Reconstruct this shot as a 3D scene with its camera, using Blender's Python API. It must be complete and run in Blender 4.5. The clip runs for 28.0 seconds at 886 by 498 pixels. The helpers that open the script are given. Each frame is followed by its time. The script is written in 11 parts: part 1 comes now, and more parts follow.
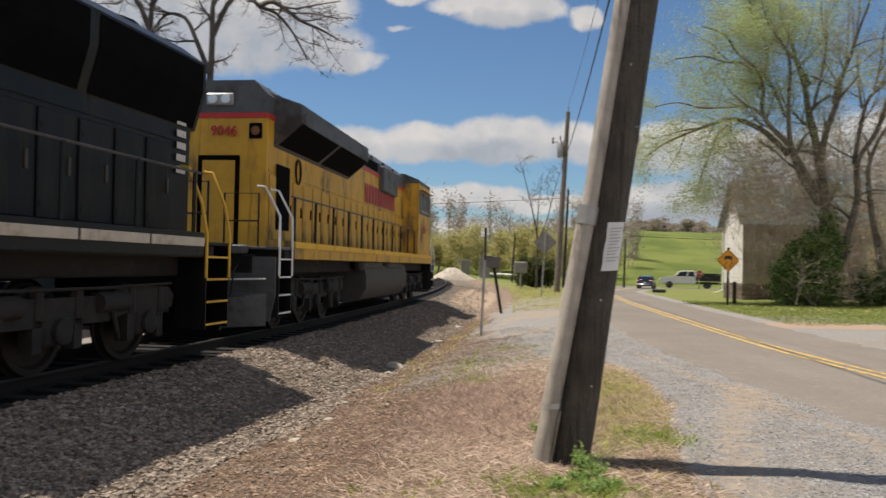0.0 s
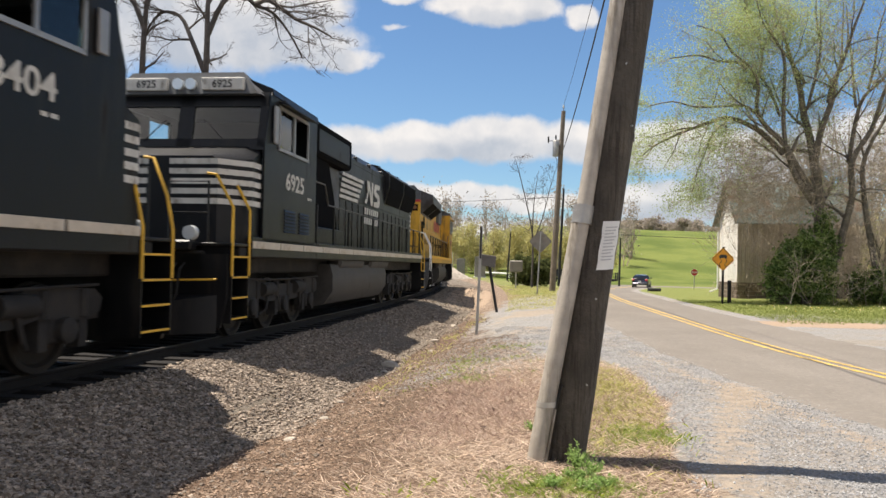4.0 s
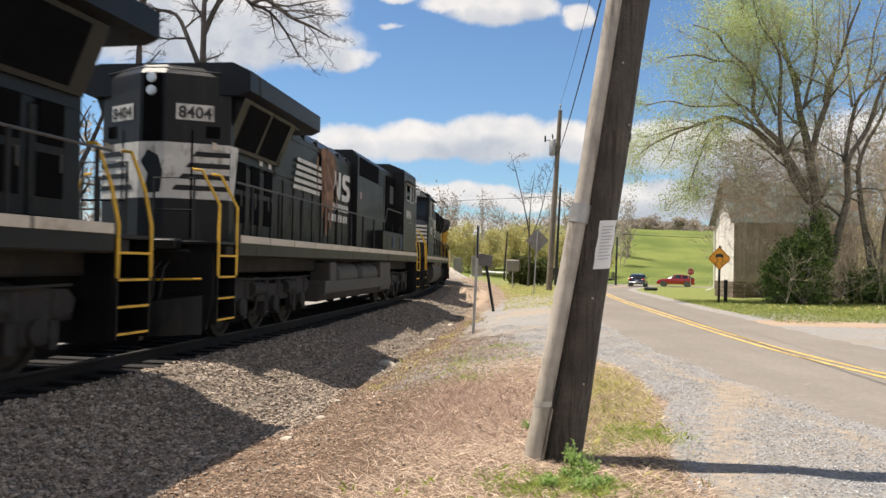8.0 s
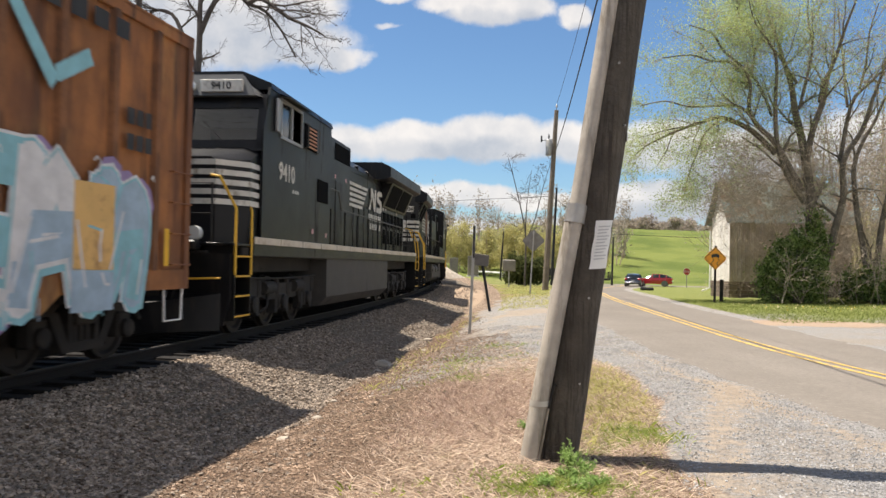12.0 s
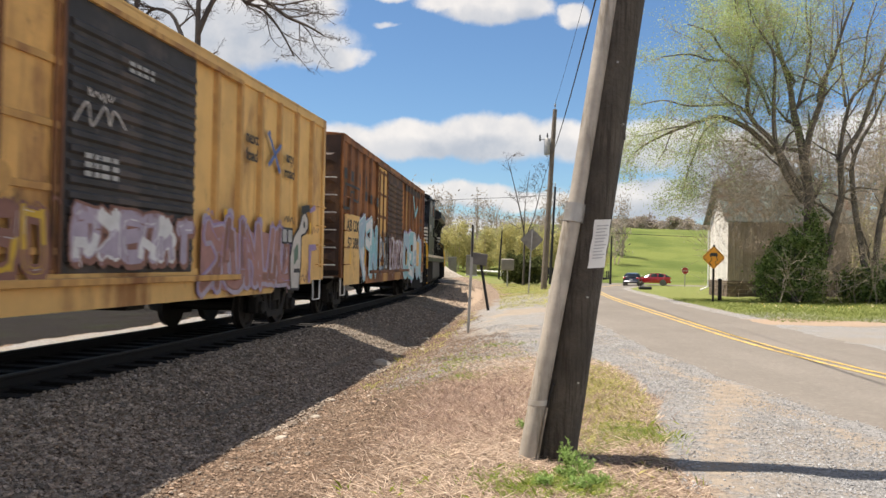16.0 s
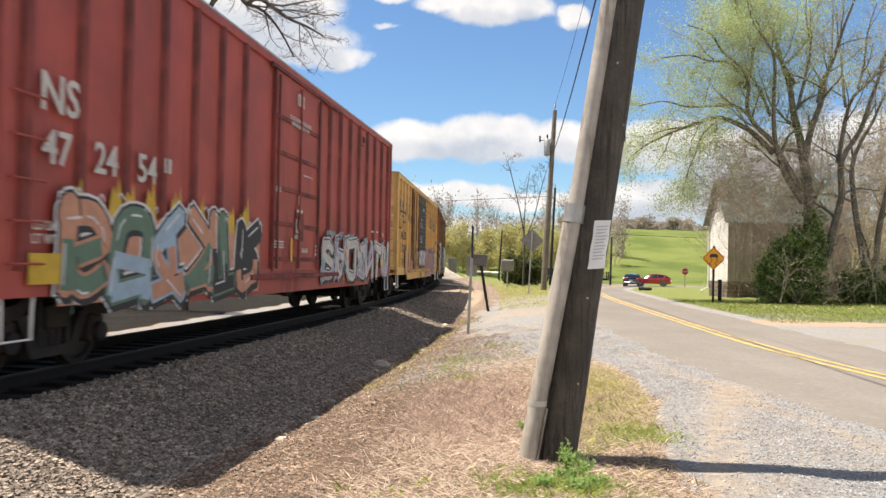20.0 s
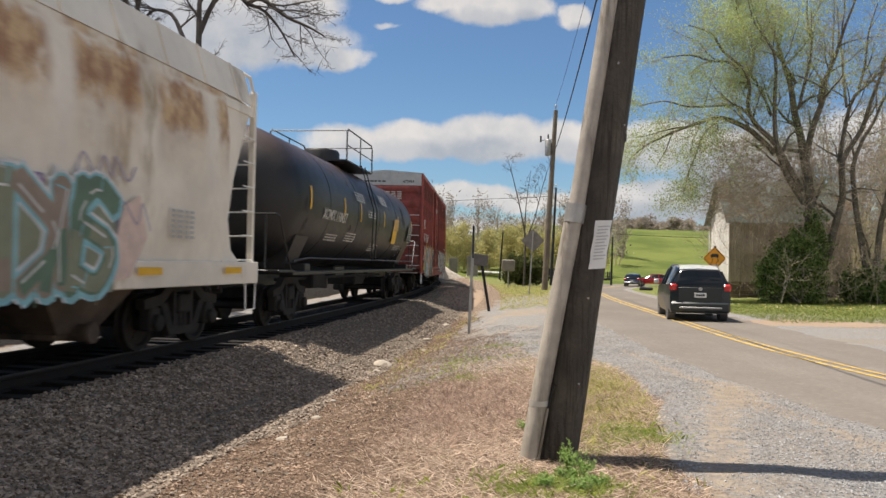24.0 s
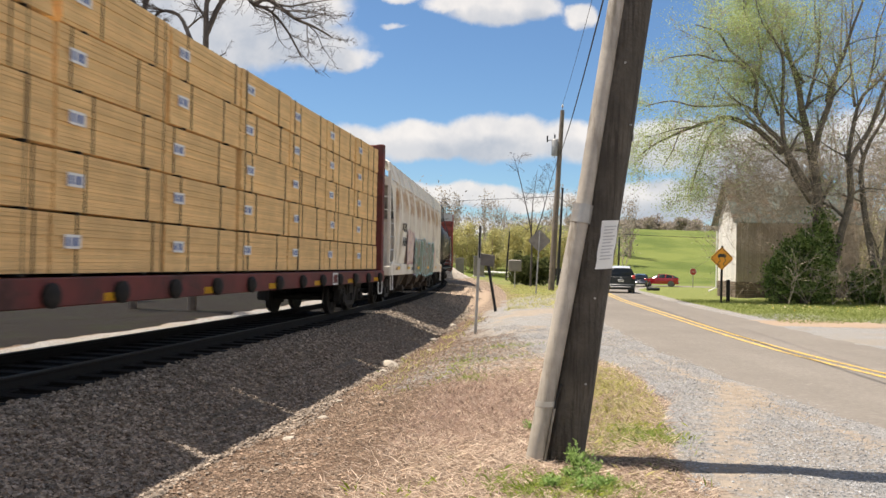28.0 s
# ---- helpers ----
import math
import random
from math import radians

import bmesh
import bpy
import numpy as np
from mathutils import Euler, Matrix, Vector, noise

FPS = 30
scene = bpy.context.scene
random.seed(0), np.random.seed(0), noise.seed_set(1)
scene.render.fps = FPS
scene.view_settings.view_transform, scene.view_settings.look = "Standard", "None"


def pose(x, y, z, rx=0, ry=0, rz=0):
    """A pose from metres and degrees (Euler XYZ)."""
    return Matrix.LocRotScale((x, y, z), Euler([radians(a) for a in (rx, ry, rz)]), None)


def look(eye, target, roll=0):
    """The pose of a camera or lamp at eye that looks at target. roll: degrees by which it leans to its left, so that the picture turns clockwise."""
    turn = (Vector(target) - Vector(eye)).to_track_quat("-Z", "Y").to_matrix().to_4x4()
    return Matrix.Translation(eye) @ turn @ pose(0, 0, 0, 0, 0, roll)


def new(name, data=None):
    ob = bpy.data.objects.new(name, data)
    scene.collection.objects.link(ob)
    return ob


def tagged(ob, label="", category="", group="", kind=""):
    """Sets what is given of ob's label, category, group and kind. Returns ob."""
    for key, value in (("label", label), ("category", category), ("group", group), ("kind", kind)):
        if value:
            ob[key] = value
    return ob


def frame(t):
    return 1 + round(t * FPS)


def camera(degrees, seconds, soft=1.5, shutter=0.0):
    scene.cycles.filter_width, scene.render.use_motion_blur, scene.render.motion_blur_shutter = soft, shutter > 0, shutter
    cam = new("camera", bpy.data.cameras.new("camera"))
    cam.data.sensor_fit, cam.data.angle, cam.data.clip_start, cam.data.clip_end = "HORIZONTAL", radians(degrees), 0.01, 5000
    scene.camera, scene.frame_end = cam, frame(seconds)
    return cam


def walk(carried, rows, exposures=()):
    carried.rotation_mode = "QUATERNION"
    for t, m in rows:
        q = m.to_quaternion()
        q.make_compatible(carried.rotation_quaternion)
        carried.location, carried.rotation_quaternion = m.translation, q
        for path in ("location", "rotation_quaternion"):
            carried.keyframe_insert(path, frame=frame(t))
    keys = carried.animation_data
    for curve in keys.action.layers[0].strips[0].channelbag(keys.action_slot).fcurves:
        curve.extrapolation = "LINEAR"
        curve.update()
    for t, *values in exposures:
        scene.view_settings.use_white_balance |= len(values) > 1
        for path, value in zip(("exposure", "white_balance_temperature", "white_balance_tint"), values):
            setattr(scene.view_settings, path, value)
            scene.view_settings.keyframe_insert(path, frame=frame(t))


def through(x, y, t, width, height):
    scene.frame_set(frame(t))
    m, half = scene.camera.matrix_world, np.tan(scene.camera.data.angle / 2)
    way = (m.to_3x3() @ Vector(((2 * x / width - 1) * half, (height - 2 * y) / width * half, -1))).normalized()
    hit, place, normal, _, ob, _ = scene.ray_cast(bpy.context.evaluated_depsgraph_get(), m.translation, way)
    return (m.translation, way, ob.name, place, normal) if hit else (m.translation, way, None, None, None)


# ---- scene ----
EYE = (0.0, 0.0, 1.55)
YAW0, PITCH0, ROLL0 = 0.0, 1.07, 1.115
FOCAL = 1409.0


def aim(dx, dy):
    """The camera's pose for a small pan of dx and tilt of dy."""
    yaw, pit = math.degrees(math.atan(dx / FOCAL)), PITCH0 + math.degrees(math.atan(dy / FOCAL))
    a, b = radians(yaw), radians(pit)
    return look(EYE, (EYE[0] - math.sin(a), EYE[1] + math.cos(a), EYE[2] + math.tan(b)), ROLL0)


cam = camera(58.2, 28.0, soft=1.5, shutter=0.4)
PAN = [(0, 19.9, 3.1), (0.1, -1, 3.1), (0.2, -10, 3.1), (0.3, -17, 3.1), (0.5, -21.5, 3.1), (1, -16.9, 1.6), (1.5, -7.7, 1.5), (2, -1.5, 1.5),
       (2.5, 4.6, 1.5), (3, 10.7, 1.5), (3.5, 12.2, 1.5), (5.5, 7.6, 0), (6, 6.2, 0.4), (7, 6.1, 1), (8, 6.1, 0), (8.5, 4.6, 0),
       (9, 1.5, 0), (9.5, -1.6, 0), (10, -4.6, 0), (10.5, -4.6, 0), (11, -1.6, 0), (11.5, 0, 0), (12.5, -0.8, 0), (14.5, -0.8, 0),
       (15, -1.5, -1.5), (15.5, -1.6, -3), (16, -3.1, -1.5), (16.5, -1.6, 0), (17, 0, 0), (18, -2.3, 0), (19, -3.1, 0),
       (21.5, -3.1, 0), (23.5, -3.1, 0), (24, -1.6, 0), (25, 0, 0), (26, 1.5, 0), (27, 1.5, 0), (27.5, 3.1, 0), (28, 9.9, 0)]
walk(cam, [(t, aim(dx, dy)) for t, dx, dy in PAN], exposures=[(0, 0.2, 6900, 12), (0.6, 0.32, 6900, 12), (1.5, 0.5, 6900, 12), (3, 0.65, 6900, 12), (12, 0.68, 6900, 12), (17.2, 0.62, 6900, 12), (18, 0.55, 6900, 12), (19.2, 0.78, 6900, 12), (20.95, 0.88, 6900, 12), (21.4, 0.45, 6900, 12), (22, 0.35, 6900, 12), (23.5, 0.25, 6900, 12), (24.8, 0.6, 6900, 12), (28, 0.65, 6900, 12)])

# ---- light ----
SUN_AZ, SUN_EL = -74.0, 68.5
to_sun = Vector((math.sin(radians(SUN_AZ)) * math.cos(radians(SUN_EL)), math.cos(radians(SUN_AZ)) * math.cos(radians(SUN_EL)), math.sin(radians(SUN_EL))))
sun = new("sun", bpy.data.lights.new("sun", "SUN"))
sun.data.energy, sun.data.angle, sun.data.color = 5.0, radians(0.53), (1.0, 0.95, 0.87)
sun.matrix_world = look(to_sun * 300, (0, 0, 0))

world = bpy.data.worlds.new("sky")
scene.world = world
world.use_nodes = True


class Nodes:
    """Short hand for building node trees."""

    def __init__(self, tree, fresh=True):
        self.t = tree
        if fresh:
            tree.nodes.clear()

    def n(self, kind, ins=None, operation=None, clamp=False):
        node = self.t.nodes.new(kind)
        if operation:
            node.operation = operation
        if clamp:
            node.use_clamp = True
        for key, value in (ins or {}).items():
            if isinstance(value, bpy.types.NodeSocket):
                self.t.links.new(value, node.inputs[key])
            else:
                node.inputs[key].default_value = value
        return node

    def m(self, op, a, b=0.0, c=0.0, clamp=False):
        return self.n("ShaderNodeMath", {0: a, 1: b, 2: c}, operation=op, clamp=clamp).outputs[0]

    def mix(self, f, a, b, blend="MIX"):
        def four(v):
            return v if isinstance(v, bpy.types.NodeSocket) else (*v[:3], 1.0)
        node = self.n("ShaderNodeMix")
        node.data_type, node.blend_type, node.clamp_factor = "RGBA", blend, True
        for key, value in ((0, f), (6, four(a)), (7, four(b))):
            if isinstance(value, bpy.types.NodeSocket):
                self.t.links.new(value, node.inputs[key])
            else:
                node.inputs[key].default_value = value
        return node.outputs[2]

    def ramp(self, v, lo, hi, a=0.0, b=1.0):
        node = self.n("ShaderNodeMapRange", {0: v, 1: lo, 2: hi, 3: a, 4: b})
        node.interpolation_type = "SMOOTHSTEP"
        return node.outputs[0]

    def noise(self, vec, scale, detail=4.0, rough=0.55, out=0):
        return self.n("ShaderNodeTexNoise", {"Vector": vec, "Scale": scale, "Detail": detail, "Roughness": rough}).outputs[out]


def sky_world():
    k = Nodes(world.node_tree)
    sky = k.n("ShaderNodeTexSky")
    sky.sky_type, sky.sun_disc, sky.sun_elevation, sky.sun_rotation = "NISHITA", False, radians(SUN_EL), radians(SUN_AZ)
    sky.air_density, sky.dust_density, sky.ozone_density = 1.0, 0.25, 2.0
    co = k.n("ShaderNodeTexCoord").outputs["Generated"]
    sep = k.n("ShaderNodeSeparateXYZ", {0: co})
    x, y, z = sep.outputs
    yy = k.m("MAXIMUM", y, 0.25)
    u, v = k.m("DIVIDE", x, yy), k.m("DIVIDE", z, yy)
    # cloud heaps: centre u, v and half sizes, weight
    heaps = [(-0.19, 0.278, 0.105, 0.034, 1.0), (-0.30, 0.30, 0.17, 0.07, 1.1), (-0.47, 0.34, 0.2, 0.11, 1.0), (-0.20, 0.318, 0.09, 0.045, 1.0), (-0.135, 0.262, 0.05, 0.02, 0.9),
             (0.045, 0.328, 0.07, 0.028, 1.0), (-0.005, 0.335, 0.05, 0.018, 0.9), (0.095, 0.332, 0.05, 0.022, 0.9), (0.163, 0.320, 0.024, 0.018, 0.9), (-0.07, 0.345, 0.04, 0.014, 0.9), (-0.075, 0.302, 0.022, 0.006, 0.5),
             (-0.04, 0.153, 0.085, 0.032, 1.1), (0.06, 0.158, 0.085, 0.036, 1.1), (0.15, 0.155, 0.08, 0.034, 1.05), (-0.12, 0.148, 0.07, 0.03, 1.0), (0.27, 0.152, 0.10, 0.04, 1.0), (0.36, 0.135, 0.1, 0.05, 1.0),
             (0.0, 0.087, 0.11, 0.017, 0.95), (0.11, 0.080, 0.10, 0.013, 0.9), (0.28, 0.085, 0.16, 0.03, 1.0), (-0.14, 0.082, 0.12, 0.016, 0.8), (0.0, 0.040, 0.6, 0.026, 0.95), (0.6, 0.03, 0.5, 0.03, 0.95), (0.6, 0.16, 0.2, 0.06, 0.9), (0.62, 0.40, 0.1, 0.05, 0.6)]
    warp = k.noise(k.n("ShaderNodeCombineXYZ", {0: u, 1: v, 2: 0.0}).outputs[0], 9.0, 6.0, 0.62, out=1)
    ws = k.n("ShaderNodeSeparateXYZ", {0: warp})
    uw = k.m("MULTIPLY_ADD", k.m("SUBTRACT", ws.outputs[0], 0.5), 0.065, u)
    vw = k.m("MULTIPLY_ADD", k.m("SUBTRACT", ws.outputs[1], 0.5), 0.042, v)

    def heaped(vv):
        """How deep in a heap a direction lies; 1 in the middle, 0 at the rim."""
        total = None
        for cu, cv, ru, rv, w in heaps:
            a = k.m("DIVIDE", k.m("SUBTRACT", uw, cu), ru)
            b = k.m("DIVIDE", k.m("SUBTRACT", vv, cv), rv)
            r2 = k.m("ADD", k.m("MULTIPLY", a, a), k.m("MULTIPLY", b, b))
            e = k.m("MULTIPLY", k.m("SUBTRACT", 1.0, r2), w)
            total = e if total is None else k.m("MAXIMUM", total, e)
        return total
    total, above = heaped(vw), heaped(k.m("ADD", vw, 0.022))
    fine = k.noise(co, 14.0, 8.0, 0.6)
    dens = k.m("ADD", k.m("MAXIMUM", total, -1.0), k.m("MULTIPLY", k.m("SUBTRACT", fine, 0.5), 1.2))
    front = k.ramp(y, 0.2, 0.4)
    wide = k.ramp(k.noise(co, 3.0, 7.0, 0.55), 0.42, 0.57)
    mask = k.m("MULTIPLY", k.ramp(dens, 0.0, 0.62), front)
    mask = k.m("MAXIMUM", mask, k.m("MULTIPLY", wide, k.m("SUBTRACT", 1.0, front)))
    mask = k.m("MULTIPLY", mask, k.ramp(z, -0.03, -0.01))
    shade = k.ramp(k.noise(k.n("ShaderNodeVectorMath", {0: co, 1: (0.0, 0.0, 0.012)}, operation="ADD").outputs[0], 11.0, 5.0, 0.6), 0.36, 0.64)
    belly = k.m("MULTIPLY", k.ramp(above, 0.1, 0.9), front)
    shade = k.m("MULTIPLY_ADD", shade, 0.45, k.m("MULTIPLY", k.m("SUBTRACT", 1.0, belly), 0.55))
    cloud = k.mix(shade, (0.32, 0.36, 0.42), (0.60, 0.595, 0.59))
    lit = k.n("ShaderNodeVectorMath", {0: k.mix(1.0, sky.outputs[0], (0.70, 0.92, 1.10), 'MULTIPLY'), 3: 0.078}, operation="SCALE").outputs[0]
    col = k.mix(k.m("MULTIPLY", mask, 0.95), lit, cloud)
    bg = k.n("ShaderNodeBackground", {0: col, 1: 1.0})
    k.n("ShaderNodeOutputWorld", {0: bg.outputs[0]})


sky_world()

# ---- materials ----
def surf(name, base, rough=0.6, metal=0.0, var=0.25, scale=2.5, bump=0.15, bscale=40.0, dirt=None, amount=0.4, dscale=1.2, streak=(1, 1, 1), coat=0.0, spec=0.5, per=0.0):
    """A painted, rusted, wooden or mineral surface: tint at two scales, stains of a second colour, fine relief."""
    m = bpy.data.materials.new(name)
    m.use_nodes = True
    k = Nodes(m.node_tree)
    co = k.n("ShaderNodeTexCoord").outputs["Object"]
    big = k.noise(co, scale, 5.0, 0.6)
    fine = k.noise(co, bscale, 3.0, 0.6)
    dark = tuple(c * (1 - var) for c in base)
    lite = tuple(min(1.0, c * (1 + var)) for c in base)
    col = k.mix(k.ramp(big, 0.3, 0.7), dark, lite)
    col = k.mix(k.m("MULTIPLY", k.ramp(fine, 0.35, 0.75), 0.35 * min(1.0, var * 3)), col, dark)
    if per:
        info = k.n("ShaderNodeObjectInfo").outputs["Random"]
        isl = k.n("ShaderNodeNewGeometry").outputs["Random Per Island"]
        rnd = k.m("FRACT", k.m("ADD", info, isl))
        col = k.mix(k.m("MULTIPLY", rnd, per), col, tuple(c * 0.35 for c in base))
    rgh = k.m("MULTIPLY_ADD", big, 0.2, rough - 0.1)
    if dirt:
        st = k.n("ShaderNodeMapping", {0: co, 3: streak}).outputs[0]
        dn = k.noise(st, dscale, 7.0, 0.65)
        f = k.ramp(dn, 0.62 - amount * 0.35, 0.75 - amount * 0.2)
        col = k.mix(f, col, dirt)
        rgh = k.m("MAXIMUM", rgh, k.m("MULTIPLY", f, 0.85))
    bm_ = k.n("ShaderNodeBump", {"Strength": bump, "Distance": 0.02, "Height": fine})
    bs = k.n("ShaderNodeBsdfPrincipled", {"Base Color": col, "Roughness": rgh, "Metallic": metal, "Normal": bm_.outputs[0], "Coat Weight": coat, "Specular IOR Level": spec})
    k.n("ShaderNodeOutputMaterial", {0: bs.outputs[0]})
    return m


def streaked(mat, colour, amount, dscale, streak=(1, 1, 0.2), strength=0.85):
    """A second weathering over a paint: runs and blotches of another colour."""
    t = mat.node_tree
    bs = next(n for n in t.nodes if n.type == "BSDF_PRINCIPLED")
    old = bs.inputs["Base Color"].links[0].from_socket
    k = Nodes(t, False)
    co = k.n("ShaderNodeMapping", {0: k.n("ShaderNodeTexCoord").outputs["Object"], 1: (3.1, 7.7, 1.3), 3: streak}).outputs[0]
    f = k.ramp(k.noise(co, dscale, 8.0, 0.68), 0.64 - amount * 0.3, 0.74 - amount * 0.2)
    t.links.new(k.mix(k.m("MULTIPLY", f, strength), old, colour), bs.inputs["Base Color"])
    return mat


def glass(name, tint=(0.8, 0.9, 0.95), rough=0.03):
    m = bpy.data.materials.new(name)
    m.use_nodes = True
    k = Nodes(m.node_tree)
    g = k.n("ShaderNodeBsdfGlass", {"Color": (*tint, 1), "Roughness": rough, "IOR": 1.45})
    t = k.n("ShaderNodeBsdfTransparent", {0: (*tint, 1)})
    fr = k.n("ShaderNodeFresnel", {0: 1.5})
    gl = k.n("ShaderNodeBsdfGlossy", {0: (1, 1, 1, 1), 1: rough})
    mx = k.n("ShaderNodeMixShader", {0: fr.outputs[0], 1: t.outputs[0], 2: gl.outputs[0]})
    k.n("ShaderNodeOutputMaterial", {0: mx.outputs[0]})
    m.node_tree.nodes.remove(g)
    return m


def leafy(name, base, tip, through=0.5):
    """Thin leaves: tint by island, some light passes."""
    m = bpy.data.materials.new(name)
    m.use_nodes = True
    k = Nodes(m.node_tree)
    isl = k.n("ShaderNodeNewGeometry").outputs["Random Per Island"]
    col = k.mix(isl, base, tip)
    d = k.n("ShaderNodeBsdfDiffuse", {0: col})
    t = k.n("ShaderNodeBsdfTranslucent", {0: col})
    mx = k.n("ShaderNodeMixShader", {0: through, 1: d.outputs[0], 2: t.outputs[0]})
    k.n("ShaderNodeOutputMaterial", {0: mx.outputs[0]})
    return m


def ground_material():
    """Earth, straw, grass, gravel, ballast grit and painted shade, blended by the sheet's own weights."""
    m = bpy.data.materials.new("ground")
    m.use_nodes = True
    k = Nodes(m.node_tree)
    co = k.n("ShaderNodeTexCoord").outputs["Object"]

    def w(name):
        a = k.n("ShaderNodeAttribute")
        a.attribute_name = name
        return a.outputs["Fac"]
    big, mid, fine = k.noise(co, 0.7, 5.0, 0.6), k.noise(co, 6.0, 5.0, 0.65), k.noise(co, 55.0, 4.0, 0.7)
    vor = k.n("ShaderNodeTexVoronoi", {"Vector": co, "Scale": 38.0})
    clump = k.noise(co, 21.0, 6.0, 0.78)
    straw = k.mix(k.ramp(mid, 0.3, 0.7), (0.24, 0.18, 0.133), (0.47, 0.365, 0.275))
    straw = k.mix(k.m("MULTIPLY", k.ramp(fine, 0.45, 0.7), 0.4), straw, (0.13, 0.082, 0.05))
    straw = k.mix(k.m("MULTIPLY", k.ramp(clump, 0.54, 0.43), 0.9), straw, (0.085, 0.053, 0.036))
    straw = k.mix(k.m("MULTIPLY", k.ramp(clump, 0.56, 0.68), 0.55), straw, (0.50, 0.385, 0.29))
    soil = k.mix(k.ramp(mid, 0.35, 0.65), (0.125, 0.078, 0.053), (0.245, 0.165, 0.115))
    soil = k.mix(k.m("MULTIPLY", k.ramp(fine, 0.52, 0.68), 0.6), soil, (0.37, 0.265, 0.185))
    soil = k.mix(k.m("MULTIPLY", k.ramp(clump, 0.55, 0.42), 0.8), soil, (0.06, 0.042, 0.03))
    soil = k.mix(k.m("MULTIPLY", k.ramp(clump, 0.61, 0.70), 0.5), soil, (0.36, 0.26, 0.18))
    grass = k.mix(k.ramp(mid, 0.3, 0.7), (0.125, 0.165, 0.042), (0.28, 0.28, 0.10))
    grass = k.mix(k.m("MULTIPLY", k.ramp(fine, 0.4, 0.7), 0.5), grass, (0.09, 0.11, 0.02))
    field = k.mix(k.ramp(k.noise(co, 0.09, 6.0, 0.65), 0.35, 0.65), (0.092, 0.124, 0.028), (0.160, 0.188, 0.048))
    pale = k.mix(vor.outputs["Color"], (0.205, 0.20, 0.19), (0.415, 0.40, 0.38))
    pale = k.mix(k.m("MULTIPLY", k.ramp(k.m("ADD", k.m("MULTIPLY", big, 0.6), k.m("MULTIPLY", mid, 0.4)), 0.46, 0.60), 0.6), pale, (0.33, 0.27, 0.205))
    pale = k.mix(k.m("MULTIPLY", k.ramp(clump, 0.52, 0.38), 0.6), pale, (0.12, 0.105, 0.09))
    dirt = k.mix(k.ramp(mid, 0.3, 0.7), (0.28, 0.225, 0.17), (0.40, 0.335, 0.265))
    # Near-black bed between the rails: the train's shade put into the colour.
    track_shade = k.mix(clump, (0.003, 0.0026, 0.0024), (0.016, 0.013, 0.011))
    # Leaf litter of the far bank, darkened: tree shade is in its colour.
    shaded_litter = k.mix(k.ramp(clump, 0.35, 0.65), (0.005, 0.004, 0.0032), (0.028, 0.022, 0.017))
    shaded_litter = k.mix(k.m("MULTIPLY", k.ramp(big, 0.5, 0.65), 0.5), shaded_litter, (0.022, 0.026, 0.009))
    grit = k.mix(vor.outputs["Color"], (0.09, 0.075, 0.058), (0.28, 0.235, 0.185))
    clay = k.mix(mid, (0.33, 0.225, 0.15), (0.44, 0.35, 0.265))
    col = straw
    for name, c in (("ballast", grit), ("soil", soil), ("grass", grass), ("gravel", pale), ("dirt", dirt), ("clay", clay), ("field", field), ("track_shade", track_shade), ("shaded_litter", shaded_litter)):
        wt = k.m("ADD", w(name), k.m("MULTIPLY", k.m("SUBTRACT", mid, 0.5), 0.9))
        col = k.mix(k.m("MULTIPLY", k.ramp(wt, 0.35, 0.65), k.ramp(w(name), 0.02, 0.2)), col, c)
    h = k.m("ADD", k.m("ADD", k.m("MULTIPLY", fine, 0.5), k.m("MULTIPLY", clump, 1.1)), k.m("MULTIPLY", vor.outputs["Distance"], 0.7))
    bp = k.n("ShaderNodeBump", {"Strength": 0.8, "Distance": 0.03, "Height": h})
    bs = k.n("ShaderNodeBsdfPrincipled", {"Base Color": col, "Roughness": 0.95, "Normal": bp.outputs[0], "Specular IOR Level": 0.15})
    k.n("ShaderNodeOutputMaterial", {0: bs.outputs[0]})
    return m


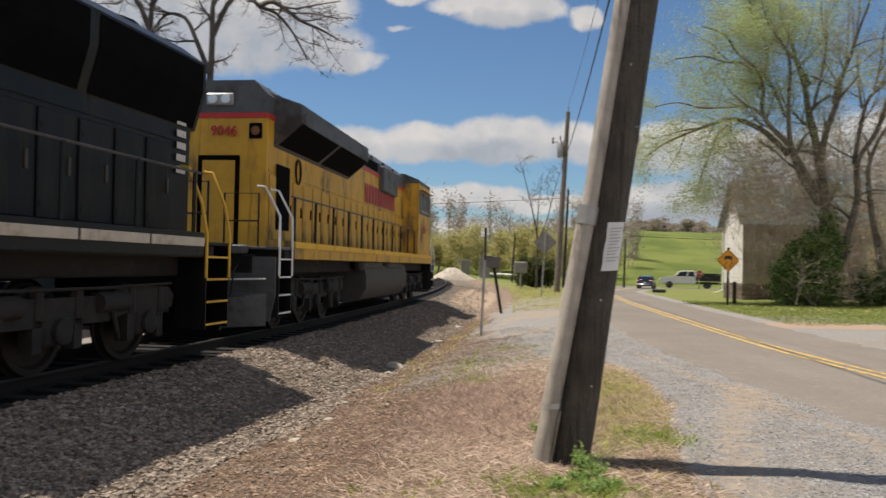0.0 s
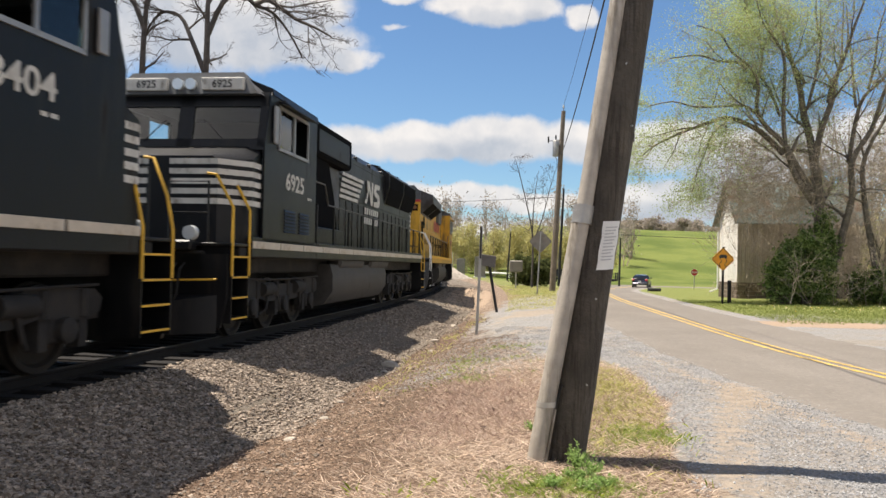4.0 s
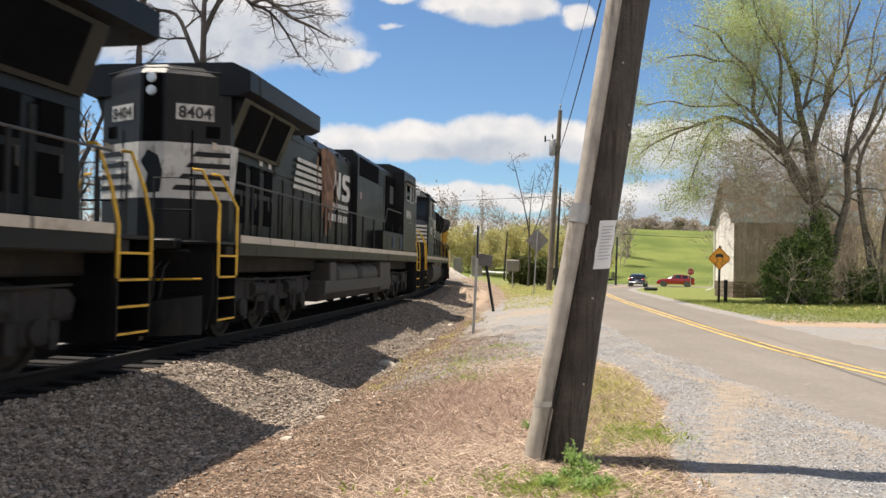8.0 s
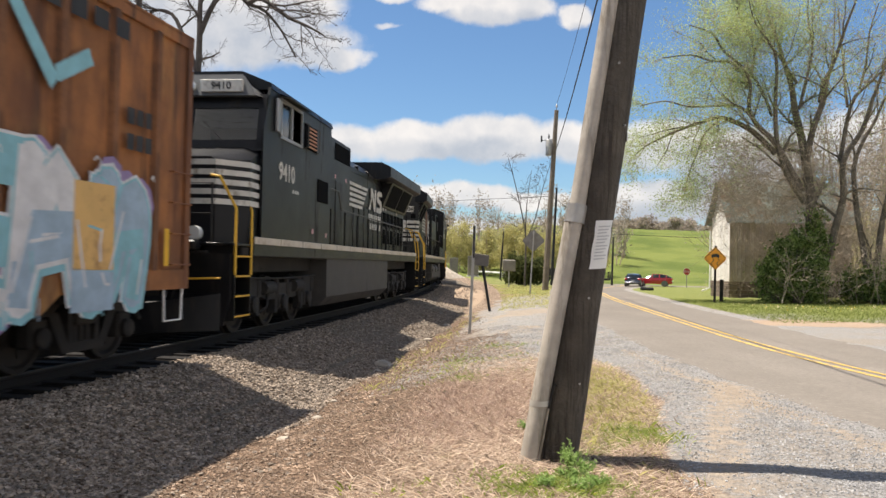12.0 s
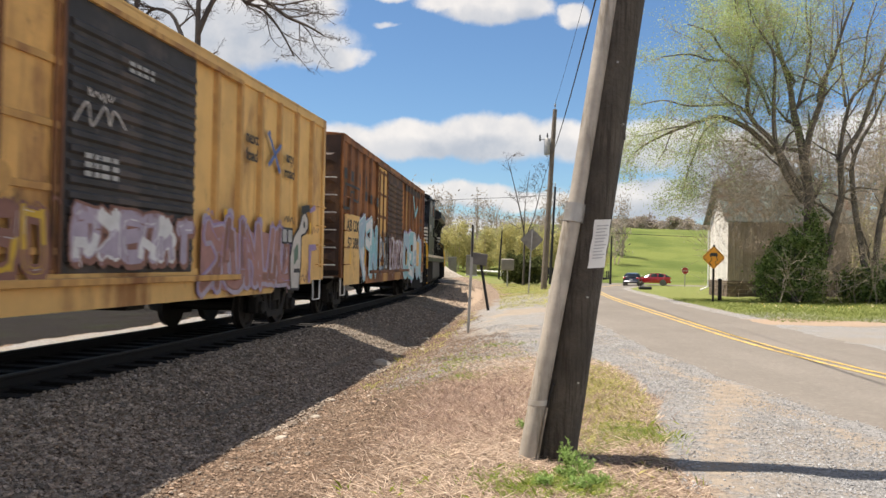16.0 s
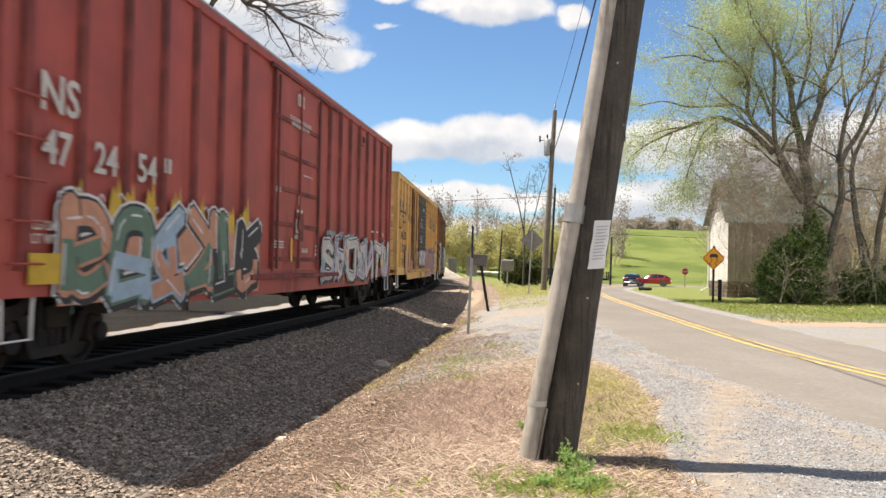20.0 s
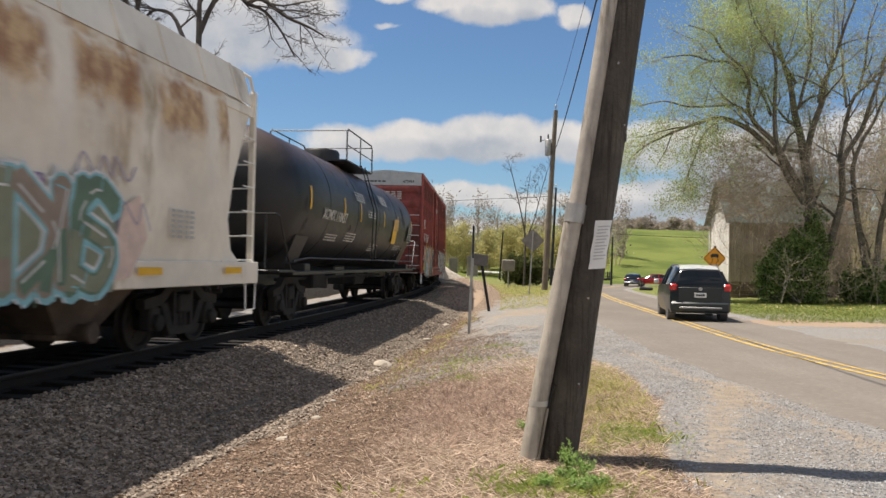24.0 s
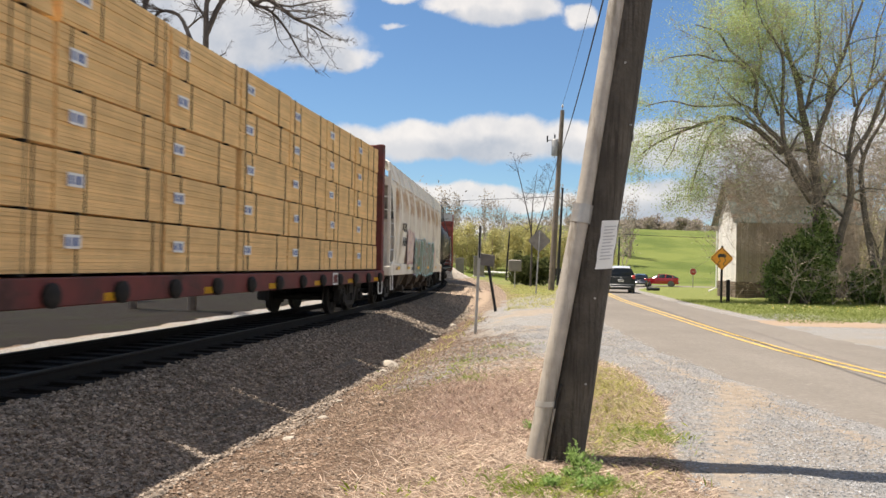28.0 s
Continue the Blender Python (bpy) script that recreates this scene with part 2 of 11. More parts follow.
def asphalt_material():
    m = bpy.data.materials.new("asphalt")
    m.use_nodes = True
    k = Nodes(m.node_tree)
    co = k.n("ShaderNodeTexCoord").outputs["Object"]
    big, mid, fine = k.noise(co, 0.25, 5.0, 0.6), k.noise(co, 3.0, 5.0, 0.7), k.noise(co, 130.0, 3.0, 0.8)
    track = k.noise(k.n("ShaderNodeMapping", {0: co, 3: (1.1, 0.05, 1.0)}).outputs[0], 1.0, 3.0, 0.5)
    col = k.mix(k.ramp(big, 0.3, 0.7), (0.178, 0.155, 0.130), (0.23, 0.204, 0.173))
    col = k.mix(k.m("MULTIPLY", k.ramp(track, 0.4, 0.65), 0.35), col, (0.165, 0.145, 0.122))
    col = k.mix(k.m("MULTIPLY", k.ramp(mid, 0.5, 0.8), 0.4), col, (0.30, 0.268, 0.228))
    blot = k.noise(co, 14.0, 4.0, 0.7)
    col = k.mix(k.m("MULTIPLY", k.ramp(blot, 0.45, 0.62), 0.4), col, (0.155, 0.132, 0.112))
    col = k.mix(k.m("MULTIPLY", k.ramp(blot, 0.42, 0.33), 0.4), col, (0.32, 0.29, 0.25))
    col = k.mix(k.m("MULTIPLY", k.ramp(fine, 0.5, 0.7), 0.35), col, (0.17, 0.15, 0.13))
    crack = k.n("ShaderNodeTexVoronoi", {"Vector": k.n("ShaderNodeVectorMath", {0: co, 1: k.noise(co, 1.5, 4.0, 0.6, out=1)}, operation="ADD").outputs[0], "Scale": 0.35})
    crack.feature = "DISTANCE_TO_EDGE"
    col = k.mix(k.m("MULTIPLY", k.ramp(crack.outputs["Distance"], 0.006, 0.0), 0.2), col, (0.06, 0.055, 0.05))
    bp = k.n("ShaderNodeBump", {"Strength": 0.4, "Distance": 0.01, "Height": fine})
    bs = k.n("ShaderNodeBsdfPrincipled", {"Base Color": col, "Roughness": 0.88, "Normal": bp.outputs[0], "Specular IOR Level": 0.3})
    k.n("ShaderNodeOutputMaterial", {0: bs.outputs[0]})
    return m


GROUND, ASPHALT = ground_material(), asphalt_material()
LINE = surf("line_paint", (0.62, 0.40, 0.075), 0.8, var=0.25, dirt=(0.27, 0.225, 0.17), amount=0.45, dscale=7)
STONE = surf("ballast_stone", (0.43, 0.35, 0.275), 0.9, var=0.35, scale=8, per=1.0, bump=0.4, dirt=(0.10, 0.066, 0.042), amount=0.42, dscale=11)
ROCK = surf("pale_rock", (0.48, 0.42, 0.34), 0.9, var=0.25, scale=6, per=0.5, bump=0.4)
# Rails and ties: shade below the train is mixed into these near-black colours.
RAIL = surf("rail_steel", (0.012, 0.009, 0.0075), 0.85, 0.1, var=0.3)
RAILTOP = surf("worn_rail_head", (0.045, 0.040, 0.036), 0.6, 0.4, var=0.1)
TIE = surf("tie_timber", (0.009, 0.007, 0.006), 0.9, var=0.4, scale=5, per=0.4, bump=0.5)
POLEWOOD = surf("pole_timber", (0.085, 0.073, 0.058), 0.9, var=0.35, scale=3, bump=0.9, bscale=26, dirt=(0.045, 0.036, 0.028), amount=0.5, dscale=5, streak=(6, 6, 0.3))
POLEGREY = surf("weathered_timber", (0.20, 0.165, 0.13), 0.9, var=0.25, scale=3, bump=0.7, bscale=26, dirt=(0.15, 0.12, 0.09), amount=0.45, dscale=5, streak=(7, 7, 0.25))
GALV = surf("galvanised_steel", (0.40, 0.39, 0.37), 0.5, 0.55, var=0.15, scale=6, bump=0.1)
CONDUIT = surf("weathered_conduit", (0.43, 0.39, 0.335), 0.65, 0.1, var=0.18, scale=4, dirt=(0.22, 0.19, 0.15), amount=0.35, dscale=3, streak=(3, 3, 0.4))
PAPER = surf("paper", (0.78, 0.78, 0.76), 0.8, var=0.06, bump=0.03)
INK = surf("faded_ink", (0.48, 0.48, 0.50), 0.8, var=0.1)
BLACKSTEEL = surf("black_steel", (0.022, 0.022, 0.023), 0.6, 0.2, var=0.3)
SIGNBACK = surf("bare_aluminium", (0.27, 0.25, 0.22), 0.7, 0.25, var=0.2)
ORANGE = surf("sign_orange", (0.80, 0.32, 0.02), 0.5, var=0.12)
SIGNBLACK = surf("sign_black", (0.02, 0.02, 0.02), 0.5, var=0.1)
STOPRED = surf("stop_red", (0.42, 0.03, 0.03), 0.5, var=0.1)
WHITE = surf("white_paint", (0.75, 0.75, 0.72), 0.6, var=0.08, dirt=(0.35, 0.3, 0.24), amount=0.25, dscale=2)
RUBBER = surf("rubber", (0.018, 0.018, 0.018), 0.85, var=0.2)
WIRE = surf("cable", (0.02, 0.02, 0.022), 0.7, var=0.1)

# ---- building tools ----
class Shape:
    """Collects faces for one mesh."""

    def __init__(self):
        self.v, self.f = [], []

    def add(self, verts, faces, m=None):
        o = len(self.v)
        self.v += [tuple(m @ Vector(p)) for p in verts] if m is not None else [tuple(p) for p in verts]
        self.f += [tuple(o + i for i in q) for q in faces]
        return self

    def box(self, x0, x1, y0, y1, z0, z1, c=0.0, m=None):
        if c <= 0:
            vs = [(x, y, z) for z in (z0, z1) for x, y in ((x0, y0), (x1, y0), (x1, y1), (x0, y1))]
            return self.add(vs, [(3, 2, 1, 0), (4, 5, 6, 7), (0, 1, 5, 4), (1, 2, 6, 5), (2, 3, 7, 6), (3, 0, 4, 7)], m)
        c = min(c, (x1 - x0) * 0.45, (y1 - y0) * 0.45, (z1 - z0) * 0.45)
        vs, idx = [], {}
        for i, x in enumerate((x0, x1)):
            for j, y in enumerate((y0, y1)):
                for l, z in enumerate((z0, z1)):
                    sx, sy, sz = (c if i == 0 else -c), (c if j == 0 else -c), (c if l == 0 else -c)
                    for a, p in enumerate(((x, y + sy, z + sz), (x + sx, y, z + sz), (x + sx, y + sy, z))):
                        idx[i, j, l, a] = len(vs)
                        vs.append(p)
        g = idx.get
        fs = []
        for i in (0, 1):
            fs.append([g((i, 0, 0, 0)), g((i, 1, 0, 0)), g((i, 1, 1, 0)), g((i, 0, 1, 0))])
            fs.append([g((0, i, 0, 1)), g((0, i, 1, 1)), g((1, i, 1, 1)), g((1, i, 0, 1))])
            fs.append([g((0, 0, i, 2)), g((1, 0, i, 2)), g((1, 1, i, 2)), g((0, 1, i, 2))])
        for i in (0, 1):
            for j in (0, 1):
                fs.append([g((i, j, 0, 0)), g((i, j, 1, 0)), g((i, j, 1, 1)), g((i, j, 0, 1))])
                fs.append([g((i, 0, j, 0)), g((i, 1, j, 0)), g((i, 1, j, 2)), g((i, 0, j, 2))])
                fs.append([g((0, i, j, 1)), g((1, i, j, 1)), g((1, i, j, 2)), g((0, i, j, 2))])
                for l in (0, 1):
                    fs.append([g((i, j, l, 0)), g((i, j, l, 1)), g((i, j, l, 2))])
        return self.add(vs, fs, m)

    def prism(self, poly, axis, a, b, m=None):
        """A flat outline pushed along an axis from a to b. The outline's two numbers are the other axes, in order."""
        n = len(poly)

        def p3(q, d):
            return {"x": (d, q[0], q[1]), "y": (q[0], d, q[1]), "z": (q[0], q[1], d)}[axis]
        vs = [p3(q, a) for q in poly] + [p3(q, b) for q in poly]
        fs = [tuple(range(n - 1, -1, -1)), tuple(range(n, 2 * n))] + [(i, (i + 1) % n, n + (i + 1) % n, n + i) for i in range(n)]
        return self.add(vs, fs, m)

    def loft(self, rings, close=True):
        """Skins between rings of equally many points."""
        n = len(rings[0])
        vs = [p for r in rings for p in r]
        fs = [(k * n + i, k * n + (i + 1) % n, (k + 1) * n + (i + 1) % n, (k + 1) * n + i) for k in range(len(rings) - 1) for i in range(n)]
        if close:
            fs += [tuple(range(n - 1, -1, -1)), tuple((len(rings) - 1) * n + i for i in range(n))]
        return self.add(vs, fs)

    def tube(self, path, r, n=6, close=True):
        path = [Vector(p) for p in path]
        rs = r if isinstance(r, (list, tuple)) else [r] * len(path)
        rings = []
        up = None
        for i, p in enumerate(path):
            d = (path[min(i + 1, len(path) - 1)] - path[max(i - 1, 0)])
            d = d.normalized() if d.length > 1e-9 else Vector((0, 0, 1))
            if up is None:
                up = Vector((0, 0, 1)) if abs(d.z) < 0.9 else Vector((1, 0, 0))
            a = d.cross(up)
            a = a.normalized() if a.length > 1e-6 else d.orthogonal().normalized()
            b = a.cross(d).normalized()
            up = b
            rings.append([p + (a * math.cos(t) + b * math.sin(t)) * rs[i] for t in (2 * math.pi * j / n for j in range(n))])
        return self.loft(rings, close)

    def cyl(self, p0, p1, r, n=12, r1=None):
        return self.tube([p0, p1], [r, r if r1 is None else r1], n)

    def lathe(self, profile, origin, axis, n=16):
        """Turns (radius, along) pairs about an axis 'x', 'y' or 'z' through origin."""
        rings = []
        for r, d in profile:
            ring = []
            for j in range(n):
                t = 2 * math.pi * j / n
                c, s = r * math.cos(t), r * math.sin(t)
                q = {"x": (d, c, s), "y": (c, d, s), "z": (c, s, d)}[axis]
                ring.append((origin[0] + q[0], origin[1] + q[1], origin[2] + q[2]))
            rings.append(ring)
        return self.loft(rings)

    def mesh(self, name, material, smooth=True):
        me = bpy.data.meshes.new(name)
        me.from_pydata(self.v, [], self.f)
        if smooth:
            me.polygons.foreach_set("use_smooth", [True] * len(me.polygons))
            me.set_sharp_from_angle(angle=radians(38))
        me.materials.append(material)
        me.update()
        return me


def fix(me):
    b = bmesh.new()
    b.from_mesh(me)
    bmesh.ops.recalc_face_normals(b, faces=b.faces)
    b.to_mesh(me)
    b.free()


def part(name, shape, material, parent, label="", smooth=True, m=None):
    me = shape.mesh(name, material, smooth)
    fix(me)
    ob = new(name, me)
    ob.parent = parent
    if m is not None:
        ob.matrix_basis = m
    if label:
        tagged(ob, label)
    return ob


def thing(name, label, category, m=None, group="", kind="", shape=None, material=None):
    """A top-level thing: an Empty at its base, or one mesh."""
    me = None
    if shape is not None:
        me = shape.mesh(name, material)
        fix(me)
    ob = new(name, me)
    if m is not None:
        ob.matrix_basis = m
    return tagged(ob, label, category, group, kind)


def lettering(text, size, material, parent, m, name="lettering", depth=0.004, shear=0.0, width=1.0, label=""):
    cu = bpy.data.curves.new(name, "FONT")
    cu.body, cu.size, cu.extrude, cu.shear, cu.align_x = text, size, depth, shear, "CENTER"
    cu.offset = size * 0.018
    cu.resolution_u = 3
    tmp = bpy.data.objects.new(name, cu)
    me = bpy.data.meshes.new_from_object(tmp)
    bpy.data.objects.remove(tmp)
    me.name = name
    if width != 1.0:
        me.transform(Matrix.Diagonal((width, 1, 1, 1)))
    me.materials.clear()
    me.materials.append(material)
    ob = new(name, me)
    ob.parent = parent
    ob.matrix_basis = m
    if label:
        tagged(ob, label)
    return ob


SIDE = Matrix(((0, 0, 1, 0), (1, 0, 0, 0), (0, 1, 0, 0), (0, 0, 0, 1)))      # flat x,y -> along the car, up; faces +x


def side_at(x, y, z):
    return Matrix.Translation((x, y, z)) @ SIDE


REAR = Matrix(((1, 0, 0, 0), (0, 0, -1, 0), (0, 1, 0, 0), (0, 0, 0, 1)))     # faces -y


def rear_at(x, y, z):
    return Matrix.Translation((x, y, z)) @ REAR


# ---- the line of the track: an arc that bends away ----
TX, TA, TK = -7.2467, radians(10.99), 0.0031
TC = (TX - math.cos(TA) / TK, math.sin(TA) / TK)
RAILZ = 0.20


def track_at(s, off=0.0, z=0.0):
    th = TA - TK * s
    r = 1 / TK + off
    return (TC[0] + r * math.cos(th), TC[1] - r * math.sin(th), z)


def track_pose(s, off=0.0, z=RAILZ):
    x, y, _ = track_at(s, off)
    return pose(x, y, z, 0, 0, -math.degrees(TA - TK * s))


def to_track(x, y):
    """Offsets to the right of the track's middle, and the way along it, for arrays."""
    dx, dy = x - TC[0], y - TC[1]
    return np.hypot(dx, dy) - 1 / TK, (TA + np.arctan2(dy, dx)) / TK

# ---- the land: one sheet to the horizon ----
def smooth(x, a, b):
    t = np.clip((x - a) / (b - a), 0, 1)
    return t * t * (3 - 2 * t)


ROAD_Y = [-140, -40, -12, -3, 3, 8, 11.7, 14.6, 17.9, 23.9, 30.8, 38.4, 50, 60, 72, 84, 93]
ROAD_X = [30.0, 12.5, 9.2, 8.0, 7.3, 6.85, 6.52, 6.42, 6.56, 7.05, 7.6, 8.25, 9.75, 11.4, 14.2, 18.0, 21.5]


def road_mid(y):
    """A smooth line through the road's middle."""
    y = np.asarray(y, float)
    f = np.zeros_like(y)
    for d in (-3, -2, -1, 0, 1, 2, 3):
        f += np.interp(y + d * 0.9, ROAD_Y, ROAD_X)
    return f / 7


def ripple(x, y, size, seed=0.0):
    """Cheap smooth unevenness between -1 and 1."""
    a = np.sin(x / size * 1.7 + seed) * np.sin(y / size * 1.3 - seed * 2) + np.sin(x / size * 3.1 - y / size * 2.3 + seed * 3) * 0.6 + np.sin((x + y) / size * 5.2 + seed) * 0.35
    return a / 1.95


def land(x, y):
    """The height of the ground."""
    x, y = np.asarray(x, float), np.asarray(y, float)
    off, s = to_track(x, y)
    base = -0.55 * smooth(y, 42, 88) * smooth(off, 7, 15)
    deep = 1.0 - 0.75 * smooth(s, 26, 55)
    right = np.interp(off, [0, 1.7, 2.0, 3.3, 3.75, 5.4, 6.3], [0.03, 0.02, -0.05, -0.48, -0.46, -0.06, 0.0])
    right = np.where(off > 1.7, np.where(right < 0, right * deep, right), right)
    left = np.interp(-off, [0, 1.7, 3.2, 5.0], [0.03, 0.02, -0.3, -0.25])
    z = base + np.where(off >= 0, right, left)
    road = np.abs(x - road_mid(y)) - 2.6
    rough = smooth(road, 0.2, 1.5) * (np.abs(off) > 1.8)
    z = z + rough * (0.022 * ripple(x, y, 0.55) + 0.03 * ripple(x, y, 1.7, 1.0) * smooth(np.hypot(x, y), 2, 5))
    # a heap of spoil beside the line
    hx, hy, _ = track_at(46.0, 3.1)
    z = z + 0.35 * np.exp(-((x - hx) / 1.0) ** 2 - ((y - hy) / 5.5) ** 2)
    # the hill field and the far rise
    up = smooth(y, 100, 210) * (10.7 + 1.2 * np.sin(x / 41.0) + 0.8 * np.sin(x / 17.0 + 1)) * smooth(x, -30, 25)
    z = z + up + smooth(y, 100, 400) * 3.0 + 0.15 * smooth(y, 95, 110) * ripple(x, y, 6.0)
    # the verge to the right rises a little
    z = z + 0.25 * smooth(x, 13, 30) * smooth(y, 20, 40) * (1 - smooth(y, 60, 90))
    return z


def spaced(lo, hi, fine_lo, fine_hi, step, grow):
    a = list(np.arange(fine_lo, fine_hi, step))
    d, p = step, a[-1]
    while p < hi:
        d *= grow
        p += d
        a.append(p)
    d, p, b = step, fine_lo, []
    while p > lo:
        d *= grow
        p -= d
        b.append(p)
    return np.array(b[::-1] + a)


BAND_Y, BAND_X = [0, 5, 6.75, 7.43, 8.94, 11.2, 13.1, 14.2, 16, 22, 30, 45], [1.75, 1.85, 1.91, 2.08, 2.44, 2.72, 2.7, 1.8, 0.9, 0.8, 1.2, 4.6]


def make_ground():
    xs, ys = spaced(-1500, 1500, -6.5, 5.0, 0.11, 1.045), spaced(-300, 2500, 3.0, 16.0, 0.11, 1.03)
    X, Y = np.meshgrid(xs, ys)
    Z = land(X, Y)
    nx, ny = len(xs), len(ys)
    co = np.stack([X, Y, Z], -1).reshape(-1, 3)
    i = np.arange(nx * ny).reshape(ny, nx)
    q = np.stack([i[:-1, :-1], i[:-1, 1:], i[1:, 1:], i[1:, :-1]], -1).reshape(-1, 4)
    me = bpy.data.meshes.new("ground")
    me.vertices.add(len(co))
    me.vertices.foreach_set("co", co.ravel())
    me.loops.add(q.size)
    me.loops.foreach_set("vertex_index", q.ravel())
    me.polygons.add(len(q))
    me.polygons.foreach_set("loop_start", np.arange(0, q.size, 4))
    me.polygons.foreach_set("use_smooth", np.ones(len(q), bool))
    me.update(calc_edges=True)
    off, s = to_track(X, Y)
    n1, n2 = ripple(X, Y, 0.5, 2.0), ripple(X, Y, 2.0, 5.0)
    rd = X - road_mid(Y)
    w = {}
    w["ballast"] = smooth(3.6 - np.abs(off) + 0.12 * n1, 0, 0.2) * (s < 200)
    # Painted shade below the train, from the far shoulder to the near tie ends.
    w["track_shade"] = smooth(off, -2.0, -1.85) * (1 - smooth(off, 1.15, 1.3)) * (s < 200)
    w["soil"] = smooth(off, 3.35, 3.65) * (1 - smooth(off + 0.4 * n1, 4.9, 6.1)) * (1 - smooth(s, 20, 40)) + 0.7 * smooth(Y, 9, 4) * smooth(X, 1.6, 2.0) * smooth(2.6 - X, 0, 0.3) * smooth(n2, -0.2, 0.4)
    left_band = np.interp(Y, BAND_Y, BAND_X)
    soft = np.interp(Y, [10, 13, 16, 30], [0.3, 0.5, 0.9, 1.2])
    w["gravel"] = smooth(X - left_band + 0.5 * soft * n1 + 0.3 * n2 * (soft > 0.6), -0.6 * soft, 0.8 * soft) * (rd < 0) * (1 - smooth(Y, 36, 48)) + (rd >= 0) * (1 - smooth(Y + 0.8 * n2, 20.5, 23.5)) * (1 - smooth(X, 30, 45)) + smooth(2.9 - np.abs(rd), -0.4, 0.2)
    w["gravel"] = np.maximum(w["gravel"], 0.5 * smooth(Y, 9.8, 12.5) * smooth(off, 3.5, 4.4) * (1 - smooth(Y, 26, 34)) + 0.15 * n2 * (off > 4))
    w["gravel"] += (off < -1.8) * (1 - smooth(-off + 0.15 * n1, 3.9, 4.15))
    # Where the far bank's litter carries painted tree shade.
    w["shaded_litter"] = smooth(-off + 0.15 * n1, 3.95, 4.2) * (1 - smooth(s, 95, 115))
    w["dirt"] = 0.55 * np.exp(-((X - 2.25 - 0.3 * (Y - 6.3) - 0.02 * (Y - 6.3) ** 2 + 0.12 * n1) / 0.42) ** 2) * (1 - smooth(Y, 9.5, 13)) * (Y > 2) + 0.6 * smooth(Y, 15, 20) * (1 - smooth(Y, 27, 33)) * smooth(X, 0.6, 1.6) * (rd < -2.7) * smooth(n2, -0.4, 0.4) + 0.6 * np.exp(-((rd + 3.0 + 0.1 * n1) / 0.24) ** 2) * (Y < 15)
    w["clay"] = (rd > 0) * smooth(Y, 21.5, 23.0) * (1 - smooth(Y + 0.6 * n2, 24, 26)) * (1 - smooth(X, 18, 26)) * 0.8 + np.exp(-((s - 44) / 9.0) ** 2) * smooth(off, 1.8, 2.3) * (1 - smooth(off, 3.6, 4.6)) * 1.2
    island = np.exp(-((X - 0.15 * Y - 0.3) / 0.5) ** 2 - ((Y - 9.2) / 2.6) ** 2)
    near = smooth(3.9 - np.hypot(X - 0.6, (Y - 4.3) * 1.1), 0.8, 2.6) * smooth(n1 + n2, -0.7, 0.5)
    w["grass"] = 0.5 * (island > 0.35) * smooth(n1, -0.6, 0.3) + 0.35 * near + (rd > 2.6) * smooth(Y, 24, 26) + (rd < -2.6) * smooth(Y, 24, 34) * smooth(off, 4.0, 6.0) * (0.62 + 0.3 * n2)
    w["grass"] += 0.55 * smooth(n1 + n2, 0.2, 0.9) * smooth(off, 5.0, 6.0) * (Y > 6) * (rd < -3)
    w["field"] = smooth(Y, 97, 103)
    for name, a in w.items():
        at = me.attributes.new(name, "FLOAT", "POINT")
        at.data.foreach_set("value", np.clip(a, 0, 1).astype(np.float32).ravel())
    me.materials.append(GROUND)
    ob = new("ground", me)
    return tagged(ob, "rough verge of straw, soil, grass and gravel beside a railway", "ground", kind="structure")


make_ground()


def ribbon(name, pts, half_l, half_r, lift, material, label, rag=0.0, sides=6):
    """A strip laid on the land along a line, with ragged edges."""
    s = Shape()
    rows = []
    for i, (x, y) in enumerate(pts):
        a, b = pts[max(i - 1, 0)], pts[min(i + 1, len(pts) - 1)]
        d = Vector((b[0] - a[0], b[1] - a[1])).normalized()
        n = Vector((d.y, -d.x))
        row = []
        for j in range(sides + 1):
            f = j / sides
            o = -half_l + (half_l + half_r) * f
            if j in (0, sides):
                o += rag * (random.random() - 0.5) * 2
            px, py = x + n.x * o, y + n.y * o
            row.append((px, py, float(land(px, py)) + lift - (0.03 if j in (0, sides) and sides > 1 else 0)))
        rows.append(row)
    n = sides + 1
    for r in rows:
        s.v += r
    for k in range(len(rows) - 1):
        for j in range(sides):
            s.f.append((k * n + j, k * n + j + 1, (k + 1) * n + j + 1, (k + 1) * n + j))
    ob = new(name, s.mesh(name, material))
    fix(ob.data)
    return tagged(ob, label, "road", kind="structure")


ys_road = list(np.arange(-140, 3, 2.0)) + list(np.arange(3, 30, 0.4)) + list(np.arange(30, 93.5, 1.2))
road_line = [(float(road_mid(y)), y) for y in ys_road]
ribbon("road", road_line, 2.85, 2.6, 0.012, ASPHALT, "worn sun-bleached two-lane asphalt road", 0.22, 10)
for shift in (-0.13, 0.13):
    ribbon("road_line", [(x + shift, y) for x, y in road_line], 0.048, 0.048, 0.018, LINE, "faded double yellow centre line", 0.008, 1)
ribbon("cross_road", [(-26, 112), (-10, 106), (0, 102.5), (10, 99), (21, 95), (34, 91.5), (48, 89), (70, 86)], 3.2, 3.2, 0.03, ASPHALT, "pale side road beyond the junction", 0.2)


# ---- railway track ----
TRACK = thing("railway_track", "railway track with rusty rails on dark timber ties", "railway track", kind="structure")


